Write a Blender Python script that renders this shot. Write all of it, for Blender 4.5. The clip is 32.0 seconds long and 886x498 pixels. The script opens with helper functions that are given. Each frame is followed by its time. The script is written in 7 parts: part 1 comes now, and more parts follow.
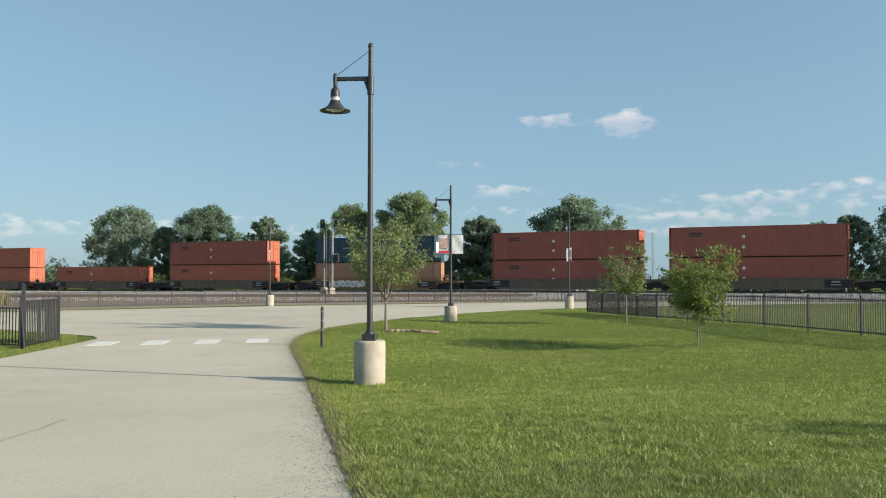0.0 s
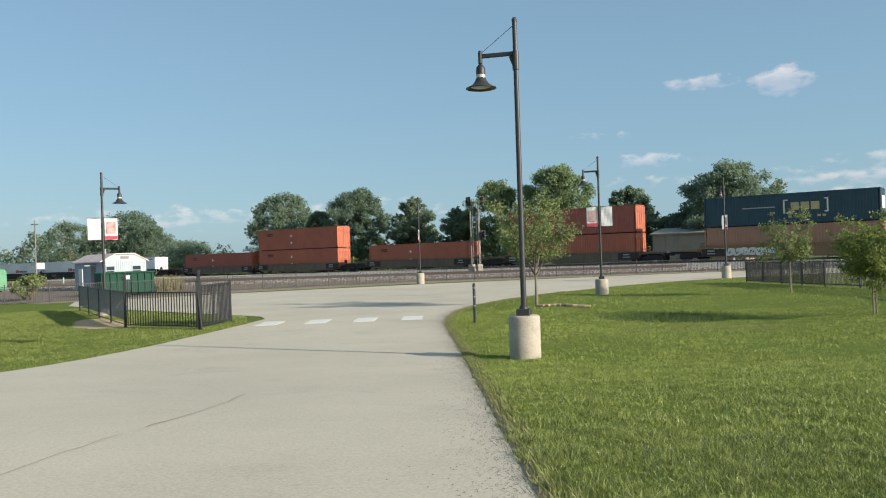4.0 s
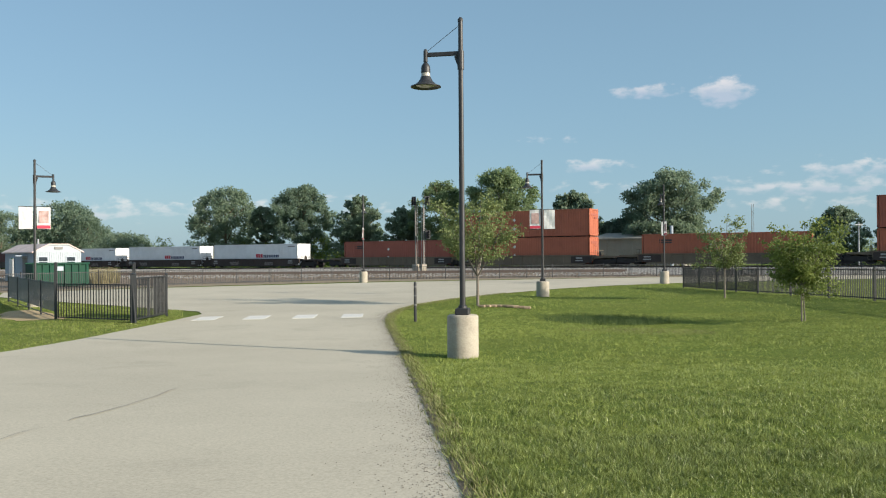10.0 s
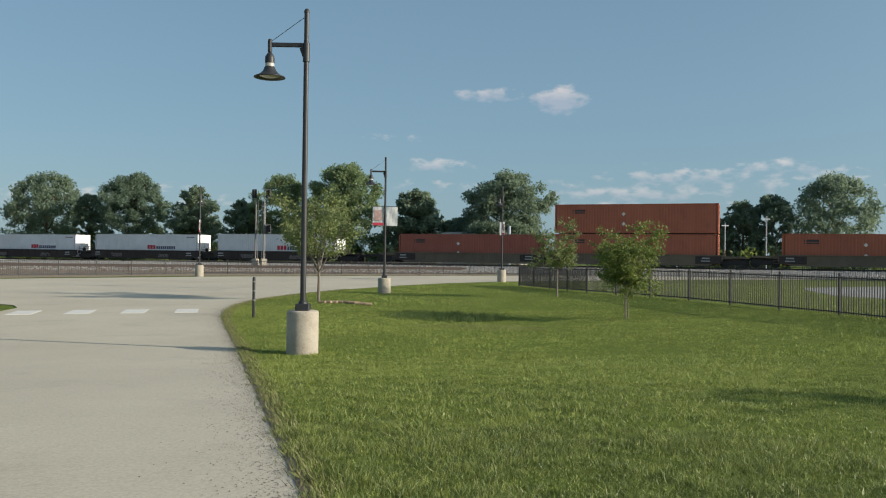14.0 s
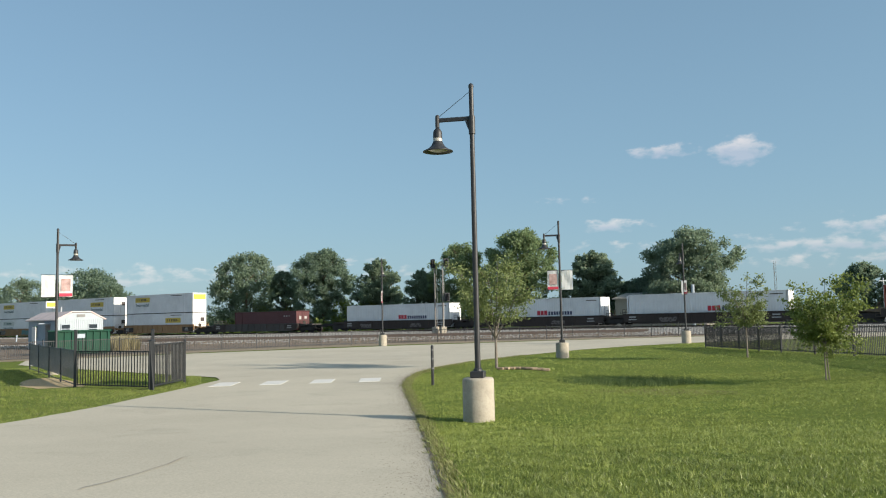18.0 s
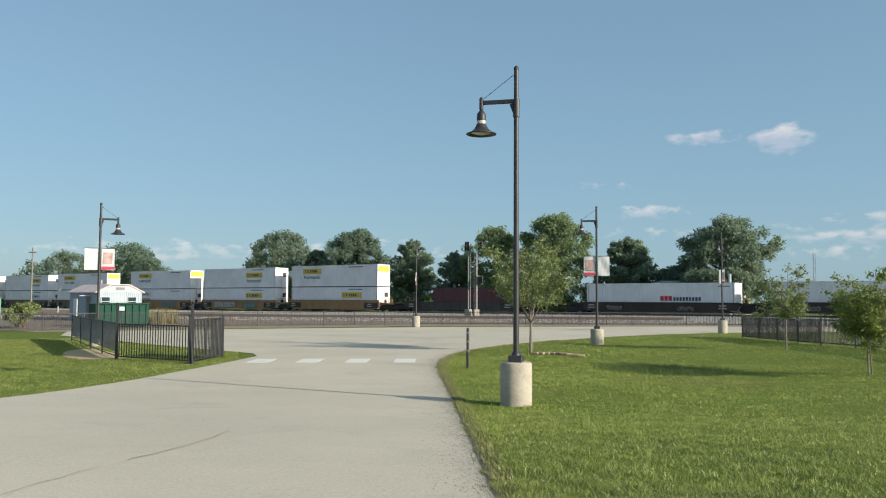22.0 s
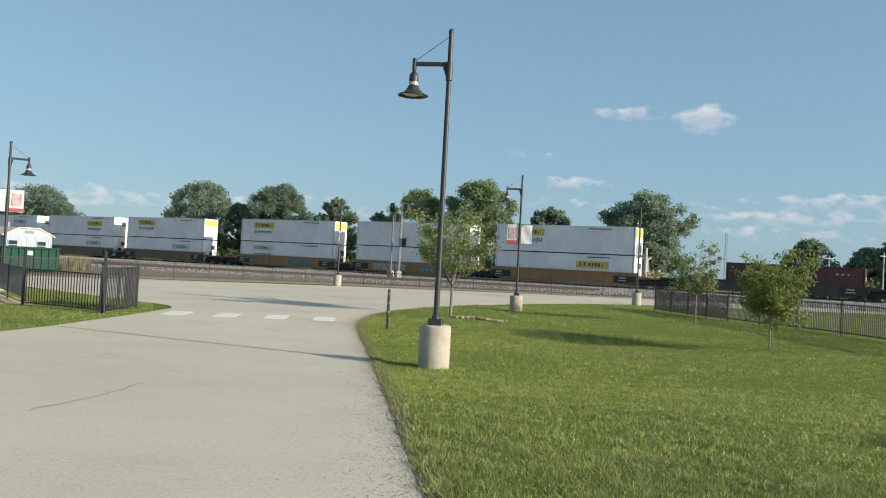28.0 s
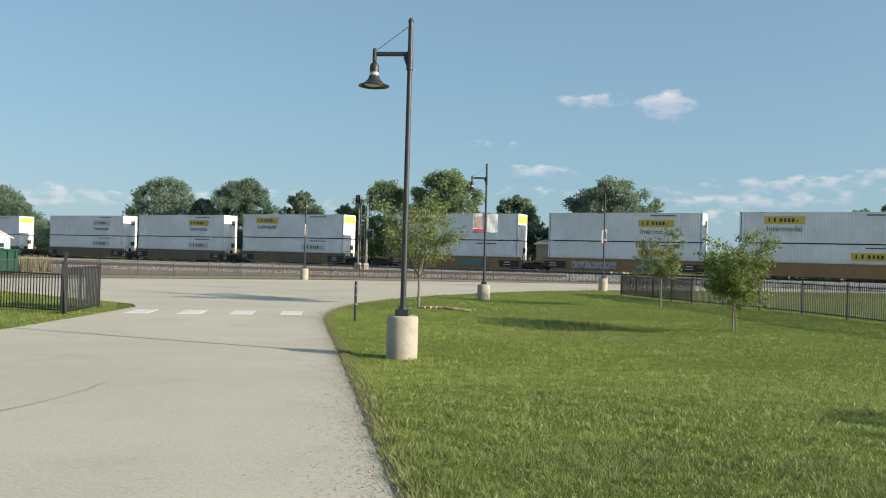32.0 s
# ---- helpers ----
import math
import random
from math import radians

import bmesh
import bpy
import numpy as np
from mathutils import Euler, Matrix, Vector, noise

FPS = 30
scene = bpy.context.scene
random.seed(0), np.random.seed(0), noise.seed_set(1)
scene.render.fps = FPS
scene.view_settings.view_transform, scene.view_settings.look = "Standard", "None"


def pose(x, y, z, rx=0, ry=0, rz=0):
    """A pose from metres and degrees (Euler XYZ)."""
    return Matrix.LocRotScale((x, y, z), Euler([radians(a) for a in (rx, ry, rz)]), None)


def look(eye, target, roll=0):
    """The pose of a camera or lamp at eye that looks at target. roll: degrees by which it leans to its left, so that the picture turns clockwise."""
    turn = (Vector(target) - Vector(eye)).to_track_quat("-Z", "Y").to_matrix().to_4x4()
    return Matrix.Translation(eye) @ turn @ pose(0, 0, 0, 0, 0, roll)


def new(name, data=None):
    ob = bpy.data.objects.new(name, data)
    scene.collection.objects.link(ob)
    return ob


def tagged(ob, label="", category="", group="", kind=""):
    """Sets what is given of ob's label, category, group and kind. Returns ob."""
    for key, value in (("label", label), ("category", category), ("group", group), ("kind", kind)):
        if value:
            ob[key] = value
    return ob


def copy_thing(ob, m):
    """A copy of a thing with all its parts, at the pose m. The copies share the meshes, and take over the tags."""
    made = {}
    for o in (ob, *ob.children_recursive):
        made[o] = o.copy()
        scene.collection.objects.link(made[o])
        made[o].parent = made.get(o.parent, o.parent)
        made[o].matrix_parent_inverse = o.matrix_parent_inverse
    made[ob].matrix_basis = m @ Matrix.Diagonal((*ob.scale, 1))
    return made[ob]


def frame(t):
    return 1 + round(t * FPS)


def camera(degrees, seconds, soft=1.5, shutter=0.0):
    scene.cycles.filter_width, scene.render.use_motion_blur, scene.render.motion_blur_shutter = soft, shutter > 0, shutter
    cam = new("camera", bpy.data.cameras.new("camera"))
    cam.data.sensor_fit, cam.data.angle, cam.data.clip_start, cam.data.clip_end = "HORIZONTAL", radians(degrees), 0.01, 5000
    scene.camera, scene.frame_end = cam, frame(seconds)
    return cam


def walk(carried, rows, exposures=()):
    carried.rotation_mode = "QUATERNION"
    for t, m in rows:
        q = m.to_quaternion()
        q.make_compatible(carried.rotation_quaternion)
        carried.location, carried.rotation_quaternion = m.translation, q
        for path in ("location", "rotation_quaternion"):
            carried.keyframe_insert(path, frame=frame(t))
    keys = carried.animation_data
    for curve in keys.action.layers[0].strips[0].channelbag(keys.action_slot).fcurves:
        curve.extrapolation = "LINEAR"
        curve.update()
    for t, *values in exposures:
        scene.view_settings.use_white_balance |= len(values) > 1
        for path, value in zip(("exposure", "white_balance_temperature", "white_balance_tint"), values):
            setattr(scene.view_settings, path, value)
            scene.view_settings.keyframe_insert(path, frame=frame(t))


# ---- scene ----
cam = camera(56.77, 32.0, soft=1.12)

# yaw, pitch and roll of the hand-held camera, which stands on one spot, and its small sway
TURNS = [
    (0.0, 0.06, 2.07, -0.02, 0.026, 0.027, 0.018),
    (0.5, 0.95, 1.70, -0.38, -0.003, 0.027, 0.016),
    (1.0, 6.05, -1.67, -6.25, -0.024, 0.045, -0.027),
    (1.5, 9.42, 1.14, -2.69, -0.073, 0.053, 0.035),
    (2.0, 13.58, -0.74, -0.65, -0.071, 0.013, 0.036),
    (2.5, 13.32, -0.86, -0.43, -0.083, 0.021, 0.032),
    (3.0, 9.97, -1.42, 0.83, -0.071, 0.005, 0.020),
    (3.5, 9.44, -1.38, 1.09, -0.074, -0.002, 0.016),
    (4.0, 10.24, 0.53, 1.88, -0.089, -0.024, 0.016),
    (4.5, 10.21, 0.59, 1.76, -0.091, -0.042, 0.008),
    (6.5, 10.03, 0.33, 1.70, -0.089, -0.023, -0.009),
    (7.0, 8.23, 0.22, 1.46, -0.066, -0.031, 0.001),
    (7.5, -1.00, 1.11, 0.38, -0.033, -0.009, -0.007),
    (8.0, -1.41, 1.00, 0.26, -0.050, -0.022, -0.003),
    (8.5, 3.60, 0.39, 0.25, -0.036, -0.019, 0.005),
    (9.0, 6.39, 0.70, 0.54, -0.013, -0.010, 0.005),
    (9.5, 6.42, 0.64, 0.46, 0.003, 0.003, -0.013),
    (10.0, 6.40, 0.45, 0.45, 0.000, 0.009, -0.018),
    (10.5, 6.54, 0.23, 0.27, 0.001, -0.005, -0.024),
    (11.0, 6.62, 0.11, 0.26, -0.004, -0.019, -0.022),
    (11.5, 6.72, -0.01, 0.06, -0.013, -0.030, -0.021),
    (12.0, 7.31, -0.18, -0.21, -0.004, -0.012, -0.017),
    (12.5, 7.57, -0.25, -0.20, 0.004, -0.024, -0.007),
    (13.0, 7.62, -0.25, -0.21, 0.007, -0.025, -0.007),
    (13.5, 7.69, -0.25, -0.33, 0.003, -0.012, -0.028),
    (15.5, -74.82, 3.41, -0.51, 0.010, 0.000, 0.000),
    (16.0, -73.44, 3.02, -0.74, 0.015, 0.000, 0.000),
    (16.4, -70.30, 2.20, -0.79, 0.010, 0.000, 0.000),
    (16.5, -69.09, 1.90, -0.79, 0.010, 0.000, 0.000),
    (16.6, -63.57, 1.83, -0.36, 0.010, 0.000, 0.000),
    (16.7, -56.63, 1.73, 0.23, 0.020, 0.000, 0.000),
    (16.8, -49.20, 1.88, 0.82, 0.035, 0.000, 0.000),
    (16.9, -42.39, 2.40, 1.32, 0.050, 0.000, 0.000),
    (17.0, -36.15, 3.13, 1.81, 0.070, 0.000, 0.000),
    (17.2, -23.83, 4.64, 1.98, 0.160, 0.000, 0.000),
    (17.3, -18.09, 5.16, 2.04, 0.220, 0.000, 0.000),
    (17.4, -12.67, 5.51, 2.00, 0.240, 0.000, 0.000),
    (17.5, -8.06, 5.93, 1.90, 0.240, 0.000, 0.000),
    (17.6, -3.80, 5.86, 1.98, 0.265, 0.000, 0.000),
    (17.7, -0.10, 5.87, 2.02, 0.280, 0.000, 0.000),
    (17.8, 3.18, 5.84, 2.00, 0.265, -0.003, -0.003),
    (17.9, 5.95, 5.55, 1.55, 0.210, -0.006, -0.007),
    (18.0, 7.85, 4.81, 1.22, 0.130, -0.010, -0.011),
    (18.5, 9.26, 3.52, 0.59, 0.087, -0.011, -0.006),
    (19.0, 8.86, 3.63, 0.64, 0.071, -0.001, -0.005),
    (19.5, 8.80, 3.58, 0.60, 0.073, -0.018, -0.007),
    (20.0, 8.34, 3.23, 0.41, 0.032, 0.012, -0.006),
    (20.5, 11.19, 3.15, 0.56, 0.004, -0.003, -0.001),
    (21.0, 10.99, 3.16, 0.51, 0.020, 0.004, 0.009),
    (21.5, 10.08, 3.63, -0.20, 0.003, 0.001, 0.007),
    (22.0, 10.05, 3.59, -0.35, -0.025, -0.003, 0.003),
    (22.5, 11.15, 1.87, -1.47, -0.033, 0.021, -0.013),
    (23.0, 11.31, 1.26, -2.23, -0.025, 0.013, -0.012),
    (23.5, 11.30, 1.17, -2.29, -0.022, 0.004, -0.015),
    (24.0, 11.27, 1.13, -2.34, -0.028, -0.002, -0.017),
    (24.5, 11.29, 1.11, -2.31, -0.007, -0.004, -0.015),
    (25.0, 11.22, 1.05, -2.34, 0.005, -0.002, -0.003),
    (25.5, 11.12, 1.12, -2.34, -0.007, -0.000, -0.005),
    (27.5, 10.79, 0.93, -2.57, -0.009, -0.008, 0.007),
    (28.0, 4.65, 1.09, -3.09, -0.032, 0.001, 0.007),
    (28.5, 4.36, 0.90, -2.79, -0.022, 0.008, 0.022),
    (29.0, 3.97, 0.95, -2.58, -0.003, 0.012, 0.001),
    (29.5, 2.35, 1.00, -2.10, -0.017, 0.010, 0.008),
    (30.0, 2.34, 0.94, -2.11, -0.018, -0.002, 0.008),
    (30.5, 2.33, 0.91, -2.03, -0.001, 0.012, 0.003),
    (31.0, 2.09, 0.86, -2.02, -0.007, 0.014, 0.003),
    (31.5, 2.16, 0.77, -2.08, -0.002, -0.008, -0.006),
    (32.0, 2.39, 0.52, -1.58, 0.007, 0.018, -0.001),
]
EYE = (0.0, 0.0, 1.6)
LIGHTNESS = 0.8
EXPOSURES = [(t, LIGHTNESS + e, k, 10) for t, e, k in ((0, 0.03, 6380), (2.0, -0.05, 6380), (4.0, -0.03, 6340), (10.0, 0.0, 6380), (13.5, -0.05, 6340), (15.0, -1.1, 6600), (15.6, -1.1, 6600), (16.0, -0.95, 6600), (16.4, -0.95, 6600), (16.7, -0.6, 6700), (17.0, -0.55, 6450), (17.5, -0.06, 6380), (18.5, -0.04, 6380), (19.5, 0.0, 6380), (22.0, -0.08, 6340), (25.5, -0.08, 6340), (28.0, -0.05, 6350), (30.0, 0.0, 6360), (32, 0.0, 6380))]
walk(cam, [(t, pose(EYE[0] + dx, EYE[1] + dy, EYE[2] + dz, 90 + p, r, y)) for t, y, p, r, dx, dy, dz in TURNS], EXPOSURES)

# ---- light ----
SUN_AZ = 109.0      # degrees from +y towards +x
SUN_EL = 20.0
world = bpy.data.worlds.new("world")
scene.world = world
world.use_nodes = True
wn, wl = world.node_tree.nodes, world.node_tree.links
wn.clear()
sky = wn.new("ShaderNodeTexSky")
sky.sky_type = "NISHITA"
sky.sun_disc = False
sky.sun_elevation, sky.sun_rotation = radians(SUN_EL), radians(SUN_AZ)
sky.air_density, sky.dust_density, sky.ozone_density = 1.0, 0.7, 2.0
SKY_STRENGTH = 0.072


def sky_dir(az, el):
    a, e = radians(az), radians(el)
    return (-math.sin(a) * math.cos(e), math.cos(a) * math.cos(e), math.sin(e))


# clouds: (azimuth, elevation, half width, half height, strength), degrees
CLOUDS = [
    (-12.5, 10.6, 1.9, 1.0, 1.0), (-7.6, 10.9, 2.6, 0.55, 0.8), (-1.6, 7.95, 2.4, 0.4, 0.6), (-4.0, 6.05, 2.8, 0.5, 0.75),
    (-18.5, 4.2, 6.5, 0.6, 0.8), (-21.5, 5.3, 5.5, 0.6, 0.75), (-27.0, 5.8, 2.8, 0.55, 0.75), (-20.0, 3.2, 9.0, 0.6, 0.6), (-4.5, 4.6, 5.0, 0.5, 0.55), (15.0, 4.2, 6.0, 0.4, 0.4), (27.7, 2.8, 3.4, 0.4, 0.7),
    (-93.4, 9.4, 3.8, 0.9, 1.0), (-92.8, 7.9, 2.8, 0.75, 0.95), (-98.9, 7.8, 3.2, 0.7, 1.0), (-80.0, 5.5, 7.5, 0.8, 1.1), (-84.5, 6.4, 4.5, 0.6, 1.0), (-75.0, 4.9, 5.0, 0.7, 1.1),
    (-82.5, 8.8, 1.5, 0.35, 0.6), (24.0, 3.2, 16.0, 0.9, 0.6), (-25.0, 4.8, 14.0, 1.3, 0.56), (-53.5, 4.5, 6.0, 0.5, 0.7), (-57.5, 4.0, 4.0, 0.4, 0.7),
]


def wmath(op, a, b=None):
    n = wn.new("ShaderNodeMath")
    n.operation = op
    for i, v in enumerate((a, b)):
        if v is None:
            continue
        if isinstance(v, (int, float)):
            n.inputs[i].default_value = v
        else:
            wl.new(v, n.inputs[i])
    return n.outputs[0]


def wdot(vec, d):
    n = wn.new("ShaderNodeVectorMath")
    n.operation = "DOT_PRODUCT"
    wl.new(vec, n.inputs[0])
    n.inputs[1].default_value = d
    return n.outputs["Value"]


coord = wn.new("ShaderNodeTexCoord").outputs["Generated"]
wmap = wn.new("ShaderNodeMapping")
wmap.inputs["Scale"].default_value = (46, 46, 100)
wl.new(coord, wmap.inputs["Vector"])
wnoise = wn.new("ShaderNodeTexNoise")
wnoise.inputs["Scale"].default_value = 1.0
wnoise.inputs["Detail"].default_value = 6.0
wnoise.inputs["Roughness"].default_value = 0.52
wl.new(wmap.outputs[0], wnoise.inputs["Vector"])
puff = wnoise.outputs[0]
cover, under = None, None
for az, el, hw, hh, amount in CLOUDS:
    a = radians(az)
    right = (math.cos(a), math.sin(a), 0.0)
    c = sky_dir(az, el)
    dx = wmath("DIVIDE", wdot(coord, right), math.tan(radians(hw)))
    dz = wmath("DIVIDE", wmath("SUBTRACT", wdot(coord, (0, 0, 1)), c[2]), math.tan(radians(hh)))
    r2 = wmath("ADD", wmath("MULTIPLY", dx, dx), wmath("MULTIPLY", dz, dz))
    front = wmath("GREATER_THAN", wdot(coord, (c[0], c[1], 0.0)), 0.0)
    blob = wmath("MULTIPLY", wmath("MULTIPLY", wmath("MAXIMUM", wmath("SUBTRACT", 1.0, wmath("MULTIPLY", r2, 0.5)), 0.0), front), amount)
    low = wmath("MULTIPLY", blob, wmath("MINIMUM", wmath("MAXIMUM", wmath("SUBTRACT", 0.55, wmath("MULTIPLY", dz, 0.6)), 0.0), 1.0))
    cover = blob if cover is None else wmath("MAXIMUM", cover, blob)
    under = low if under is None else wmath("MAXIMUM", under, low)
density = wmath("SUBTRACT", wmath("ADD", cover, wmath("MULTIPLY", puff, 1.7)), 1.28)
density = wmath("MULTIPLY", density, wmath("GREATER_THAN", cover, 0.001))
dens = wn.new("ShaderNodeMapRange")
dens.inputs["From Min"].default_value, dens.inputs["From Max"].default_value = 0.0, 0.62
dens.inputs["To Max"].default_value = 0.8
dens.interpolation_type = "SMOOTHSTEP"
wl.new(density, dens.inputs["Value"])
shade = wn.new("ShaderNodeMapRange")
shade.inputs["From Min"].default_value, shade.inputs["From Max"].default_value = 0.62, 0.2
wl.new(wmath("ADD", under, wmath("MULTIPLY", wmath("SUBTRACT", puff, 0.5), 0.8)), shade.inputs["Value"])
cloud_col = wn.new("ShaderNodeMix")
cloud_col.data_type = "RGBA"
cloud_col.inputs[6].default_value = (3.6, 3.9, 4.5, 1)
cloud_col.inputs[7].default_value = (6.7, 6.0, 5.6, 1)
wl.new(shade.outputs[0], cloud_col.inputs[0])
sky_mix = wn.new("ShaderNodeMix")
sky_mix.data_type = "RGBA"
wl.new(dens.outputs[0], sky_mix.inputs[0])
haze = wn.new("ShaderNodeMix")
haze.data_type = "RGBA"
up = wn.new("ShaderNodeMapRange")
up.inputs["From Min"].default_value, up.inputs["From Max"].default_value = 0.0, 0.4
up.inputs["To Min"].default_value, up.inputs["To Max"].default_value = 0.7, 0.45
wl.new(wdot(coord, (0, 0, 1)), up.inputs["Value"])
wl.new(wmath("MINIMUM", wmath("ADD", up.outputs[0], wmath("MULTIPLY", wmath("POWER", wmath("MAXIMUM", wdot(coord, sky_dir(-SUN_AZ, SUN_EL)), 0.0), 3.0), 0.4)), 0.95), haze.inputs[0])
glare = wn.new("ShaderNodeMix")
glare.data_type = "RGBA"
glare.inputs[6].default_value = (2.35, 3.95, 5.05, 1)
glare.inputs[7].default_value = (11.7, 12.4, 12.5, 1)
toward = wmath("MAXIMUM", wdot(coord, sky_dir(-SUN_AZ, SUN_EL)), 0.0)
toward = wmath("POWER", toward, 3.0)
wl.new(toward, glare.inputs[0])
wl.new(glare.outputs[2], haze.inputs[7])
wl.new(sky.outputs[0], haze.inputs[6])
wl.new(haze.outputs[2], sky_mix.inputs[6])
cloud_lit = wn.new("ShaderNodeMix")
cloud_lit.data_type, cloud_lit.blend_type = "RGBA", "ADD"
cloud_lit.inputs[0].default_value = 0.25
wl.new(cloud_col.outputs[2], cloud_lit.inputs[6])
wl.new(sky.outputs[0], cloud_lit.inputs[7])
# clouds seen against the sun: bright thin rims, blue-grey hearts
heart = wn.new("ShaderNodeMapRange")
heart.inputs["From Min"].default_value, heart.inputs["From Max"].default_value = 0.22, 0.62
wl.new(wmath("ADD", under, wmath("MULTIPLY", wmath("SUBTRACT", puff, 0.5), 0.9)), heart.inputs["Value"])
backlit = wn.new("ShaderNodeMix")
backlit.data_type = "RGBA"
backlit.inputs[6].default_value = (22.0, 21.5, 20.5, 1)
backlit.inputs[7].default_value = (4.6, 5.4, 6.4, 1)
wl.new(heart.outputs[0], backlit.inputs[0])
facing = wmath("MINIMUM", wmath("MULTIPLY", toward, 3.0), 1.0)
cloud_any = wn.new("ShaderNodeMix")
cloud_any.data_type = "RGBA"
wl.new(facing, cloud_any.inputs[0])
wl.new(cloud_lit.outputs[2], cloud_any.inputs[6])
wl.new(backlit.outputs[2], cloud_any.inputs[7])
wl.new(cloud_any.outputs[2], sky_mix.inputs[7])
bg = wn.new("ShaderNodeBackground")
bg.inputs["Strength"].default_value = SKY_STRENGTH
wl.new(sky_mix.outputs[2], bg.inputs["Color"])
wout = wn.new("ShaderNodeOutputWorld")
wl.new(bg.outputs[0], wout.inputs["Surface"])

sun_data = bpy.data.lights.new("sun", "SUN")
sun_data.energy, sun_data.angle, sun_data.color = 4.5, radians(0.53), (1.0, 0.89, 0.72)
sun = new("sun", sun_data)
sun.matrix_world = look(Vector(sky_dir(-SUN_AZ, SUN_EL)) * 50, (0, 0, 0))

# ---- materials ----


def material(name, base, rough=0.8, metal=0.0, vary=0.25, grain=0.15, big=1.5, small=40.0, bump=0.2, tint=None, stain=0.0, random_tint=0.0,
             spec=0.5, translucent=0.0, bump_scale=None):
    """A procedural surface: base colour with slow and fine variation, stains, relief."""
    m = bpy.data.materials.new(name)
    m.use_nodes = True
    n, l = m.node_tree.nodes, m.node_tree.links
    b = n["Principled BSDF"]
    b.inputs["Roughness"].default_value, b.inputs["Metallic"].default_value = rough, metal
    b.inputs["Specular IOR Level"].default_value = spec
    tc = n.new("ShaderNodeTexCoord")
    src = tc.outputs["Object"]

    def noise_tex(scale, detail=4.0, r=0.6):
        t = n.new("ShaderNodeTexNoise")
        t.inputs["Scale"].default_value, t.inputs["Detail"].default_value, t.inputs["Roughness"].default_value = scale, detail, r
        l.new(src, t.inputs["Vector"])
        return t.outputs[0]

    def mix(fac, a, bcol, mode="MIX"):
        x = n.new("ShaderNodeMix")
        x.data_type, x.blend_type = "RGBA", mode
        for i, v in ((0, fac), (6, a), (7, bcol)):
            if isinstance(v, (int, float)):
                x.inputs[i].default_value = v
            elif isinstance(v, tuple):
                x.inputs[i].default_value = (*v, 1)
            else:
                l.new(v, x.inputs[i])
        return x.outputs[2]

    def ramp(v, lo, hi):
        r = n.new("ShaderNodeMapRange")
        r.inputs["From Min"].default_value, r.inputs["From Max"].default_value = lo, hi
        l.new(v, r.inputs["Value"])
        return r.outputs[0]

    other = tint or tuple(c * 0.6 for c in base)
    col = mix(ramp(noise_tex(big), 0.35, 0.68), base, tuple(a + (c - a) * vary * 2 for a, c in zip(base, other)))
    fine = noise_tex(small, 3.0, 0.7)
    col = mix(grain * 2, col, mix(ramp(fine, 0.3, 0.7), tuple(c * 0.45 for c in base), tuple(min(1.0, c * 1.5) for c in base)))
    if stain:
        st = ramp(noise_tex(big * 2.7, 6.0, 0.7), 0.55, 0.72)
        k = n.new("ShaderNodeMath")
        k.operation = "MULTIPLY"
        k.inputs[1].default_value = stain
        l.new(st, k.inputs[0])
        col = mix(k.outputs[0], col, tuple(c * 0.35 for c in base))
    if random_tint:
        oi = n.new("ShaderNodeObjectInfo")
        hsv = n.new("ShaderNodeHueSaturation")
        mr = n.new("ShaderNodeMapRange")
        mr.inputs["To Min"].default_value, mr.inputs["To Max"].default_value = 1 - random_tint, 1 + random_tint
        l.new(oi.outputs["Random"], mr.inputs["Value"])
        l.new(mr.outputs[0], hsv.inputs["Value"])
        l.new(col, hsv.inputs["Color"])
        col = hsv.outputs[0]
    l.new(col, b.inputs["Base Color"])
    if bump:
        bp = n.new("ShaderNodeBump")
        bp.inputs["Strength"].default_value, bp.inputs["Distance"].default_value = bump, 0.02
        l.new(noise_tex(bump_scale or small, 4.0, 0.7), bp.inputs["Height"])
        l.new(bp.outputs[0], b.inputs["Normal"])
    if translucent:
        tr = n.new("ShaderNodeBsdfTranslucent")
        l.new(col, tr.inputs["Color"])
        ms = n.new("ShaderNodeMixShader")
        ms.inputs[0].default_value = translucent
        out = n["Material Output"]
        l.new(b.outputs[0], ms.inputs[1])
        l.new(tr.outputs[0], ms.inputs[2])
        l.new(ms.outputs[0], out.inputs["Surface"])
    return m


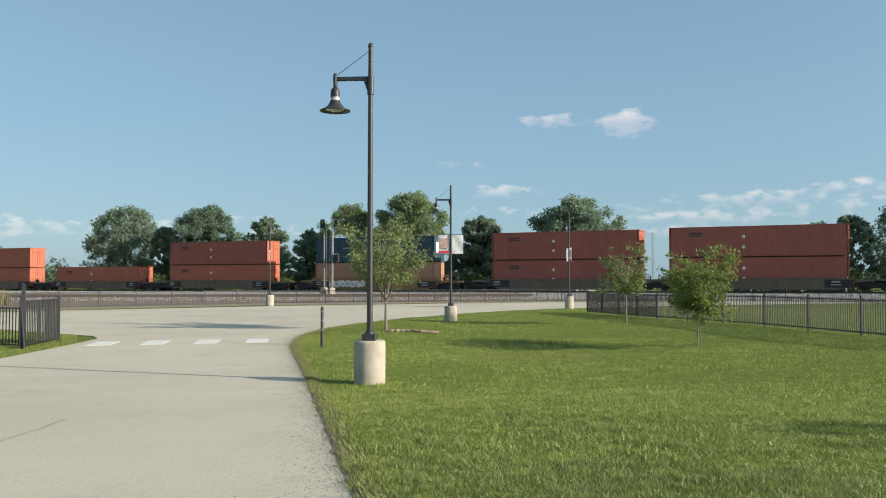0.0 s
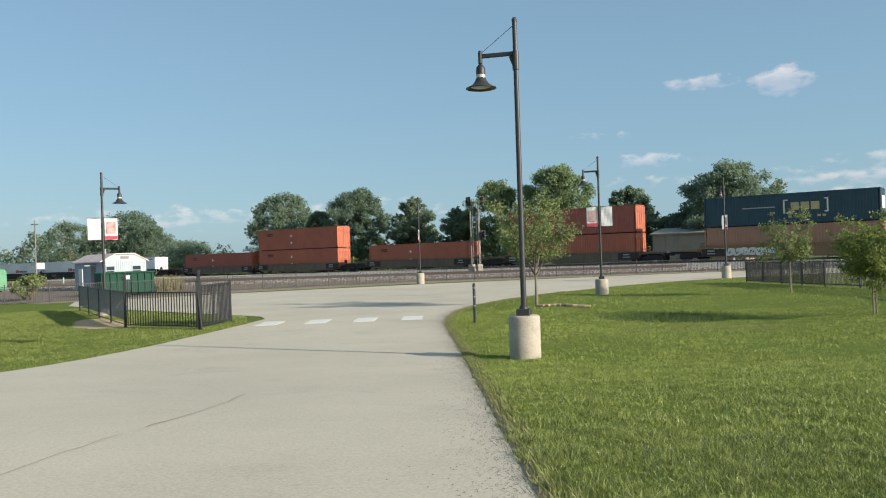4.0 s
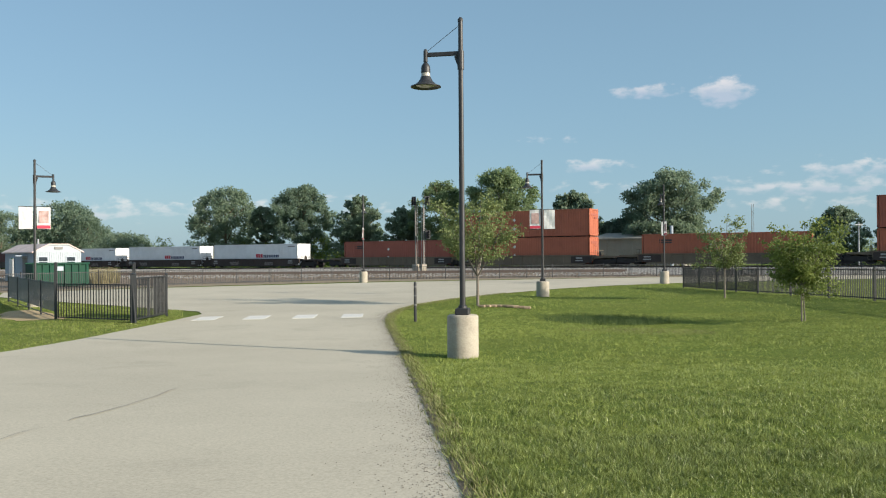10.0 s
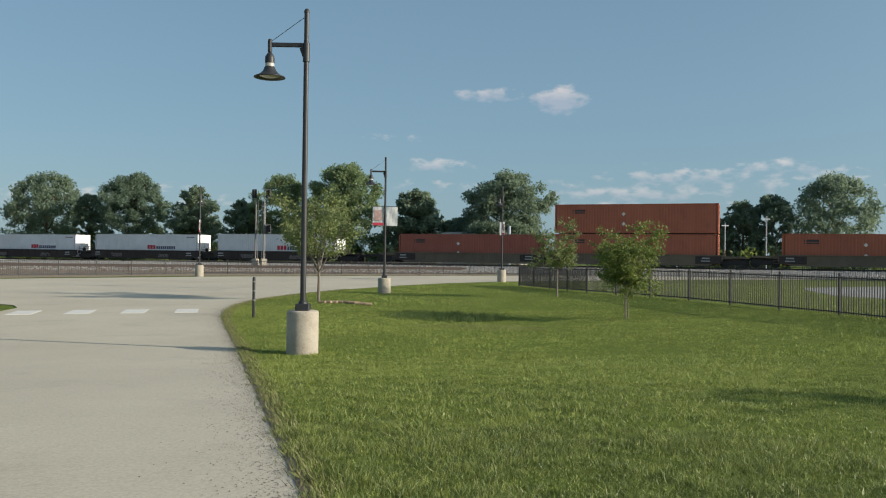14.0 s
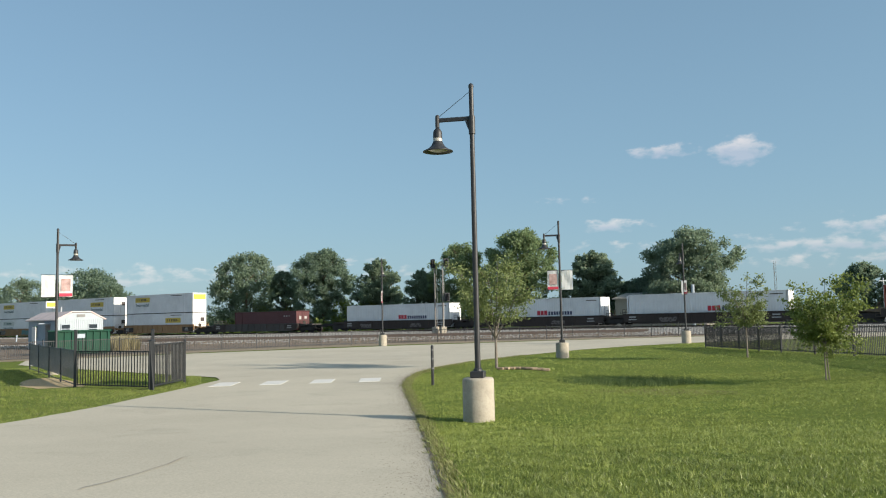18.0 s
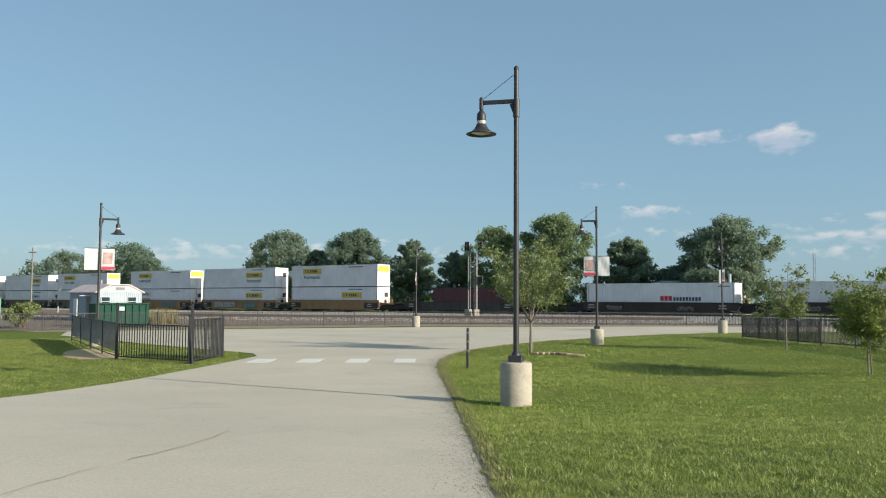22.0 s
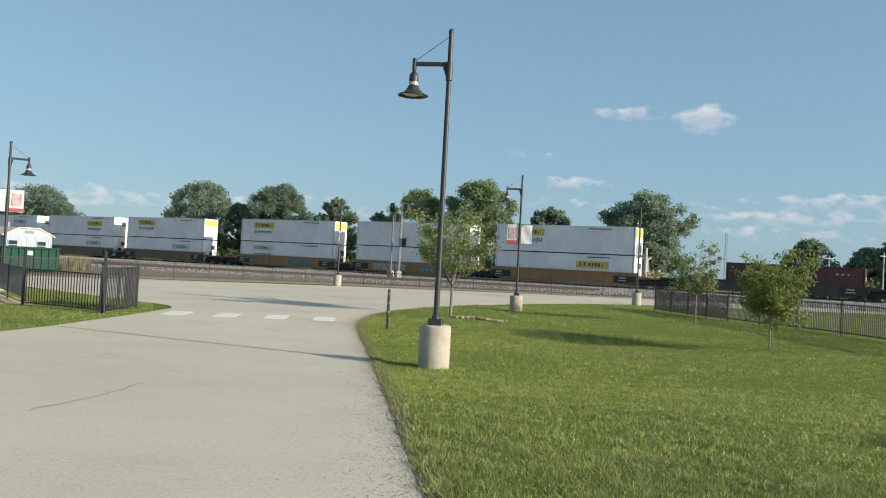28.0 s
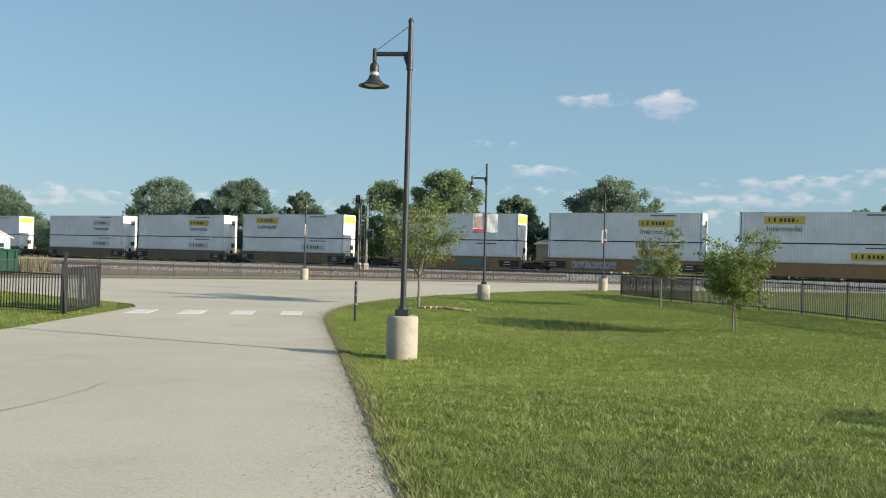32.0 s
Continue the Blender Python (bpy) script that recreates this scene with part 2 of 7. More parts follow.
def leafy(name, dark, light, translucent=0.35, rough=0.55, scale=0.6, slow=0.5, tuft=0.0, spec=0.3):
    """Foliage: each leaf clump its own shade."""
    m = bpy.data.materials.new(name)
    m.use_nodes = True
    n, l = m.node_tree.nodes, m.node_tree.links
    b = n["Principled BSDF"]
    b.inputs["Roughness"].default_value = rough
    b.inputs["Specular IOR Level"].default_value = spec
    geo = n.new("ShaderNodeNewGeometry")
    tc = n.new("ShaderNodeTexCoord")
    t = n.new("ShaderNodeTexNoise")
    t.inputs["Scale"].default_value = scale
    l.new(tc.outputs["Object"], t.inputs["Vector"])
    add = n.new("ShaderNodeMath")
    add.operation = "MULTIPLY_ADD"
    add.inputs[1].default_value, add.inputs[2].default_value = 0.55, 0.0
    l.new(geo.outputs["Random Per Island"], add.inputs[0])
    add2 = n.new("ShaderNodeMath")
    add2.operation = "MULTIPLY_ADD"
    add2.inputs[1].default_value = slow
    l.new(t.outputs[0], add2.inputs[0])
    l.new(add.outputs[0], add2.inputs[2])
    amount = add2.outputs[0]
    if tuft:
        t2 = n.new("ShaderNodeTexNoise")
        t2.inputs["Scale"].default_value, t2.inputs["Detail"].default_value = 5.0, 2.0
        l.new(tc.outputs["Object"], t2.inputs["Vector"])
        add3 = n.new("ShaderNodeMath")
        add3.operation = "MULTIPLY_ADD"
        add3.inputs[1].default_value = tuft * 2
        l.new(t2.outputs[0], add3.inputs[0])
        sub0 = n.new("ShaderNodeMath")
        sub0.operation = "SUBTRACT"
        sub0.inputs[1].default_value = tuft
        l.new(amount, sub0.inputs[0])
        l.new(sub0.outputs[0], add3.inputs[2])
        amount = add3.outputs[0]
    mx = n.new("ShaderNodeMix")
    mx.data_type = "RGBA"
    mx.inputs[6].default_value, mx.inputs[7].default_value = (*dark, 1), (*light, 1)
    l.new(amount, mx.inputs[0])
    l.new(mx.outputs[2], b.inputs["Base Color"])
    tr = n.new("ShaderNodeBsdfTranslucent")
    l.new(mx.outputs[2], tr.inputs["Color"])
    ms = n.new("ShaderNodeMixShader")
    ms.inputs[0].default_value = translucent
    l.new(b.outputs[0], ms.inputs[1])
    l.new(tr.outputs[0], ms.inputs[2])
    l.new(ms.outputs[0], n["Material Output"].inputs["Surface"])
    return m


def glass_mat(name, base=(0.03, 0.04, 0.05)):
    m = material(name, base, rough=0.08, vary=0.1, grain=0.0, bump=0.0)
    return m


GRASS_GROUND = material("grass_ground", (0.108, 0.148, 0.031), 0.95, vary=0.5, tint=(0.18, 0.18, 0.05), grain=0.35, big=0.35, small=11.0, bump=1.0, bump_scale=18.0, spec=0.05)
GRASS = leafy("grass_blades", (0.032, 0.056, 0.011), (0.24, 0.288, 0.07), 0.26, rough=0.45, spec=0.42, scale=0.35, slow=0.75, tuft=0.7)
# lighter, yellower blades: the colour stands in for a sunlit slope farther out
GRASS_MID = leafy("grass_blades_mid", (0.083, 0.125, 0.021), (0.315, 0.368, 0.092), 0.26, scale=0.3, slow=0.8, tuft=0.6)
# lighter copy of the blades, standing in for sunlit tips and glints
GRASS_LIT = leafy("grass_blades_lit", (0.13, 0.18, 0.05), (0.37, 0.425, 0.14), 0.26, rough=0.42, spec=0.52, scale=0.35, slow=0.75, tuft=0.7)
DRY_GRASS = leafy("dry_grass", (0.11, 0.115, 0.045), (0.29, 0.28, 0.13), 0.3)
CONCRETE_ROAD = material("concrete_road", (0.465, 0.427, 0.345), 0.9, vary=0.5, tint=(0.38, 0.347, 0.278), grain=0.13, big=0.22, small=34.0, bump=0.06, stain=0.22, spec=0.25)
ASPHALT = material("asphalt", (0.05, 0.053, 0.057), 0.95, vary=0.5, tint=(0.075, 0.077, 0.08), grain=0.3, big=0.6, small=90.0, bump=0.5, stain=0.3, spec=0.2)
GRAVEL = material("gravel_lot", (0.27, 0.272, 0.275), 0.95, vary=0.4, tint=(0.2, 0.2, 0.2), grain=0.3, big=0.25, small=12.0, bump=0.6, spec=0.2)
BALLAST = material("ballast", (0.29, 0.28, 0.265), 0.95, vary=0.25, tint=(0.18, 0.16, 0.14), grain=0.5, big=0.5, small=3.2, bump=1.0, spec=0.2)
RUST_BED = material("rusty_ballast", (0.17, 0.135, 0.105), 0.95, vary=0.45, tint=(0.26, 0.235, 0.2), grain=0.5, big=0.5, small=3.2, bump=1.0, spec=0.2)
RUST_RAIL = material("rusty_rail", (0.12, 0.09, 0.075), 0.7, metal=0.3, grain=0.2, big=1.0)
TIE = material("tie_wood", (0.08, 0.06, 0.045), 0.9, random_tint=0.3, big=3.0)
DIRT = material("bare_dirt", (0.235, 0.185, 0.13), 0.95, vary=0.4, tint=(0.2, 0.18, 0.07), grain=0.3, big=1.2, small=18.0, bump=0.8)
PAINT_WHITE = material("road_paint", (0.6, 0.59, 0.56), 0.8, vary=0.2, tint=(0.5, 0.48, 0.44), grain=0.15, big=6.0, small=60.0, bump=0.2)
PLANTER = material("cast_concrete", (0.38, 0.345, 0.285), 0.9, vary=0.4, tint=(0.26, 0.23, 0.18), grain=0.2, big=3.0, small=45.0, bump=0.35, stain=0.4)
BLACK_METAL = material("black_paint", (0.018, 0.019, 0.022), 0.5, vary=0.3, tint=(0.04, 0.042, 0.046), grain=0.1, big=4.0, small=80.0, bump=0.05)
FENCE_BLACK = material("fence_black", (0.016, 0.018, 0.021), 0.5, spec=0.5, vary=0.3, tint=(0.04, 0.043, 0.047), grain=0.1, big=4.0, bump=0.0)
MESH_DARK = material("mesh_screen", (0.22, 0.217, 0.212), 0.8, vary=0.3, grain=0.25, big=1.5, small=60.0, bump=0.2)
LENS = material("lamp_lens", (0.45, 0.43, 0.38), 0.3, grain=0.05, bump=0.0)
BANNER_WHITE = material("banner_white", (0.78, 0.78, 0.78), 0.8, grain=0.05, big=3.0, bump=0.1, translucent=0.25)
BANNER_RED = material("banner_red", (0.55, 0.05, 0.09), 0.8, grain=0.1, bump=0.1)
BANNER_PINK = material("banner_photo", (0.55, 0.38, 0.36), 0.8, vary=0.5, tint=(0.25, 0.16, 0.15), big=5.0, grain=0.1, bump=0.1)
BARK = material("bark", (0.16, 0.12, 0.085), 0.95, vary=0.4, grain=0.3, big=3.0, small=30.0, bump=0.8)
BARK_YOUNG = material("young_bark", (0.19, 0.165, 0.14), 0.95, vary=0.4, grain=0.3, big=3.0, small=30.0, bump=0.6)
# far tree leaf colours are lightened and blued to stand for distance haze
LEAF_FAR_HAZED = leafy("leaves_far_hazed", (0.15, 0.205, 0.15), (0.26, 0.335, 0.22), 0.6)
LEAF_DARK_HAZED = leafy("leaves_dark_hazed", (0.135, 0.19, 0.145), (0.235, 0.315, 0.21), 0.6)
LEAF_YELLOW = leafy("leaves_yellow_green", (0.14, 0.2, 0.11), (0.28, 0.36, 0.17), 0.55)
LEAF_BUSH = leafy("leaves_bush", (0.1, 0.15, 0.035), (0.24, 0.29, 0.075), 0.45)
LEAF_YOUNG = leafy("leaves_young", (0.085, 0.125, 0.03), (0.28, 0.335, 0.095), 0.45)
LEAF_LAWN = leafy("leaves_lawn", (0.06, 0.095, 0.04), (0.17, 0.22, 0.09), 0.35)
LEAF_RED = leafy("leaves_reddish", (0.11, 0.145, 0.05), (0.28, 0.33, 0.13), 0.42)


# ---- mesh tools ----
class Geo:
    """Collects vertices and faces of one mesh."""

    def __init__(self):
        self.v, self.f = [], []

    def add(self, verts, faces):
        k = len(self.v)
        self.v += [tuple(p) for p in verts]
        self.f += [tuple(i + k for i in q) for q in faces]
        return self

    def box(self, c, s, bevel=0.0, rz=0.0, m=None):
        x, y, z = (a / 2 for a in s)
        if bevel <= 0:
            vs = [(i * x, j * y, k * z) for i in (-1, 1) for j in (-1, 1) for k in (-1, 1)]
            fs = [(0, 1, 3, 2), (4, 6, 7, 5), (0, 4, 5, 1), (2, 3, 7, 6), (0, 2, 6, 4), (1, 5, 7, 3)]
        else:
            b = min(bevel, x * 0.9, y * 0.9, z * 0.9)
            vs, fs = [], []
            for i in (-1, 1):
                for j in (-1, 1):
                    for k in (-1, 1):
                        vs += [(i * x, j * (y - b), k * (z - b)), (i * (x - b), j * y, k * (z - b)), (i * (x - b), j * (y - b), k * z)]

            def at(i, j, k, a):
                return ((i > 0) * 4 + (j > 0) * 2 + (k > 0)) * 3 + a
            for i in (-1, 1):
                q = [at(i, -1, -1, 0), at(i, 1, -1, 0), at(i, 1, 1, 0), at(i, -1, 1, 0)]
                fs.append(tuple(q if i > 0 else q[::-1]))
                q = [at(-1, i, -1, 1), at(-1, i, 1, 1), at(1, i, 1, 1), at(1, i, -1, 1)]
                fs.append(tuple(q if i > 0 else q[::-1]))
                q = [at(-1, -1, i, 2), at(1, -1, i, 2), at(1, 1, i, 2), at(-1, 1, i, 2)]
                fs.append(tuple(q if i > 0 else q[::-1]))
                for j in (-1, 1):
                    fs.append((at(i, j, -1, 0), at(i, j, -1, 1), at(i, j, 1, 1), at(i, j, 1, 0)))
                    fs.append((at(i, -1, j, 0), at(i, 1, j, 0), at(i, 1, j, 2), at(i, -1, j, 2)))
                    fs.append((at(-1, i, j, 1), at(1, i, j, 1), at(1, i, j, 2), at(-1, i, j, 2)))
                    for k in (-1, 1):
                        fs.append((at(i, j, k, 0), at(i, j, k, 1), at(i, j, k, 2)))
        if rz:
            ca, sb = math.cos(rz), math.sin(rz)
            vs = [(p[0] * ca - p[1] * sb, p[0] * sb + p[1] * ca, p[2]) for p in vs]
        vs = [(p[0] + c[0], p[1] + c[1], p[2] + c[2]) for p in vs]
        if m is not None:
            vs = [tuple(m @ Vector(p)) for p in vs]
        return self.add(vs, fs)

    def tube(self, p0, p1, r0, r1=None, seg=8, caps=True):
        r1 = r0 if r1 is None else r1
        p0, p1 = Vector(p0), Vector(p1)
        d = (p1 - p0).normalized()
        a = d.orthogonal().normalized()
        b = d.cross(a)
        vs = []
        for p, r in ((p0, r0), (p1, r1)):
            for i in range(seg):
                t = 2 * math.pi * i / seg
                vs.append(p + (a * math.cos(t) + b * math.sin(t)) * r)
        fs = [(i, (i + 1) % seg, seg + (i + 1) % seg, seg + i) for i in range(seg)]
        if caps:
            fs += [tuple(range(seg))[::-1], tuple(range(seg, 2 * seg))]
        return self.add(vs, fs)

    def lathe(self, profile, seg=20, c=(0, 0, 0), cap_bottom=False, cap_top=False):
        vs = [(c[0] + r * math.cos(2 * math.pi * i / seg), c[1] + r * math.sin(2 * math.pi * i / seg), c[2] + z) for r, z in profile for i in range(seg)]
        fs = [(k * seg + i, k * seg + (i + 1) % seg, (k + 1) * seg + (i + 1) % seg, (k + 1) * seg + i) for k in range(len(profile) - 1) for i in range(seg)]
        if cap_bottom:
            fs.append(tuple(range(seg))[::-1])
        if cap_top:
            fs.append(tuple(range((len(profile) - 1) * seg, len(profile) * seg)))
        return self.add(vs, fs)

    def mesh(self, name, mat, smooth=False):
        me = bpy.data.meshes.new(name)
        me.from_pydata(self.v, [], self.f)
        me.materials.append(mat)
        if smooth:
            me.polygons.foreach_set("use_smooth", [True] * len(me.polygons))
        me.update()
        return me


def fast_mesh(name, verts, tris, mat):
    """A large mesh from arrays of vertices and triangles or quads."""
    verts, tris = np.asarray(verts, dtype=np.float32), np.asarray(tris, dtype=np.int32)
    me = bpy.data.meshes.new(name)
    k = tris.shape[1]
    me.vertices.add(len(verts))
    me.vertices.foreach_set("co", verts.ravel())
    me.loops.add(tris.size)
    me.loops.foreach_set("vertex_index", tris.ravel())
    me.polygons.add(len(tris))
    me.polygons.foreach_set("loop_start", np.arange(0, tris.size, k, dtype=np.int32))
    me.materials.append(mat)
    me.update(calc_edges=True)
    return me


def thing(name, m=None, label="", category="", group="", kind=""):
    ob = new(name)
    ob.empty_display_size = 0.2
    if m is not None:
        ob.matrix_basis = m
    return tagged(ob, label, category, group, kind)


def part(name, geo, mat, parent, label="", smooth=False, at=None):
    ob = new(name, geo if isinstance(geo, bpy.types.Mesh) else geo.mesh(name, mat, smooth))
    ob.parent = parent
    if at is not None:
        ob.matrix_basis = at
    if label:
        ob["label"] = label
    return ob


def setting(name, geo, mat, label, category, smooth=False, kind="structure"):
    ob = new(name, geo if isinstance(geo, bpy.types.Mesh) else geo.mesh(name, mat, smooth))
    return tagged(ob, label, category, "", kind)


# ---- the lie of the land ----
def smooth01(t):
    t = min(1.0, max(0.0, t))
    return t * t * (3 - 2 * t)


def ground_z(x, y):
    a = smooth01((y - 3.5) / 14)
    right = smooth01((x - 3) / 11) * (1 - smooth01((y - 25) / 30))
    z = -0.42 * a * (1 - 0.65 * right)
    z -= 0.22 * math.exp(-((x - 5.5) / 6.0) ** 2 - ((y - 26.0) / 5.0) ** 2)
    k = smooth01((x - 19) / 9)
    return z * (1 - k) - 0.4 * k


# the main line: s along it (the train goes towards +s), p across it from the camera's foot
U = Vector((0.9026, -0.4305, 0))
N = Vector((0.4305, 0.9026, 0))
MAIN_P = 85.05


def rail_z(s):
    return 0.42 + 0.0045 * max(-160.0, min(110.0, s))


def on_line(s, p, z=0.0):
    q = N * p + U * s
    return Vector((q.x, q.y, z))


LINE_TURN = math.degrees(math.atan2(U.y, U.x))

# ---- ground, road, lots, tracks ----
def spaced(lo, hi, near, far, grow=1.16):
    """Coordinates that are dense in the middle and wide far out."""
    out, x, step = [0.0], 0.0, near
    while x < hi:
        if x > 60:
            step = min(step * grow, far)
        x += step
        out.append(min(x, hi))
    low, x, step = [], 0.0, near
    while x > lo:
        if x < -60:
            step = min(step * grow, far)
        x -= step
        low.append(max(x, lo))
    return low[::-1] + out


def build_ground():
    xs, ys = spaced(-3000, 3000, 1.5, 400), spaced(-3000, 4000, 1.5, 400)
    vs = [(x, y, ground_z(x, y)) for y in ys for x in xs]
    w = len(xs)
    fs = [(j * w + i, j * w + i + 1, (j + 1) * w + i + 1, (j + 1) * w + i) for j in range(len(ys) - 1) for i in range(w - 1)]
    ob = setting("ground", fast_mesh("ground", vs, fs, GRASS_GROUND), None, "mown green lawn with dry patches", "ground")
    ob.data.polygons.foreach_set("use_smooth", [True] * len(ob.data.polygons))


def inside(poly, x, y):
    hit = False
    for i in range(len(poly)):
        (x0, y0), (x1, y1) = poly[i - 1], poly[i]
        if (y0 > y) != (y1 > y) and x < (x1 - x0) * (y - y0) / (y1 - y0) + x0:
            hit = not hit
    return hit


def rough_edge(poly, step, amount, seed):
    """The outline with points every step metres, a little uneven."""
    rnd = random.Random(seed)
    out = []
    for i in range(len(poly)):
        a, b = Vector(poly[i]), Vector(poly[(i + 1) % len(poly)])
        d = (b - a)
        k = max(1, int(d.length / step))
        side = Vector((-d.y, d.x)).normalized()
        for j in range(k):
            q = a + d * (j / k) + side * (rnd.uniform(-amount, amount) if j else 0)
            out.append((q.x, q.y))
    return out


def sheet(poly, mat, name, lift, cell=2.0):
    """A flat surface that follows the ground inside an outline."""
    from mathutils.geometry import delaunay_2d_cdt
    pts = [Vector(p) for p in poly]
    n = len(pts)
    x0, x1 = min(p[0] for p in poly), max(p[0] for p in poly)
    y0, y1 = min(p[1] for p in poly), max(p[1] for p in poly)
    for i in range(int((x1 - x0) / cell) + 1):
        for j in range(int((y1 - y0) / cell) + 1):
            x, y = x0 + (i + 0.5) * cell, y0 + (j + 0.5) * cell
            if inside(poly, x, y):
                pts.append(Vector((x, y)))
    vs, _, fs, _, _, _ = delaunay_2d_cdt(pts, [], [list(range(n))], 1, 1e-4)
    me = bpy.data.meshes.new(name)
    me.from_pydata([(v.x, v.y, ground_z(v.x, v.y) + lift) for v in vs], [], [tuple(f) for f in fs])
    me.materials.append(mat)
    me.polygons.foreach_set("use_smooth", [True] * len(me.polygons))
    me.update()
    return me


ROAD = [(6.0, -25.0), (2.6, -9.0), (0.62, 0.0), (-0.42, 5.2), (-1.3, 9.6), (-2.18, 14.0), (-2.79, 16.9), (-3.74, 21.0), (-4.52, 24.6), (-4.87, 27.2), (-5.0, 29.8),
        (-4.75, 33.0), (-3.75, 37.0), (-1.6, 42.5), (1.3, 48.0), (4.6, 52.4), (9.0, 56.5), (15.0, 60.0), (30.0, 66.0), (60.0, 72.0), (38.0, 75.0), (25.0, 73.5), (10.5, 70.9), (0.0, 66.6), (-11.7, 60.8),
        (-24.0, 51.8), (-31.0, 45.0), (-28.0, 40.0), (-20.0, 34.2), (-14.2, 30.2), (-12.3, 28.9), (-11.6, 27.6), (-11.3, 24.0), (-11.1, 19.0), (-11.4, 13.0), (-12.5, 5.0), (-15.0, -8.0), (-18.0, -25.0)]
GRAVEL_LOT = [(22.0, 38.0), (24.0, 31.0), (27.5, 27.0), (30.5, 18.0), (32.4, 9.0), (34.5, -4.0), (40.0, -40.0), (120.0, -60.0), (130.0, 0.0), (96.0, 19.0), (70.0, 35.0), (52.0, 46.0), (36.0, 54.0), (27.0, 50.0)]
PARKING = [(10.4, 5.4), (12.35, 0.8), (13.5, -3.2), (16.0, -14.0), (7.5, -22.0), (4.6, -8.0), (5.8, -2.0), (7.0, 1.0), (8.6, 3.4), (9.6, 4.9)]


def build_sheets():
    setting("road", sheet(rough_edge(ROAD, 0.35, 0.018, 1), CONCRETE_ROAD, "road", 0.02, 2.0), None, "pale worn concrete driveway and street", "road")
    setting("gravel_lot", sheet(rough_edge(GRAVEL_LOT, 2.0, 0.25, 2), GRAVEL, "gravel_lot", 0.02, 4.0), None, "pale grey gravel storage lot", "gravel lot")
    setting("parking_lot", sheet(rough_edge(PARKING, 0.4, 0.05, 3), ASPHALT, "parking_lot", 0.02, 1.2), None, "dark asphalt parking lot", "parking lot")


def build_tracks():
    # ballast bed of the main line
    prof = [(77.5, -0.75), (80.6, -0.22), (89.5, -0.22), (92.5, -0.8)]
    ss = [-400 + 10 * i for i in range(81)]
    g = Geo()
    vs = []
    for s in ss:
        for p, z in prof:
            vs.append(on_line(s, p, max(rail_z(s) + z, -0.44)))
    k = len(prof)
    g.add(vs, [(j * k + i, j * k + i + 1, (j + 1) * k + i + 1, (j + 1) * k + i) for j in range(len(ss) - 1) for i in range(k - 1)])
    setting("ballast", g, BALLAST, "grey crushed stone ballast of the railway", "ballast")
    for side in (-0.72, 0.72):
        g = Geo()
        vs = []
        for s in ss:
            for dp, dz in ((-0.035, 0), (0.035, 0), (0.035, -0.17), (-0.035, -0.17)):
                vs.append(on_line(s, MAIN_P + side + dp, rail_z(s) + dz))
        g.add(vs, [(j * 4 + i, j * 4 + (i + 1) % 4, (j + 1) * 4 + (i + 1) % 4, (j + 1) * 4 + i) for j in range(len(ss) - 1) for i in range(4)])
        setting("rail", g, RUST_RAIL, "rusty steel rail with a worn top", "rail")
    # the crossing line along the fence
    a, b = Vector((-120.0, 72.5, 0)), Vector((9.0, 84.0, 0))
    d = (b - a)
    side = Vector((-d.y, d.x, 0)).normalized()
    n = 40
    g = Geo()
    vs = []
    for i in range(n + 1):
        q = a + d * (i / n)
        for off, z in ((-3.4, -0.39), (-2.0, -0.28), (2.0, -0.26), (6.0, -0.36)):
            p = q + side * off
            vs.append((p.x, p.y, z))
    g.add(vs, [(j * 4 + i, (j + 1) * 4 + i, (j + 1) * 4 + i + 1, j * 4 + i + 1) for j in range(n) for i in range(3)])
    setting("ballast_crossing_line", g, BALLAST, "grey ballast of the crossing line", "ballast")
    for off in (-0.72, 0.72):
        p, q = a + side * off, b + side * off
        g = Geo()
        ang = math.atan2(d.y, d.x)
        mid = (p + q) / 2
        g.box((mid.x, mid.y, -0.12), (d.length, 0.07, 0.34), 0, ang)
        setting("rail", g, RUST_RAIL, "rusty brown rail of the crossing line", "rail")


def build_yard():
    """Stony ground between the railway fence and the main line."""
    near = [(-140.0, 30.0), (-45.0, 36.0), (-33.2, 46.2), (-26.9, 57.4), (-14.6, 67.5), (6.0, 74.4), (20.0, 76.3)]
    far = [on_line(s, 79.0) for s in (-9.0, -40.0, -90.0, -150.0, -230.0)]
    poly = near + [(q.x, q.y) for q in far]
    setting("railway_yard", sheet(rough_edge(poly, 3.0, 0.3, 12), RUST_BED, "railway_yard", 0.016, 5.0), None, "brown stony ground of the railway", "ground")


build_ground()
build_sheets()
build_yard()
build_tracks()

# crosswalk bars
for k in range(4):
    t = k / 3
    x, y = -10.75 + 4.5 * t, 24.7 + 1.3 * t
    g = Geo()
    w, l = Vector((0.66, 0.2)), Vector((-0.28, 1.55))
    c = [Vector((x, y)), Vector((x, y)) + w, Vector((x, y)) + w + l, Vector((x, y)) + l]
    top = [(p.x, p.y, ground_z(p.x, p.y) + 0.028) for p in c]
    g.add(top + [(p[0], p[1], p[2] - 0.01) for p in top], [(0, 1, 2, 3), (0, 4, 5, 1), (1, 5, 6, 2), (2, 6, 7, 3), (3, 7, 4, 0)])
    tagged(new("crosswalk_bar", g.mesh("crosswalk_bar", PAINT_WHITE)), "worn white painted crosswalk bar on the pavement", "road marking", "crosswalk bars")


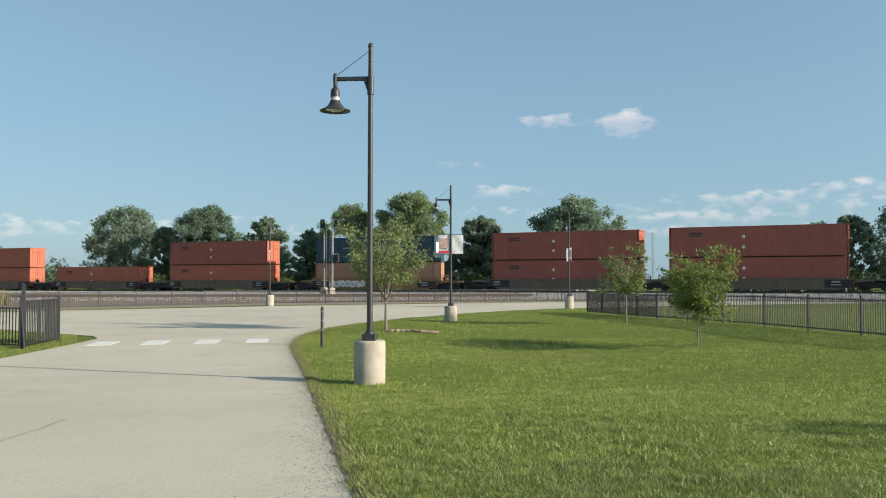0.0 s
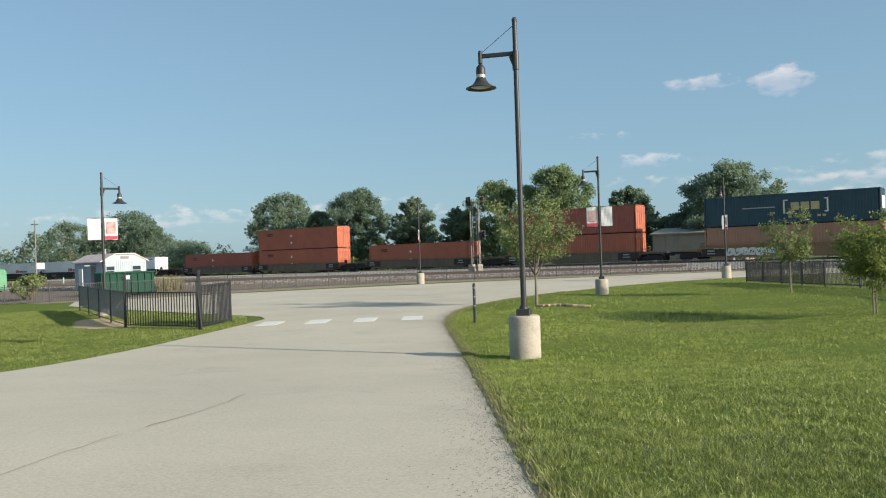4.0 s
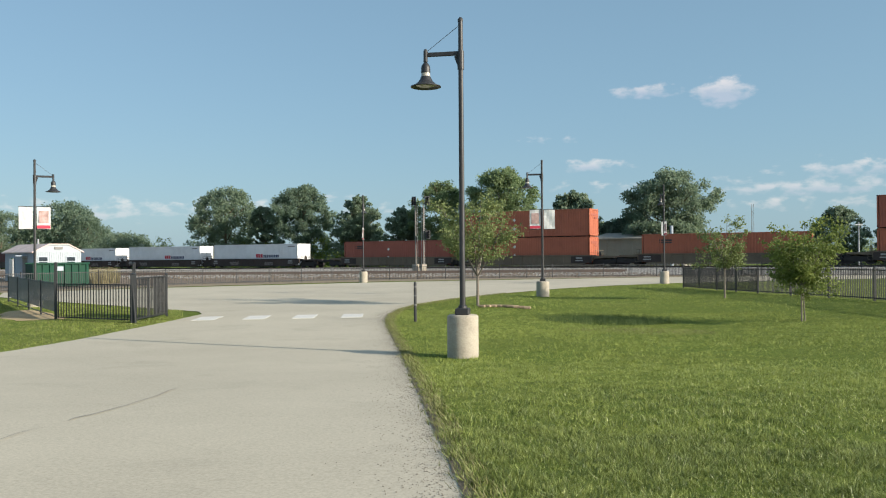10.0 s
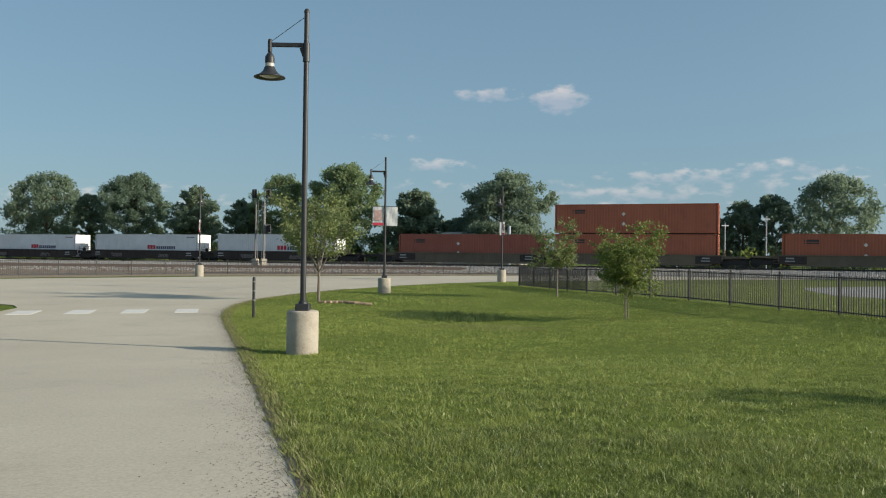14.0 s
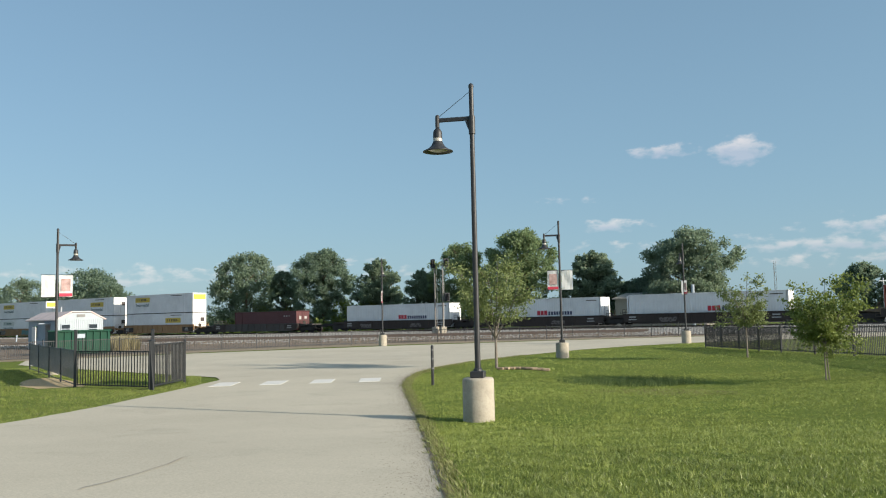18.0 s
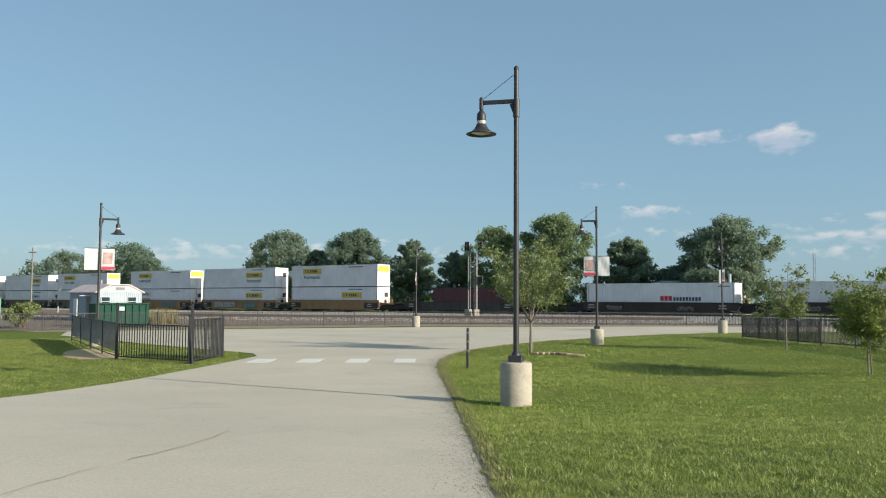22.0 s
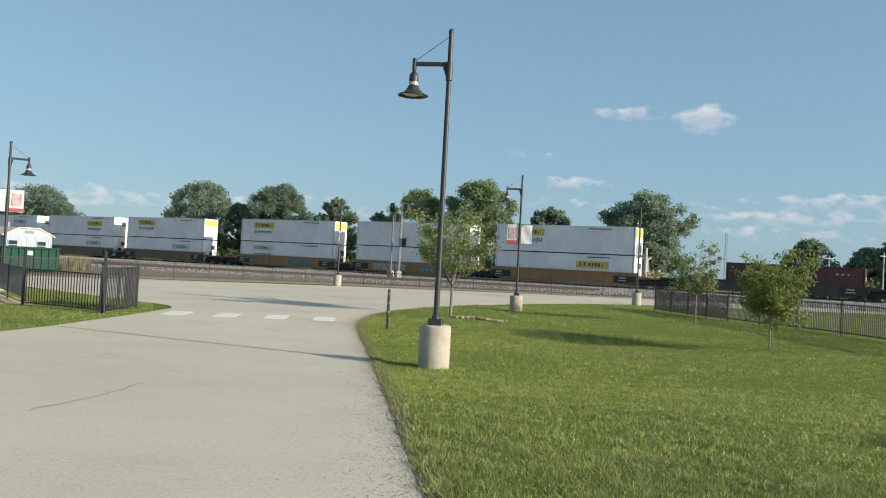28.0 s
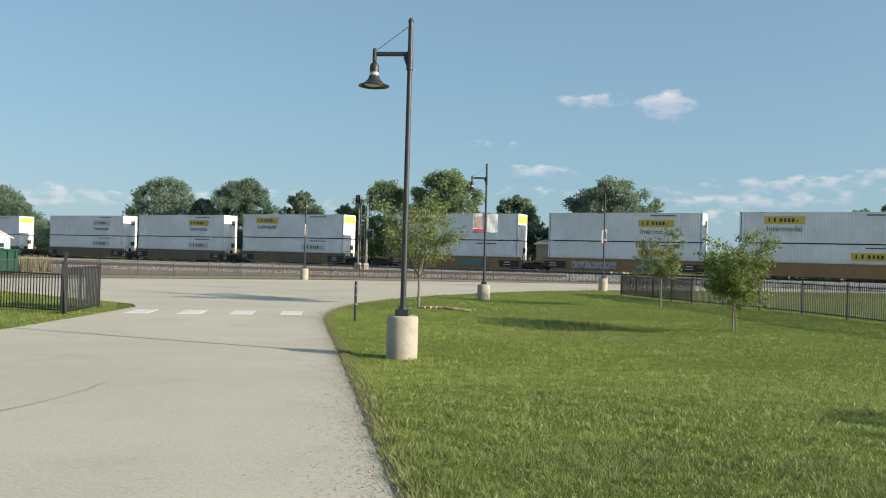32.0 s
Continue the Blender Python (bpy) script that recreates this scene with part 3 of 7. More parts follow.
def scatter_stones():
    """Coarse stones on the ballast, one mass per colour."""
    rng = np.random.default_rng(55)

    def stones(pts, size, mat, name, label):
        n = len(pts)
        base = np.array([(-1, -1, -0.3), (1, -1, -0.3), (1, 1, -0.3), (-1, 1, -0.3), (0, 0, 0.9)])
        v = base[None] * (size * (0.5 + rng.random(n)))[:, None, None] * (0.6 + 0.8 * rng.random((n, 5, 3)))
        v += pts[:, None, :]
        f = np.array([(0, 1, 4), (1, 2, 4), (2, 3, 4), (3, 0, 4)])
        q = (f[None] + (np.arange(n) * 5)[:, None, None]).reshape(-1, 3)
        tagged(new(name, fast_mesh(name, v.reshape(-1, 3), q, mat)), label, "ballast", "", "stuff")

    n = 34000
    s = rng.uniform(-150, 60, n)
    p = rng.uniform(77.6, 83.6, n)
    z = np.array([max(rail_z(a) - 0.22, -0.44) for a in s]) - np.clip((80.6 - p) / 3.1, 0, 1) * 0.53
    pts = np.stack([N.x * p + U.x * s, N.y * p + U.y * s, np.maximum(z, -0.4)], 1)
    stones(pts, 0.085, BALLAST, "ballast_stones", "loose grey ballast stones beside the main line")
    n = 34000
    t = rng.random(n) ** 0.8
    off = rng.uniform(-5.5, 6.0, n)
    a, b = np.array((-75.0, 76.5)), np.array((9.0, 84.0))
    d = (b - a) / np.linalg.norm(b - a)
    xy = a + (b - a) * t[:, None] + np.array((-d[1], d[0]))[None] * off[:, None]
    z = -0.38 + 0.1 * (np.abs(off) < 2.2)
    stones(np.concatenate([xy, z[:, None]], 1), 0.08, BALLAST, "ballast_stones", "loose stones of the crossing line")
    stones(np.concatenate([xy[:9000] + rng.normal(size=(9000, 2)) * 3, z[:9000, None]], 1), 0.08, RUST_BED, "ballast_stones", "brown stones of the railway yard")


scatter_stones()

# ---- street lamps ----
def lamp_base(th):
    g = Geo()
    g.lathe([(0.305, -0.5), (0.305, 0.78), (0.295, 0.815), (0.275, 0.83)], 40, cap_top=True)
    part("planter_base", g, PLANTER, th, "round cast concrete footing", smooth=True)
    g = Geo()
    g.box((0, 0, 0.895), (0.27, 0.27, 0.13), 0.015)
    g.lathe([(0.09, 0.96), (0.085, 1.0), (0.068, 1.02)], 16, cap_top=True)
    part("base_cover", g, BLACK_METAL, th, smooth=False)
    for i in range(4):
        g = Geo()
        g.tube((0.11 * (1 if i % 2 else -1), 0.11 * (1 if i // 2 else -1), 0.87), (0.11 * (1 if i % 2 else -1), 0.11 * (1 if i // 2 else -1), 0.92), 0.014, seg=6)
        part("bolt", g, BLACK_METAL, th)


def make_lamp(x, y, turn, sink=0.0, banners=0, lift=0.1, label="tall black street lamp with a bell shade on concrete"):
    """turn: the way the arm points, degrees."""
    th = thing("street_lamp", pose(x, y, ground_z(x, y) - sink, 0, 0, turn), label, "street lamp", "street lamps")
    lamp_base(th)
    g = Geo()
    g.tube((0, 0, 0.95), (0, 0, 6.58), 0.058, 0.046, 14)
    g.lathe([(0.052, 6.56), (0.054, 6.6), (0.03, 6.64), (0.0, 6.65)], 14)
    part("pole", g, BLACK_METAL, th, smooth=False)
    g = Geo()
    g.tube((0, 0, 5.62), (0, 0, 5.98), 0.066, seg=14)
    g.add([(0.05, -0.02, 5.9), (0.05, 0.02, 5.9), (0.05, 0.02, 5.66), (0.05, -0.02, 5.66), (0.13, -0.02, 5.88), (0.13, 0.02, 5.88)], [(0, 1, 5, 4), (2, 3, 4, 5), (0, 4, 3), (1, 2, 5)])
    g.box((0.36, 0, 5.94), (0.66, 0.045, 0.085), 0.01)
    part("arm", g, BLACK_METAL, th)
    g = Geo()
    g.tube((0.7, 0, 5.8), (0.7, 0, 6.02), 0.042, seg=12)
    g.lathe([(0.042, 6.02), (0.03, 6.05), (0.0, 6.055)], 12, (0.7, 0, 0))
    part("hanger", g, BLACK_METAL, th)
    g = Geo()
    g.tube((0.05, 0, 6.47), (0.68, 0, 6.0), 0.006, seg=5)
    part("stay_wire", g, BLACK_METAL, th)
    head = Geo()
    head.lathe([(0.02, 5.8), (0.05, 5.77), (0.085, 5.72), (0.092, 5.66), (0.092, 5.58)], 20, (0.7, 0, 0))
    head.lathe([(0.092, 5.515), (0.1, 5.5), (0.115, 5.46), (0.15, 5.41), (0.2, 5.365), (0.26, 5.335), (0.3, 5.32), (0.302, 5.305), (0.28, 5.3), (0.2, 5.34), (0.12, 5.4)], 24, (0.7, 0, 0))
    sh = part("shade", head, BLACK_METAL, th, "flared bell shade", smooth=True)
    g = Geo()
    g.lathe([(0.088, 5.58), (0.09, 5.515)], 20, (0.7, 0, 0))
    part("light_band", g, LENS, sh, "pale glass band")
    g = Geo()
    g.lathe([(0.0, 5.31), (0.12, 5.315), (0.2, 5.338)], 20, (0.7, 0, 0))
    part("lens", g, LENS, sh, "frosted lens")
    if banners:
        for z in (3.12 + lift, 4.06 + lift):
            g = Geo()
            g.tube((-0.62, 0, z), (0.62, 0, z), 0.013, seg=6)
            part("banner_rod", g, BLACK_METAL, th)
        for sgn, mat, nm in ((1, BANNER_WHITE, "banner"), (-1, BANNER_PINK, "banner")):
            if banners < 0:
                sgn = -sgn
            g = Geo()
            vs, fs = [], []
            for j in range(7):
                for i in range(5):
                    xx = 0.075 + 0.52 * i / 4
                    vs.append((sgn * xx, 0.015 * math.sin(i * 1.3 + j * 0.9), 3.13 + lift + 0.92 * j / 6))
            for j in range(6):
                for i in range(4):
                    fs.append((j * 5 + i, j * 5 + i + 1, (j + 1) * 5 + i + 1, (j + 1) * 5 + i))
            g.add(vs, fs)
            bn = part("banner", g, BANNER_WHITE, th, "white cloth banner" if mat is BANNER_WHITE else "white banner with a faded red picture")
            if mat is BANNER_PINK:
                g = Geo()
                for yy in (-0.022, 0.022):
                    g.box((sgn * 0.335, yy, 3.64 + lift), (0.36, 0.006, 0.5), 0.0)
                part("picture", g, BANNER_PINK, bn)
                g = Geo()
                for yy in (-0.022, 0.022):
                    g.box((sgn * 0.335, yy, 3.22 + lift), (0.5, 0.006, 0.13), 0.0)
                part("red_band", g, BANNER_RED, bn)
    return th


make_lamp(-1.41, 15.95, 176)
make_lamp(0.36, 39.5, 180, 0.1, -1, 0.2, "black street lamp with two banners on a concrete footing")
make_lamp(8.6, 56.2, 98, 0.0, 1, 0.1, "black street lamp with banners seen edge on beside the street")
make_lamp(-12.95, 61.2, 97, 0.0, 1, 0.1, "black street lamp on a concrete footing before the railway fence")
make_lamp(-20.6, 31.9, 33, 0.52, -1, 0.62, "black street lamp with a white and a red banner")
make_lamp(41.6, 40.6, 80, 0.0, 0, 0.1, "black street lamp at the edge of the gravel lot")

# a slim bollard post in the lawn
th = thing("bollard", pose(-3.66, 24.9, ground_z(-3.66, 24.9)), "slim dark steel bollard post with reflector bands", "bollard")
g = Geo()
g.tube((0, 0, -0.2), (0, 0, 1.18), 0.045, seg=12)
g.lathe([(0.045, 1.18), (0.03, 1.21), (0, 1.22)], 12)
part("post", g, BLACK_METAL, th)
for z in (0.5, 0.78, 1.05):
    g = Geo()
    g.tube((0, 0, z), (0, 0, z + 0.035), 0.0465, seg=12)
    part("band", g, MESH_DARK, th, "faded band")


# ---- fences ----
def fence_line(name, pts, height, label, spacing=0.115, post_gap=2.44, near=None, pick_r=0.0095, rails=(0.12, -0.06), tall_post=0.05):
    """A picket fence along a polyline: posts, rails and pickets; near(x, y) tells which pickets are parts of their own."""
    th = thing(name, None, label, "fence")
    post = Geo()
    post.box((0, 0, (height + tall_post) / 2 - 0.1), (0.062, 0.062, height + tall_post + 0.2), 0.006)
    post.lathe([(0.044, height + tall_post), (0.044, height + tall_post + 0.012), (0.0, height + tall_post + 0.04)], 4)
    post = post.mesh("post", FENCE_BLACK)
    pick = Geo()
    pick.box((0, 0, height / 2 + 0.03), (pick_r * 2, pick_r * 2, height - 0.06), 0)
    pick = pick.mesh("picket", FENCE_BLACK)
    rest = Geo()
    count = 0
    for (x0, y0), (x1, y1) in zip(pts, pts[1:]):
        d = math.hypot(x1 - x0, y1 - y0)
        ang = math.degrees(math.atan2(y1 - y0, x1 - x0))
        n = max(1, round(d / post_gap))
        for i in range(n):
            ax, ay = x0 + (x1 - x0) * i / n, y0 + (y1 - y0) * i / n
            bx, by = x0 + (x1 - x0) * (i + 1) / n, y0 + (y1 - y0) * (i + 1) / n
            az, bz = ground_z(ax, ay), ground_z(bx, by)
            part("post", post, None, th, at=pose(ax, ay, az, 0, 0, ang))
            gap = math.hypot(bx - ax, by - ay)
            for rz in rails:
                h = rz if rz > 0 else height + rz
                g = Geo()
                nx, ny = -(by - ay) / gap * 0.018, (bx - ax) / gap * 0.018
                vs = [(px + sx * nx, py + sx * ny, pz + h + sz) for px, py, pz in ((ax, ay, az), (bx, by, bz)) for sx, sz in ((-1, -0.018), (1, -0.018), (1, 0.018), (-1, 0.018))]
                g.add(vs, [(0, 1, 5, 4), (1, 2, 6, 5), (2, 3, 7, 6), (3, 0, 4, 7)])
                part("rail", g, FENCE_BLACK, th)
            m = int(gap / spacing)
            for j in range(1, m):
                t = j / m
                px, py, pz = ax + (bx - ax) * t, ay + (by - ay) * t, az + (bz - az) * t
                if near and near(px, py) and count < 300:
                    count += 1
                    part("picket", pick, None, th, at=pose(px, py, pz, 0, 0, ang))
                else:
                    rest.box((px, py, pz + height / 2 + 0.03), (pick_r * 2, pick_r * 2, height - 0.06), 0, radians(ang))
    part("post", post, None, th, at=pose(*pts[-1], ground_z(*pts[-1])))
    if rest.v:
        ob = part("picket", rest, FENCE_BLACK, th)
        ob["kind"] = "stuff"
    return th


# right-hand fence round the lawn
RIGHT_FENCE = [(8.5, 48.6), (10.3, 39.6), (12.3, 31.5), (13.8, 23.5), (14.75, 14.5), (15.1, 11.75), (15.53, 9.41), (16.02, 7.05), (16.45, 4.68), (16.94, 2.31), (17.25, -0.1), (17.65, -2.5), (18.3, -8.0), (19.5, -18.0)]
fence_line("lawn_fence", RIGHT_FENCE, 1.2, "black steel picket fence round the lawn", near=lambda x, y: -3 < y < 24, spacing=0.105, pick_r=0.0122)
# the fence between street and railway
TRACK_FENCE = [(-75.0, 4.0), (-45.0, 33.0), (-33.0, 45.4), (-26.5, 56.6), (-14.3, 66.6), (6.0, 73.6), (20.0, 75.5), (32.0, 70.0), (70.0, 51.0), (130.0, 21.5), (180.0, -3.0)]
fence_line("railway_fence", TRACK_FENCE, 1.12, "low black picket fence along the railway", spacing=0.125, pick_r=0.0105)

def woven_screen(g, a, b, z0, z1, strand, gap, off=0.0):
    """Open-weave screen cloth between two plan points: upright and level strands."""
    d = Vector((b[0] - a[0], b[1] - a[1]))
    n = Vector((-d.y, d.x)).normalized() * off
    za, zb = ground_z(*a), ground_z(*b)

    def at(t, h):
        return (a[0] + d.x * t + n.x, a[1] + d.y * t + n.y, za + (zb - za) * t + h)

    k = max(2, int(d.length / gap))
    w = strand / d.length
    for i in range(k):
        t = i / k
        g.add([at(t, z0), at(t + w, z0), at(t + w, z1), at(t, z1)], [(0, 1, 2, 3)])
    for i in range(int((z1 - z0) / gap) + 1):
        h = z0 + i * gap
        g.add([at(0, h), at(1, h), at(1, h + strand), at(0, h + strand)], [(0, 1, 2, 3)])


# dark screen cloth on the far panels of the lawn fence
th = thing("fence_screen", None, "dark see-through screen cloth tied to the lawn fence", "fence screen")
for k in range(4):
    p, q = Vector((8.5, 48.6)), Vector((10.3, 39.6))
    a, b = p.lerp(q, k / 4), p.lerp(q, (k + 1) / 4)
    g = Geo()
    woven_screen(g, a, b, 0.12, 1.14, 0.013, 0.04, 0.03)
    part("screen_cloth", g, FENCE_BLACK, th)

# ---- the train ----
def paint(name, base, **k):
    return material(name, base, k.pop("rough", 0.6), vary=k.pop("vary", 0.25), grain=k.pop("grain", 0.08), big=k.pop("big", 0.5), small=k.pop("small", 14.0), bump=0.05, stain=k.pop("stain", 0.25), **k)


ORANGE = paint("container_orange", (0.4, 0.115, 0.06))
RED = paint("container_red", (0.32, 0.09, 0.058))
BROWN = paint("container_tan", (0.38, 0.2, 0.122))
NAVY = paint("container_navy", (0.02, 0.058, 0.08))
WHITE = paint("container_white", (0.72, 0.73, 0.74), stain=0.1)
MAROON = paint("container_maroon", (0.09, 0.03, 0.033))
WELL_GREY = paint("well_grey", (0.185, 0.148, 0.108), stain=0.5, rough=0.85, spec=0.2)
WELL_YELLOW = paint("well_yellow", (0.29, 0.17, 0.075), stain=0.5)
WELL_BLACK = paint("well_black", (0.062, 0.05, 0.046), stain=0.4, rough=0.85, spec=0.2)
WELL_MAROON = paint("well_maroon", (0.055, 0.048, 0.045), stain=0.4)
STEEL_DARK = material("running_gear", (0.035, 0.03, 0.028), 0.7, metal=0.3, grain=0.2, bump=0.1)
MARK_WHITE = material("mark_white", (0.7, 0.68, 0.62), 0.6, grain=0.05, bump=0)
MARK_YELLOW = material("mark_yellow", (0.6, 0.45, 0.07), 0.6, grain=0.05, bump=0)
MARK_DARK = material("mark_dark", (0.05, 0.04, 0.04), 0.6, grain=0.05, bump=0)
MARK_NAVY = material("mark_navy", (0.05, 0.06, 0.12), 0.6, grain=0.05, bump=0)
MARK_GREEN = material("mark_green", (0.05, 0.12, 0.12), 0.6, grain=0.05, bump=0)
MARK_RED = material("mark_red", (0.5, 0.03, 0.05), 0.6, grain=0.05, bump=0)
MARK_TEAL = material("mark_teal", (0.1, 0.2, 0.2), 0.6, grain=0.05, bump=0)
MARK_FADED = material("mark_faded", (0.16, 0.14, 0.13), 0.8, grain=0.1, bump=0)
MARK_GHOST = material("mark_ghost", (0.55, 0.57, 0.55), 0.7, grain=0.05, bump=0)
MARK_PALE = material("mark_pale", (0.36, 0.36, 0.35), 0.7, grain=0.1, bump=0)
MARK_GOLD = material("mark_gold", (0.5, 0.4, 0.2), 0.6, grain=0.05, bump=0)
L53, W53, H96 = 16.15, 2.59, 2.92


def container_body(th, mat, door_mat):
    """Local x along the train from -L to 0, y across (near side is -y), z up from its floor."""
    # corrugated sides
    for sgn, nm in ((-1, "side_wall"), (1, "side_wall")):
        g = Geo()
        n = 56
        prof = []
        for i in range(n):
            x0 = -L53 + 0.2 + (L53 - 0.4) * i / n
            w = (L53 - 0.4) / n
            prof += [(x0, 0.0), (x0 + w * 0.5, 0.0), (x0 + w * 0.6, 0.016), (x0 + w * 0.9, 0.016)]
        prof.append((-0.2, 0.0))
        vs = []
        for x, dpt in prof:
            y = sgn * (W53 / 2 - 0.02 - dpt)
            vs += [(x, y, 0.16), (x, y, H96 - 0.1)]
        fs = [(2 * i, 2 * i + 2, 2 * i + 3, 2 * i + 1) for i in range(len(prof) - 1)]
        if sgn > 0:
            fs = [f[::-1] for f in fs]
        g.add(vs, fs)
        part(nm, g, mat, th)
    g = Geo()
    for sgn in (-1, 1):
        g.box((-L53 / 2, sgn * (W53 / 2 - 0.045), 0.08), (L53, 0.09, 0.16), 0.01)
        g.box((-L53 / 2, sgn * (W53 / 2 - 0.045), H96 - 0.05), (L53, 0.09, 0.1), 0.01)
        for x in (-0.07, -L53 + 0.07, -2.0, -L53 + 2.0):
            g.box((x, sgn * (W53 / 2 - 0.05), H96 / 2), (0.14, 0.1, H96 - 0.02), 0.01)
    for x in (-0.05, -L53 + 0.05):
        g.box((x, 0, 0.08), (0.1, W53, 0.16), 0.01)
        g.box((x, 0, H96 - 0.06), (0.1, W53, 0.12), 0.01)
    part("frame", g, mat, th)
    # added dark box that keeps sky from showing between stacked containers
    g = Geo()
    g.box((-L53 / 2, 0, -0.04), (L53 - 0.8, 1.9, 0.14))
    part("underframe", g, STEEL_DARK, th)
    for x in (-2.0, -L53 + 2.0):
        for y in (-W53 / 2 + 0.1, W53 / 2 - 0.1):
            g = Geo()
            g.box((x, y, 0.0), (0.2, 0.18, 0.235), 0.015)
            part("corner_lock", g, STEEL_DARK, th)
    g = Geo()
    g.box((-L53 / 2, 0, H96 - 0.04), (L53 - 0.1, W53 - 0.1, 0.03))
    part("roof", g, mat, th)
    g = Geo()
    g.box((-L53 / 2, 0, 0.12), (L53 - 0.1, W53 - 0.1, 0.05))
    part("floor", g, mat, th)
    g = Geo()
    g.box((-L53 + 0.06, 0, H96 / 2), (0.05, W53 - 0.15, H96 - 0.2))
    part("end_wall", g, mat, th)
    for sgn in (-1, 1):
        g = Geo()
        g.box((-0.04, sgn * 0.61, H96 / 2), (0.05, 1.18, H96 - 0.3), 0.01)
        door = part("door", g, door_mat, th)
        for k in (-0.3, 0.3):
            g = Geo()
            g.tube((0.005, sgn * 0.61 + k, 0.15), (0.005, sgn * 0.61 + k, H96 - 0.12), 0.022, seg=6)
            part("lock_rod", g, door_mat, door)


def side_mark(th, name, x0, x1, z0, z1, mat, label=""):
    g = Geo()
    g.box(((x0 + x1) / 2, -(W53 / 2 - 0.008), (z0 + z1) / 2), (x1 - x0, 0.012, z1 - z0))
    return part(name, g, mat, th, label)


def end_mark(th, name, y0, y1, z0, z1, mat, label=""):
    g = Geo()
    g.box((0.03, (y0 + y1) / 2, (z0 + z1) / 2), (0.012, y1 - y0, z1 - z0))
    return part(name, g, mat, th, label)


def word(th, text, x, z, size, mat, label):
    """Raised lettering on the near side."""
    cu = bpy.data.curves.new("lettering", "FONT")
    cu.body, cu.size, cu.extrude, cu.align_x = text, size, 0.006, "CENTER"
    ob = new("lettering_curve", cu)
    bpy.context.view_layer.update()
    me = bpy.data.meshes.new_from_object(ob.evaluated_get(bpy.context.evaluated_depsgraph_get()))
    bpy.data.objects.remove(ob)
    me.materials.clear()
    me.materials.append(mat)
    return part("lettering", me, None, th, label, at=pose(x, -(W53 / 2 + 0.006), z, 90, 0, 0))


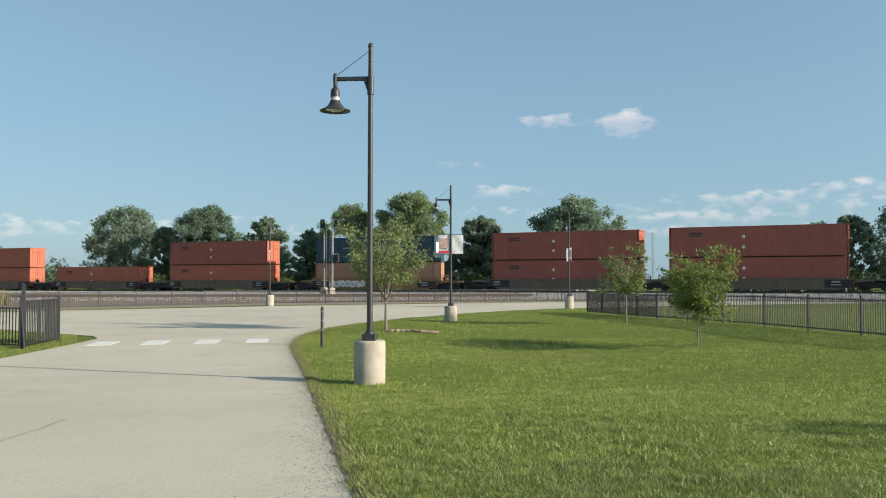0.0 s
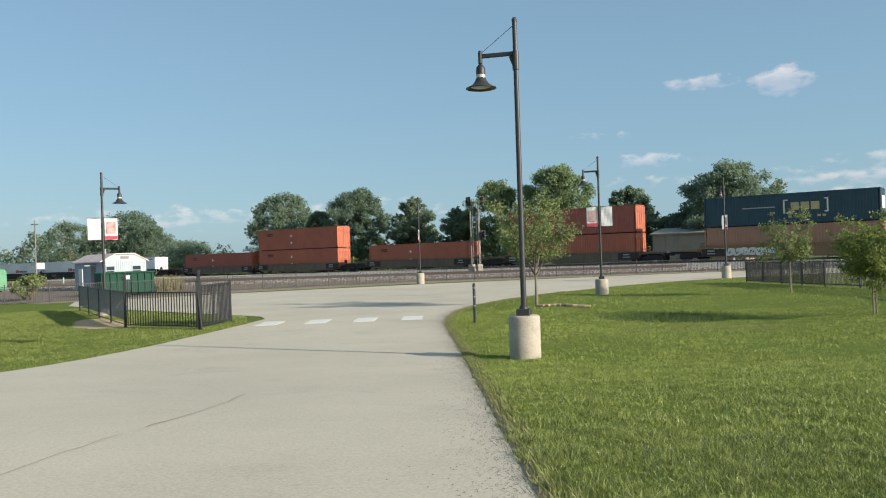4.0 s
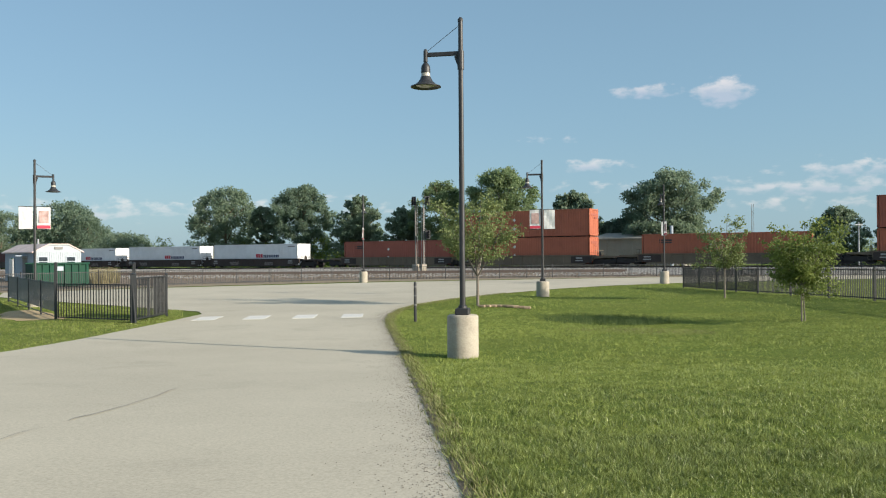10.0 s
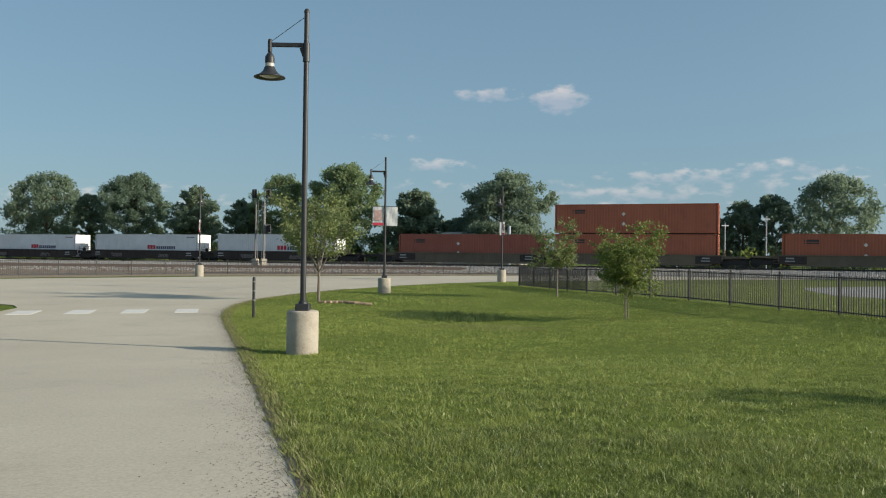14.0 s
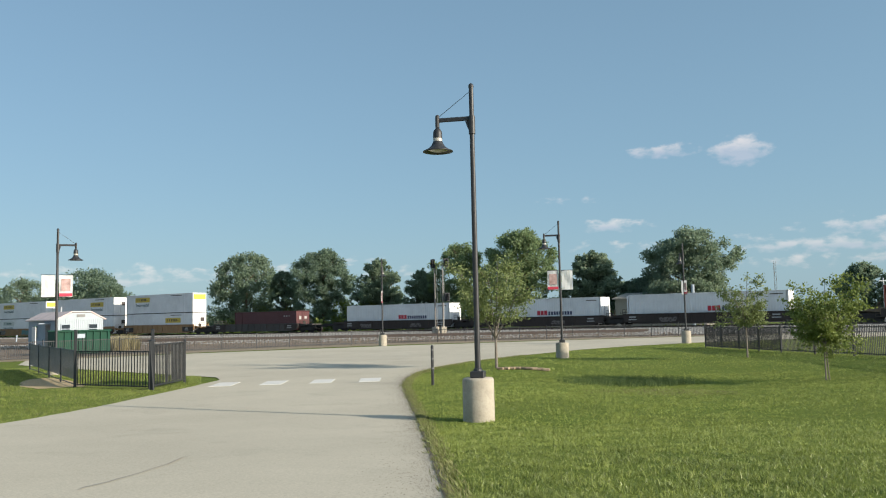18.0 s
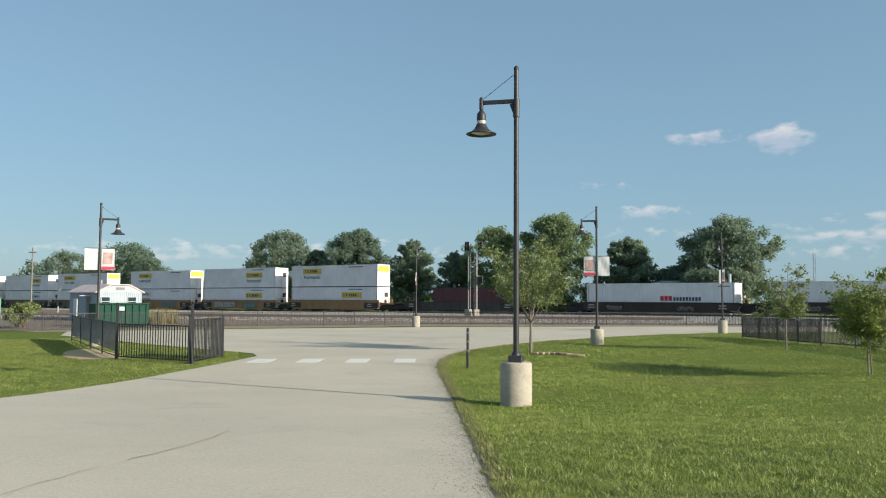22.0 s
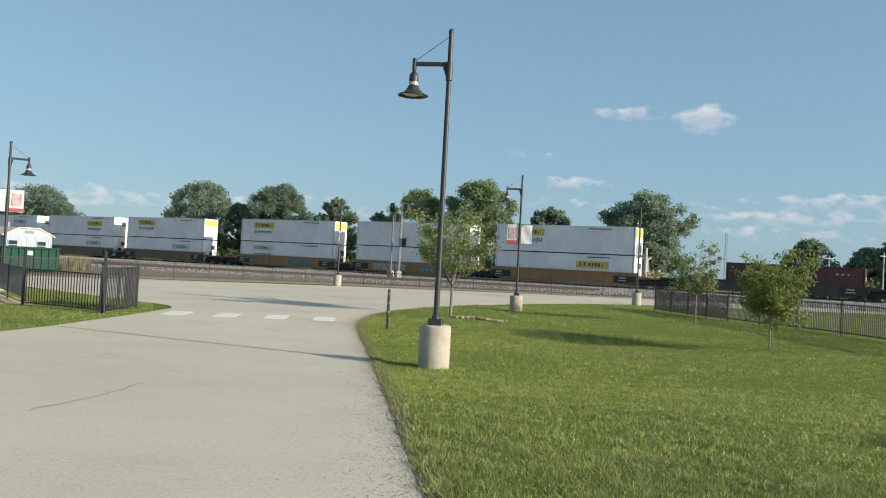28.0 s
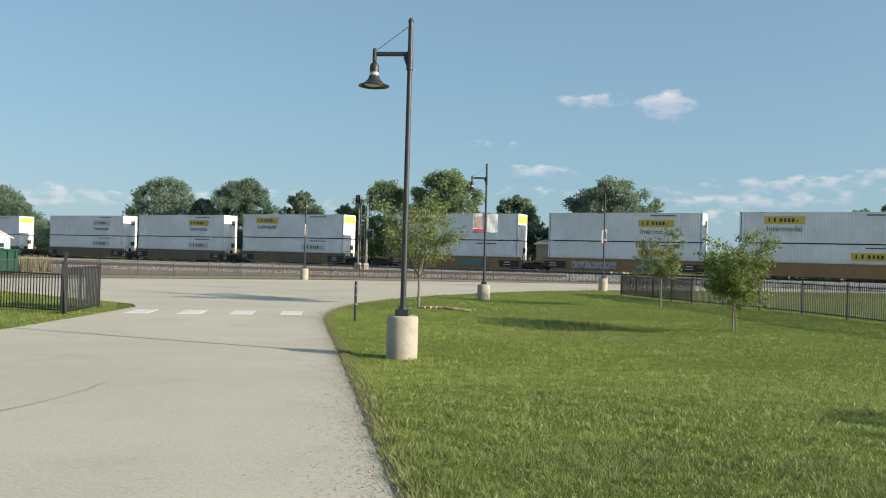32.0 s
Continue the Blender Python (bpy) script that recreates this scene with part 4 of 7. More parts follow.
def make_container(style):
    mats = {"red": RED, "orange": ORANGE, "tan": BROWN, "navy": NAVY, "white_bar": WHITE, "white_yellow": WHITE, "white_low": WHITE, "white_pale": WHITE, "white_worn": WHITE, "maroon": MAROON}
    names = {"red": "faded red corrugated 53 foot container on a well car", "orange": "orange-red corrugated container with bright orange doors",
             "tan": "faded tan container in a graffiti-covered well car", "navy": "dark navy blue container with a gold emblem",
             "white_bar": "white container with a dark lettered emblem", "white_yellow": "white container with a yellow emblem panel",
             "white_low": "white container with a low yellow emblem panel", "white_pale": "white container with a faded pale emblem panel", "white_worn": "white container with a worn pale emblem panel", "maroon": "dark maroon freight container"}
    th = thing("freight_container", None, names[style], "container", "containers on the train")
    # red containers get orange doors: the sunlit tone is put into the paint
    container_body(th, mats[style], ORANGE if style == "red" else mats[style])
    if style in ("red", "orange"):
        side_mark(th, "marking", -14.3, -13.0, H96 - 0.75, H96 - 0.55, MARK_DARK)
        side_mark(th, "marking", -14.3, -13.0, H96 - 0.95, H96 - 0.82, MARK_DARK)
        for z in (1.9, 0.9):
            g = Geo()
            g.add([(-9.1, -W53 / 2 - 0.006, z - 0.2), (-8.9, -W53 / 2 - 0.006, z), (-9.1, -W53 / 2 - 0.006, z + 0.2), (-9.3, -W53 / 2 - 0.006, z)], [(0, 1, 2, 3)])
            part("diamond_mark", g, MARK_WHITE, th)
        end_mark(th, "marking", -0.9, 0.9, H96 - 0.75, H96 - 0.5, RED)
        end_mark(th, "marking", 0.1, 1.0, H96 - 1.05, H96 - 0.88, RED)
    if style == "navy":
        for x in (-7.75, -6.85, -5.95):
            side_mark(th, "emblem_block", x, x + 0.75, 1.25, 2.0, MARK_GOLD, "gold emblem block")
        for x in (-8.45, -4.55):
            side_mark(th, "emblem_bracket", x, x + 0.14, 0.95, 2.3, MARK_WHITE)
            d = 0.35 if x < -6 else -0.2
            for z in (0.95, 2.18):
                side_mark(th, "emblem_bracket", min(x, x + d), max(x, x + d) + 0.1, z, z + 0.12, MARK_WHITE)
        side_mark(th, "marking", -12.3, -9.2, 1.6, 1.7, MARK_PALE)
        for x in (-8.0, -7.4, -5.4, -4.95):
            side_mark(th, "marking", x, x + 0.3, 0.55, 0.75, MARK_GOLD)
        end_mark(th, "marking", -0.9, 0.9, 1.0, 2.2, MARK_WHITE, "pale notice panel")
    if style == "white_bar":
        # a slim emblem: three red blocks and a row of dark bars
        for k in range(3):
            side_mark(th, "emblem_block", -7.7 + 0.44 * k, -7.34 + 0.44 * k, 1.08, 1.58, MARK_RED)
        for k in range(9):
            side_mark(th, "emblem_block", -6.3 + 0.33 * k, -6.07 + 0.33 * k, 1.08, 1.46, MARK_NAVY)
        side_mark(th, "marking", -1.7, -0.5, H96 - 0.4, H96 - 0.3, MARK_FADED)
    if style in ("white_yellow", "white_low", "white_pale", "white_worn"):
        x = -13.9 if style in ("white_yellow", "white_worn") else -6.4
        z = 1.75 if style in ("white_yellow", "white_worn") else 1.45
        pale = style in ("white_pale", "white_worn")
        side_mark(th, "emblem_panel", x, x + 3.6, z, z + 0.75, MARK_GHOST if pale else MARK_YELLOW, "faded emblem panel" if pale else "yellow emblem panel")
        for dx, w, h in ((0.45, 0.14, 0.4), (0.72, 0.05, 0.06), (0.95, 0.2, 0.4), (1.24, 0.05, 0.06), (1.5, 0.24, 0.36), (1.86, 0.2, 0.36), (2.2, 0.22, 0.36), (2.55, 0.26, 0.36), (2.95, 0.12, 0.2)):
            g = Geo()
            g.box((x + dx, -W53 / 2 - 0.004, z + 0.2 + h / 2), (w, 0.012, h))
            part("emblem_block", g, MARK_GREEN if pale else MARK_DARK, th)
        word(th, "Intermodal", x + 1.8, z - 0.68, 0.72, MARK_GREEN, "dark green lettering")
        side_mark(th, "marking", -5.2, -2.6, H96 - 0.35, H96 - 0.25, MARK_DARK)
        if style == "white_yellow":
            end_mark(th, "emblem_panel", -1.15, 1.15, 1.95, 2.7, MARK_YELLOW, "yellow emblem panel on the doors")
        else:
            end_mark(th, "marking", 0.2, 0.9, 1.6, 2.2, MARK_DARK)
    if style == "maroon":
        end_mark(th, "marking", -0.75, -0.35, 1.6, 2.1, MARK_PALE)
        end_mark(th, "marking", 0.3, 0.8, 1.7, 2.1, MARK_PALE)
        for x in (-3.2, -2.6, -2.0):
            side_mark(th, "marking", x, x + 0.3, 2.05, 2.25, MARK_PALE)
    return th


def make_well(mat, front, back, label, graffiti=0, top=1.28):
    """A well car platform under one container; front and back: how far its end platforms reach past the container."""
    th = thing("well_car", None, label, "railway car", "well cars of the train")
    z0, z1 = 0.22, top
    for sgn in (-1, 1):
        g = Geo()
        y = sgn * (W53 / 2 + 0.1)
        g.add([(-L53 - 0.4, y - 0.06, z1), (0.4, y - 0.06, z1), (0.4, y - 0.06, z0 + 0.45), (-0.9, y - 0.06, z0), (-L53 + 0.9, y - 0.06, z0), (-L53 - 0.4, y - 0.06, z0 + 0.45),
               (-L53 - 0.4, y + 0.06, z1), (0.4, y + 0.06, z1), (0.4, y + 0.06, z0 + 0.45), (-0.9, y + 0.06, z0), (-L53 + 0.9, y + 0.06, z0), (-L53 - 0.4, y + 0.06, z0 + 0.45)],
              [(5, 4, 3, 2, 1, 0), (6, 7, 8, 9, 10, 11), (0, 1, 7, 6), (1, 2, 8, 7), (2, 3, 9, 8), (3, 4, 10, 9), (4, 5, 11, 10), (5, 0, 6, 11)])
        part("side_sill", g, mat, th)
        g = Geo()
        for i in range(13):
            x = -L53 + 0.6 + (L53 - 1.2) * i / 12
            g.box((x, sgn * (W53 / 2 + 0.19), (z0 + z1) / 2), (0.1, 0.07, z1 - z0 - 0.15))
        g.box((-L53 / 2, sgn * (W53 / 2 + 0.17), z1 - 0.05), (L53 + 0.6, 0.14, 0.1), 0.01)
        g.box((-L53 / 2, sgn * (W53 / 2 + 0.17), z0 + 0.06), (L53 - 1.6, 0.14, 0.12), 0.01)
        part("sill_ribs", g, mat, th)
    g = Geo()
    g.box((-L53 / 2, 0, z0 + 0.05), (L53 - 1.4, W53, 0.1))
    part("well_floor", g, STEEL_DARK, th)
    for x0, x1 in ((0.3, front), (-L53 - back, -L53 - 0.3)):
        g = Geo()
        g.box(((x0 + x1) / 2, 0, 1.05), (abs(x1 - x0), 1.9, 0.22), 0.03)
        g.box(((x0 + x1) / 2, 0, 0.85), (abs(x1 - x0), 0.7, 0.3), 0.03)
        part("end_platform", g, mat, th)
    for x in (0.55, -L53 - 0.55):
        g = Geo()
        for y in (-1.2, -0.4, 0.4, 1.2):
            g.tube((x, y, 1.1), (x, y, 1.75), 0.022, seg=5)
        for z in (1.45, 1.75):
            g.tube((x, -1.2, z), (x, 1.2, z), 0.02, seg=5)
        part("handrail", g, mat, th)
    # sooty ends of the sills, lettering panel and pale reporting marks
    yn = -(W53 / 2 + 0.245)
    for x0, x1 in ((-2.1, 0.3), (-L53 - 0.3, -L53 + 2.1)):
        g = Geo()
        g.box(((x0 + x1) / 2, yn, 0.78), (x1 - x0, 0.012, 0.72))
        pn = part("lettering_panel", g, WELL_BLACK, th, "sooty panel with pale marks")
        for z, w, h in ((0.95, 0.72, 0.14), (0.68, 0.86, 0.11)):
            g = Geo()
            g.box((x0 + 0.95, yn - 0.008, z), (w, 0.006, h))
            part("reporting_mark", g, MARK_PALE, pn)
    for sx in (0.0, -L53):
        d = 1 if sx == 0 else -1
        for y in (-1.1, 1.1):
            # raking brace from the sill down to the platform
            g = Geo()
            g.add([(sx + d * 0.3, y - 0.05, 1.25), (sx + d * 0.3, y - 0.05, 0.85), (sx + d * 1.7, y - 0.05, 0.98), (sx + d * 1.7, y - 0.05, 1.1),
                   (sx + d * 0.3, y + 0.05, 1.25), (sx + d * 0.3, y + 0.05, 0.85), (sx + d * 1.7, y + 0.05, 0.98), (sx + d * 1.7, y + 0.05, 1.1)],
                  [(0, 1, 2, 3), (7, 6, 5, 4), (0, 4, 5, 1), (1, 5, 6, 2), (2, 6, 7, 3), (3, 7, 4, 0)])
            part("end_brace", g, mat, th)
    g = Geo()
    g.tube((0.95, -0.75, 1.35), (0.98, -0.75, 1.35), 0.28, seg=14)
    g.tube((0.95, -0.75, 1.05), (0.95, -0.75, 1.35), 0.03, seg=6)
    part("brake_wheel", g, STEEL_DARK, th)
    g = Geo()
    for y in (-1.28, 1.28):
        for k in range(4):
            g.tube((-L53 - 0.75, y, 0.45 + k * 0.3), (-L53 - 0.35, y, 0.45 + k * 0.3), 0.018, seg=4)
        for x in (-L53 - 0.75, -L53 - 0.35):
            g.tube((x, y, 0.4), (x, y, 1.5), 0.018, seg=4)
    part("side_ladder", g, mat, th)
    if graffiti:
        rnd = random.Random(graffiti)
        if graffiti == 11:
            runs = [(-15.4, 9, 0.82, MARK_WHITE, MARK_DARK)]
        elif graffiti == 3:
            runs = [(-13.4, 7, 0.8, MARK_PALE, MARK_DARK), (-6.6, 4, 0.75, MARK_TEAL, MARK_PALE)]
        elif graffiti == 2:
            runs = [(-15.2, 3, 0.9, MARK_FADED, MARK_PALE), (-7.2, 5, 0.85, MARK_TEAL, MARK_FADED)]
        else:
            runs = [(rnd.uniform(-14, -11), 4, 0.5, MARK_FADED, WELL_BLACK), (rnd.uniform(-7.5, -5), 4, 0.45, MARK_FADED, WELL_BLACK)]
        k = 0
        for x, count, h, fat, thin in runs:
            for _ in range(count):
                # one painted letter: a fat leaning body with darker strokes on it
                w = h * rnd.uniform(0.75, 1.0)
                z, lean = 0.36 + rnd.uniform(0, 0.08), rnd.uniform(-0.12, 0.16)
                y = yn - 0.004 - 0.001 * k
                pts = []
                for a in range(12):
                    t = 2 * math.pi * a / 12
                    r = 1 + 0.16 * math.sin(3 * t + k) + rnd.uniform(-0.06, 0.06)
                    px, pz = math.copysign(abs(math.cos(t)) ** 0.6, math.cos(t)) * r, math.copysign(abs(math.sin(t)) ** 0.6, math.sin(t))
                    pts.append((x + w / 2 + px * w * 0.52 + lean * pz, y, z + h / 2 + pz * h * 0.48))
                g = Geo()
                g.add(pts, [tuple(range(12))])
                letter = part("graffiti", g, fat, th)
                g = Geo()
                for _ in range(3):
                    sx, sz = x + w * rnd.uniform(0.2, 0.75), z + h * rnd.uniform(0.15, 0.5)
                    ex, ez = sx + rnd.choice((-0.2, 0.02, 0.22)) * w, sz + h * rnd.uniform(0.15, 0.4)
                    g.add([(sx - 0.035, y - 0.003, sz), (sx + 0.035, y - 0.003, sz), (ex + 0.035, y - 0.003, ez), (ex - 0.035, y - 0.003, ez)], [(0, 1, 2, 3)])
                part("stroke", g, thin, letter)
                x += w * 0.98
                k += 1
    return th


def make_truck(parent, x):
    """A two-axle truck."""
    g = Geo()
    for sgn in (-1, 1):
        y = sgn * 1.0
        g.add([(x - 1.25, y - 0.07, 0.62), (x - 0.6, y - 0.07, 0.78), (x + 0.6, y - 0.07, 0.78), (x + 1.25, y - 0.07, 0.62), (x + 1.25, y - 0.07, 0.4), (x + 0.5, y - 0.07, 0.28), (x - 0.5, y - 0.07, 0.28), (x - 1.25, y - 0.07, 0.4),
               (x - 1.25, y + 0.07, 0.62), (x - 0.6, y + 0.07, 0.78), (x + 0.6, y + 0.07, 0.78), (x + 1.25, y + 0.07, 0.62), (x + 1.25, y + 0.07, 0.4), (x + 0.5, y + 0.07, 0.28), (x - 0.5, y + 0.07, 0.28), (x - 1.25, y + 0.07, 0.4)],
              [(0, 1, 2, 3, 4, 5, 6, 7), (15, 14, 13, 12, 11, 10, 9, 8)] + [(i, 8 + i, 8 + (i + 1) % 8, (i + 1) % 8) for i in range(8)])
    g.box((x, 0, 0.6), (0.5, 2.0, 0.3), 0.03)
    tr = part("truck", g, STEEL_DARK, parent)
    for dx in (-0.89, 0.89):
        g = Geo()
        for sgn in (-1, 1):
            g.tube((x + dx, sgn * 0.68, 0.46), (x + dx, sgn * 0.82, 0.46), 0.46, seg=18)
        g.tube((x + dx, -0.7, 0.46), (x + dx, 0.7, 0.46), 0.09, seg=8)
        part("wheelset", g, STEEL_DARK, tr)


SPEED = 7.49
# front end of each container along the line at the start; upper and lower container; well colour; graffiti
CONSIST = [
    (106.0, "red", "red", WELL_GREY, 0), (85.0, "red", "red", WELL_GREY, 0), (64.0, "red", "red", WELL_GREY, 0), (42.5, "red", "red", WELL_GREY, 0), (21.5, "red", "red", WELL_GREY, 0),
    (1.2, "red", "red", WELL_GREY, 0), (-17.9, "red", "red", WELL_GREY, 0), (-41.1, "navy", "tan", WELL_YELLOW, 11),
    (-64.6, "red", "orange", WELL_GREY, 0), (-86.4, None, "orange", WELL_GREY, 0), (-108.3, "orange", "orange", WELL_GREY, 0),
    (-126.0, None, "red", WELL_GREY, 0), (-150.2, None, "white_bar", WELL_BLACK, 12), (-169.3, None, "white_bar", WELL_BLACK, 13),
    (-188.8, None, "white_bar", WELL_BLACK, 14), (-214.0, None, "maroon", WELL_MAROON, 0), (-235.4, "white_yellow", "white_low", WELL_YELLOW, 0),
    (-255.0, "white_low", "white_low", WELL_YELLOW, 3), (-274.7, "white_yellow", "white_worn", WELL_YELLOW, 2), (-298.0, "white_yellow", "white_pale", WELL_GREY, 0),
    (-317.5, "white_low", "white_pale", WELL_GREY, 0), (-336.9, "white_pale", "white_pale", WELL_GREY, 0), (-360.5, "white_yellow", "white_pale", WELL_GREY, 0),
    (-380.2, "white_low", "white_pale", WELL_GREY, 0), (-400.0, "white_yellow", "white_yellow", WELL_GREY, 0),
]
MOVERS = []      # (thing, s at the start, height above the rail)


def build_train():
    styles = {}

    def place(style, s, z):
        if style not in styles:
            styles[style] = ob = make_container(style)
        else:
            ob = copy_thing(styles[style], Matrix())
        if style == "maroon":
            ob.scale = (0.755, 1, 0.9)
        MOVERS.append((ob, s, z))

    n = len(CONSIST)
    for i, (s, up, low, well, graf) in enumerate(CONSIST):
        gap_f = CONSIST[i - 1][0] - L53 - s if i else 6.0
        gap_b = s - L53 - CONSIST[i + 1][0] if i < n - 1 else 6.0
        front = gap_f / 2 if gap_f < 4.6 else 2.6
        back = gap_b / 2 if gap_b < 4.6 else 2.6
        names = {id(WELL_GREY): "grimy grey-brown steel well car", id(WELL_YELLOW): "weathered yellow well car with graffiti", id(WELL_BLACK): "sooty black well car", id(WELL_MAROON): "dark grimy well car"}
        th = make_well(well, front, back, names[id(well)], graf, 1.28 if low in ("red", "orange", "maroon", "white_bar") else 1.52)
        if gap_f >= 4.6:
            make_truck(th, 1.5)
            g = Geo()
            g.box((front + (gap_f / 2 - front) / 2 - 0.1, 0, 0.85), (gap_f / 2 - front + 0.2, 0.25, 0.3), 0.03)
            part("coupler", g, STEEL_DARK, th)
        if gap_b >= 4.6:
            make_truck(th, -L53 - 1.5)
            g = Geo()
            g.box((-L53 - gap_b / 2 + 0.3, 0, 0.85), (gap_b / 2 - back + 0.4, 0.25, 0.3), 0.03)
            part("coupler", g, STEEL_DARK, th)
        else:
            make_truck(th, -L53 - gap_b / 2)
        MOVERS.append((th, s, 0.0))
        place(low, s, 0.36)
        if up:
            place(up, s, 0.36 + H96 + 0.12)


build_train()


def motions():
    times = [0.0, 0.1, 1.0] + [2.0 * k for k in range(1, 16)] + [31.0, 31.9, 32.0]
    for ob, s0, h in MOVERS:
        rows = []
        for t in times:
            s = s0 + SPEED * t
            p = on_line(s, MAIN_P, rail_z(s - L53 / 2) + h)
            rows.append((t, pose(p.x, p.y, p.z, 0, 0, LINE_TURN)))
        walk(ob, rows)

# ---- trees ----
def leaf_cloud(rng, centres, radii, count, size, flat=0.0):
    """Small leaf blades scattered through clumps; arrays of vertices and triangles."""
    k = len(centres)
    w = radii ** 2
    idx = rng.choice(k, count, p=w / w.sum())
    d = rng.normal(size=(count, 3))
    d /= np.linalg.norm(d, axis=1)[:, None]
    r = rng.random(count) ** 0.6 * (0.85 + 0.3 * rng.random(count))
    c = centres[idx] + d * (radii[idx] * r)[:, None] * np.array([1, 1, 0.85])
    a = rng.normal(size=(count, 3))
    a /= np.linalg.norm(a, axis=1)[:, None]
    b = np.cross(a, rng.normal(size=(count, 3)))
    b /= np.linalg.norm(b, axis=1)[:, None]
    s = (size * (0.6 + 0.8 * rng.random(count)))[:, None]
    v = np.empty((count, 4, 3))
    v[:, 0] = c - a * s
    v[:, 1] = c + b * s * 0.55
    v[:, 2] = c + a * s
    v[:, 3] = c - b * s * 0.55
    q = np.arange(count * 4).reshape(count, 4)
    return v.reshape(-1, 3), q


def far_tree(x, y, height, half, seed, mat, z=-0.45, shape="round", leaves=26000):
    """Broadleaf crowns are shells of leaf clumps round forked limbs; spiky ones carry rising sprays."""
    rng = np.random.default_rng(seed)
    labels = {"round": "full green broadleaf tree behind the railway", "open": "lobed broadleaf tree with gaps in its crown behind the railway",
              "spiky": "dark tree with pointed rising sprays behind the railway", "cone": "dark pointed conifer behind the railway"}
    th = thing("tree", pose(x, y, z), labels[shape], "tree", "trees behind the railway")
    g = Geo()
    th_r = height * 0.018 + 0.06
    g.tube((0, 0, 0), (0.02 * height, 0, height * 0.45), th_r, th_r * 0.6, 7)
    g.tube((0.02 * height, 0, height * 0.45), (0, 0.02 * height, height * 0.9), th_r * 0.6, 0.03, 6)
    cs, rs = [], []
    lobes = [(rng.random() * 6.28, 0.25 + 0.65 * rng.random(), 0.16 + 0.2 * rng.random()) for _ in range(14)]

    def envelope(h, t):
        if shape == "cone":
            e = (1 - h) * 1.05
        elif shape == "spiky":
            e = (1 - h) ** 0.6 * 1.08
        else:
            k = (h - 0.5) / 0.5
            e = max(0.0, 1 - abs(k) ** 2.2) ** 0.55 if h > 0.5 else 0.94 + 0.06 * h / 0.5
        for a, lh, w in lobes:
            d = (math.cos(t - a) - 1) * 2.6 - ((h - lh) / 0.13) ** 2
            e += (w * 1.4 if shape == "open" else w * 0.72) * (math.exp(d) - 0.22 * math.exp(d * 0.3))
        return max(0.05, e)

    for i in range(7):
        t = rng.random() * 6.28
        h0, h1 = 0.2 + 0.08 * i, 0.42 + 0.08 * i
        e = envelope(h1, t) * half * 0.75
        g.tube((0.01 * height, 0, h0 * height), (math.cos(t) * e, math.sin(t) * e, h1 * height), th_r * 0.4, 0.03, 5)
    part("trunk", g, BARK, th)
    if math.hypot(x, y) > 150:
        leaves = int(leaves * 0.6)
    if shape in ("spiky", "cone"):
        for i in range(170):
            h, t = 0.03 + 0.92 * rng.random() ** 1.15, rng.random() * 6.28
            e = envelope(h, t) * half
            for u in (0.3, 0.6, 0.85, 1.0):
                cs.append((math.cos(t) * e * u, math.sin(t) * e * u, (h - 0.02 + 0.05 * u * u) * height))
                rs.append(half * (0.2 - 0.11 * u))
        for h in (0.86, 0.92, 0.97, 1.0):
            cs.append((0, 0, h * height))
            rs.append(half * 0.07)
    else:
        n = 300
        for i in range(n):
            h, t = 0.03 + 0.95 * rng.random(), rng.random() * 6.28
            if shape == "open" and h < 0.22:
                h += 0.25
            u = 0.6 + 0.38 * rng.random() ** 0.5 if i % 4 else 0.6 * rng.random()
            e = envelope(h, t) * half * u
            cs.append((math.cos(t) * e, math.sin(t) * e, h * height * 0.95))
            rs.append(half * (0.11 + 0.14 * rng.random()))
    v, q = leaf_cloud(rng, np.array(cs), np.array(rs), leaves, max(0.13, half * 0.034))
    part("crown", fast_mesh("crown", v, q, mat), None, th)
    return th


# x, y, height, half width
FAR_TREES = [
    (-55.3, 141.6, 15.0, 5.8), (-46.5, 137.4, 11.2, 2.4), (-38.7, 133.7, 14.4, 4.8), (-28.1, 128.6, 11.7, 4.1), (-20.1, 124.8, 9.6, 3.3),
    (-13.7, 121.7, 13.5, 4.2), (-4.3, 117.3, 14.9, 4.9), (5.2, 112.5, 10.6, 4.6), (11.5, 111.7, 7.0, 2.8), (16.8, 107.2, 13.0, 4.9),
    (34.8, 98.6, 7.6, 2.6), (-98.2, 162.1, 13.9, 7.8), (-108.3, 156.1, 12.1, 5.9), (-79.7, 153.2, 7.0, 5.4), (-90.0, 157.0, 11.0, 4.0),
]
FAR_TREES_2 = [
    (40.4, 95.9, 6.8, 2.5), (43.3, 94.6, 9.0, 2.3), (46.2, 93.2, 9.7, 2.4), (53.2, 92.4, 12.1, 4.5), (68.8, 82.4, 9.8, 2.8),
    (73.3, 80.2, 10.2, 2.4), (76.8, 78.6, 9.0, 2.3), (81.9, 76.2, 10.3, 3.1), (86.9, 73.8, 9.2, 2.8), (90.7, 72.0, 9.3, 2.4),
    (128.7, 53.9, 13.9, 4.3), (189.3, -16.2, 14.1, 5.9), (188.7, -24.5, 13.6, 5.2), (172.9, 32.8, 11.1, 4.9), (159.3, 39.2, 10.1, 3.4),
]
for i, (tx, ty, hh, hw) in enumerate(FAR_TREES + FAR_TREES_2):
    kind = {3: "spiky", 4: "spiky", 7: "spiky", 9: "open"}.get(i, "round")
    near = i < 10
    far_tree(tx, ty, hh, hw * (1.25 if kind == "spiky" else 1.0), 100 + i, LEAF_YELLOW if i in (5, 6) else (LEAF_DARK_HAZED if i % 3 == 2 else LEAF_FAR_HAZED), shape=kind, leaves=44000 if near else 24000)
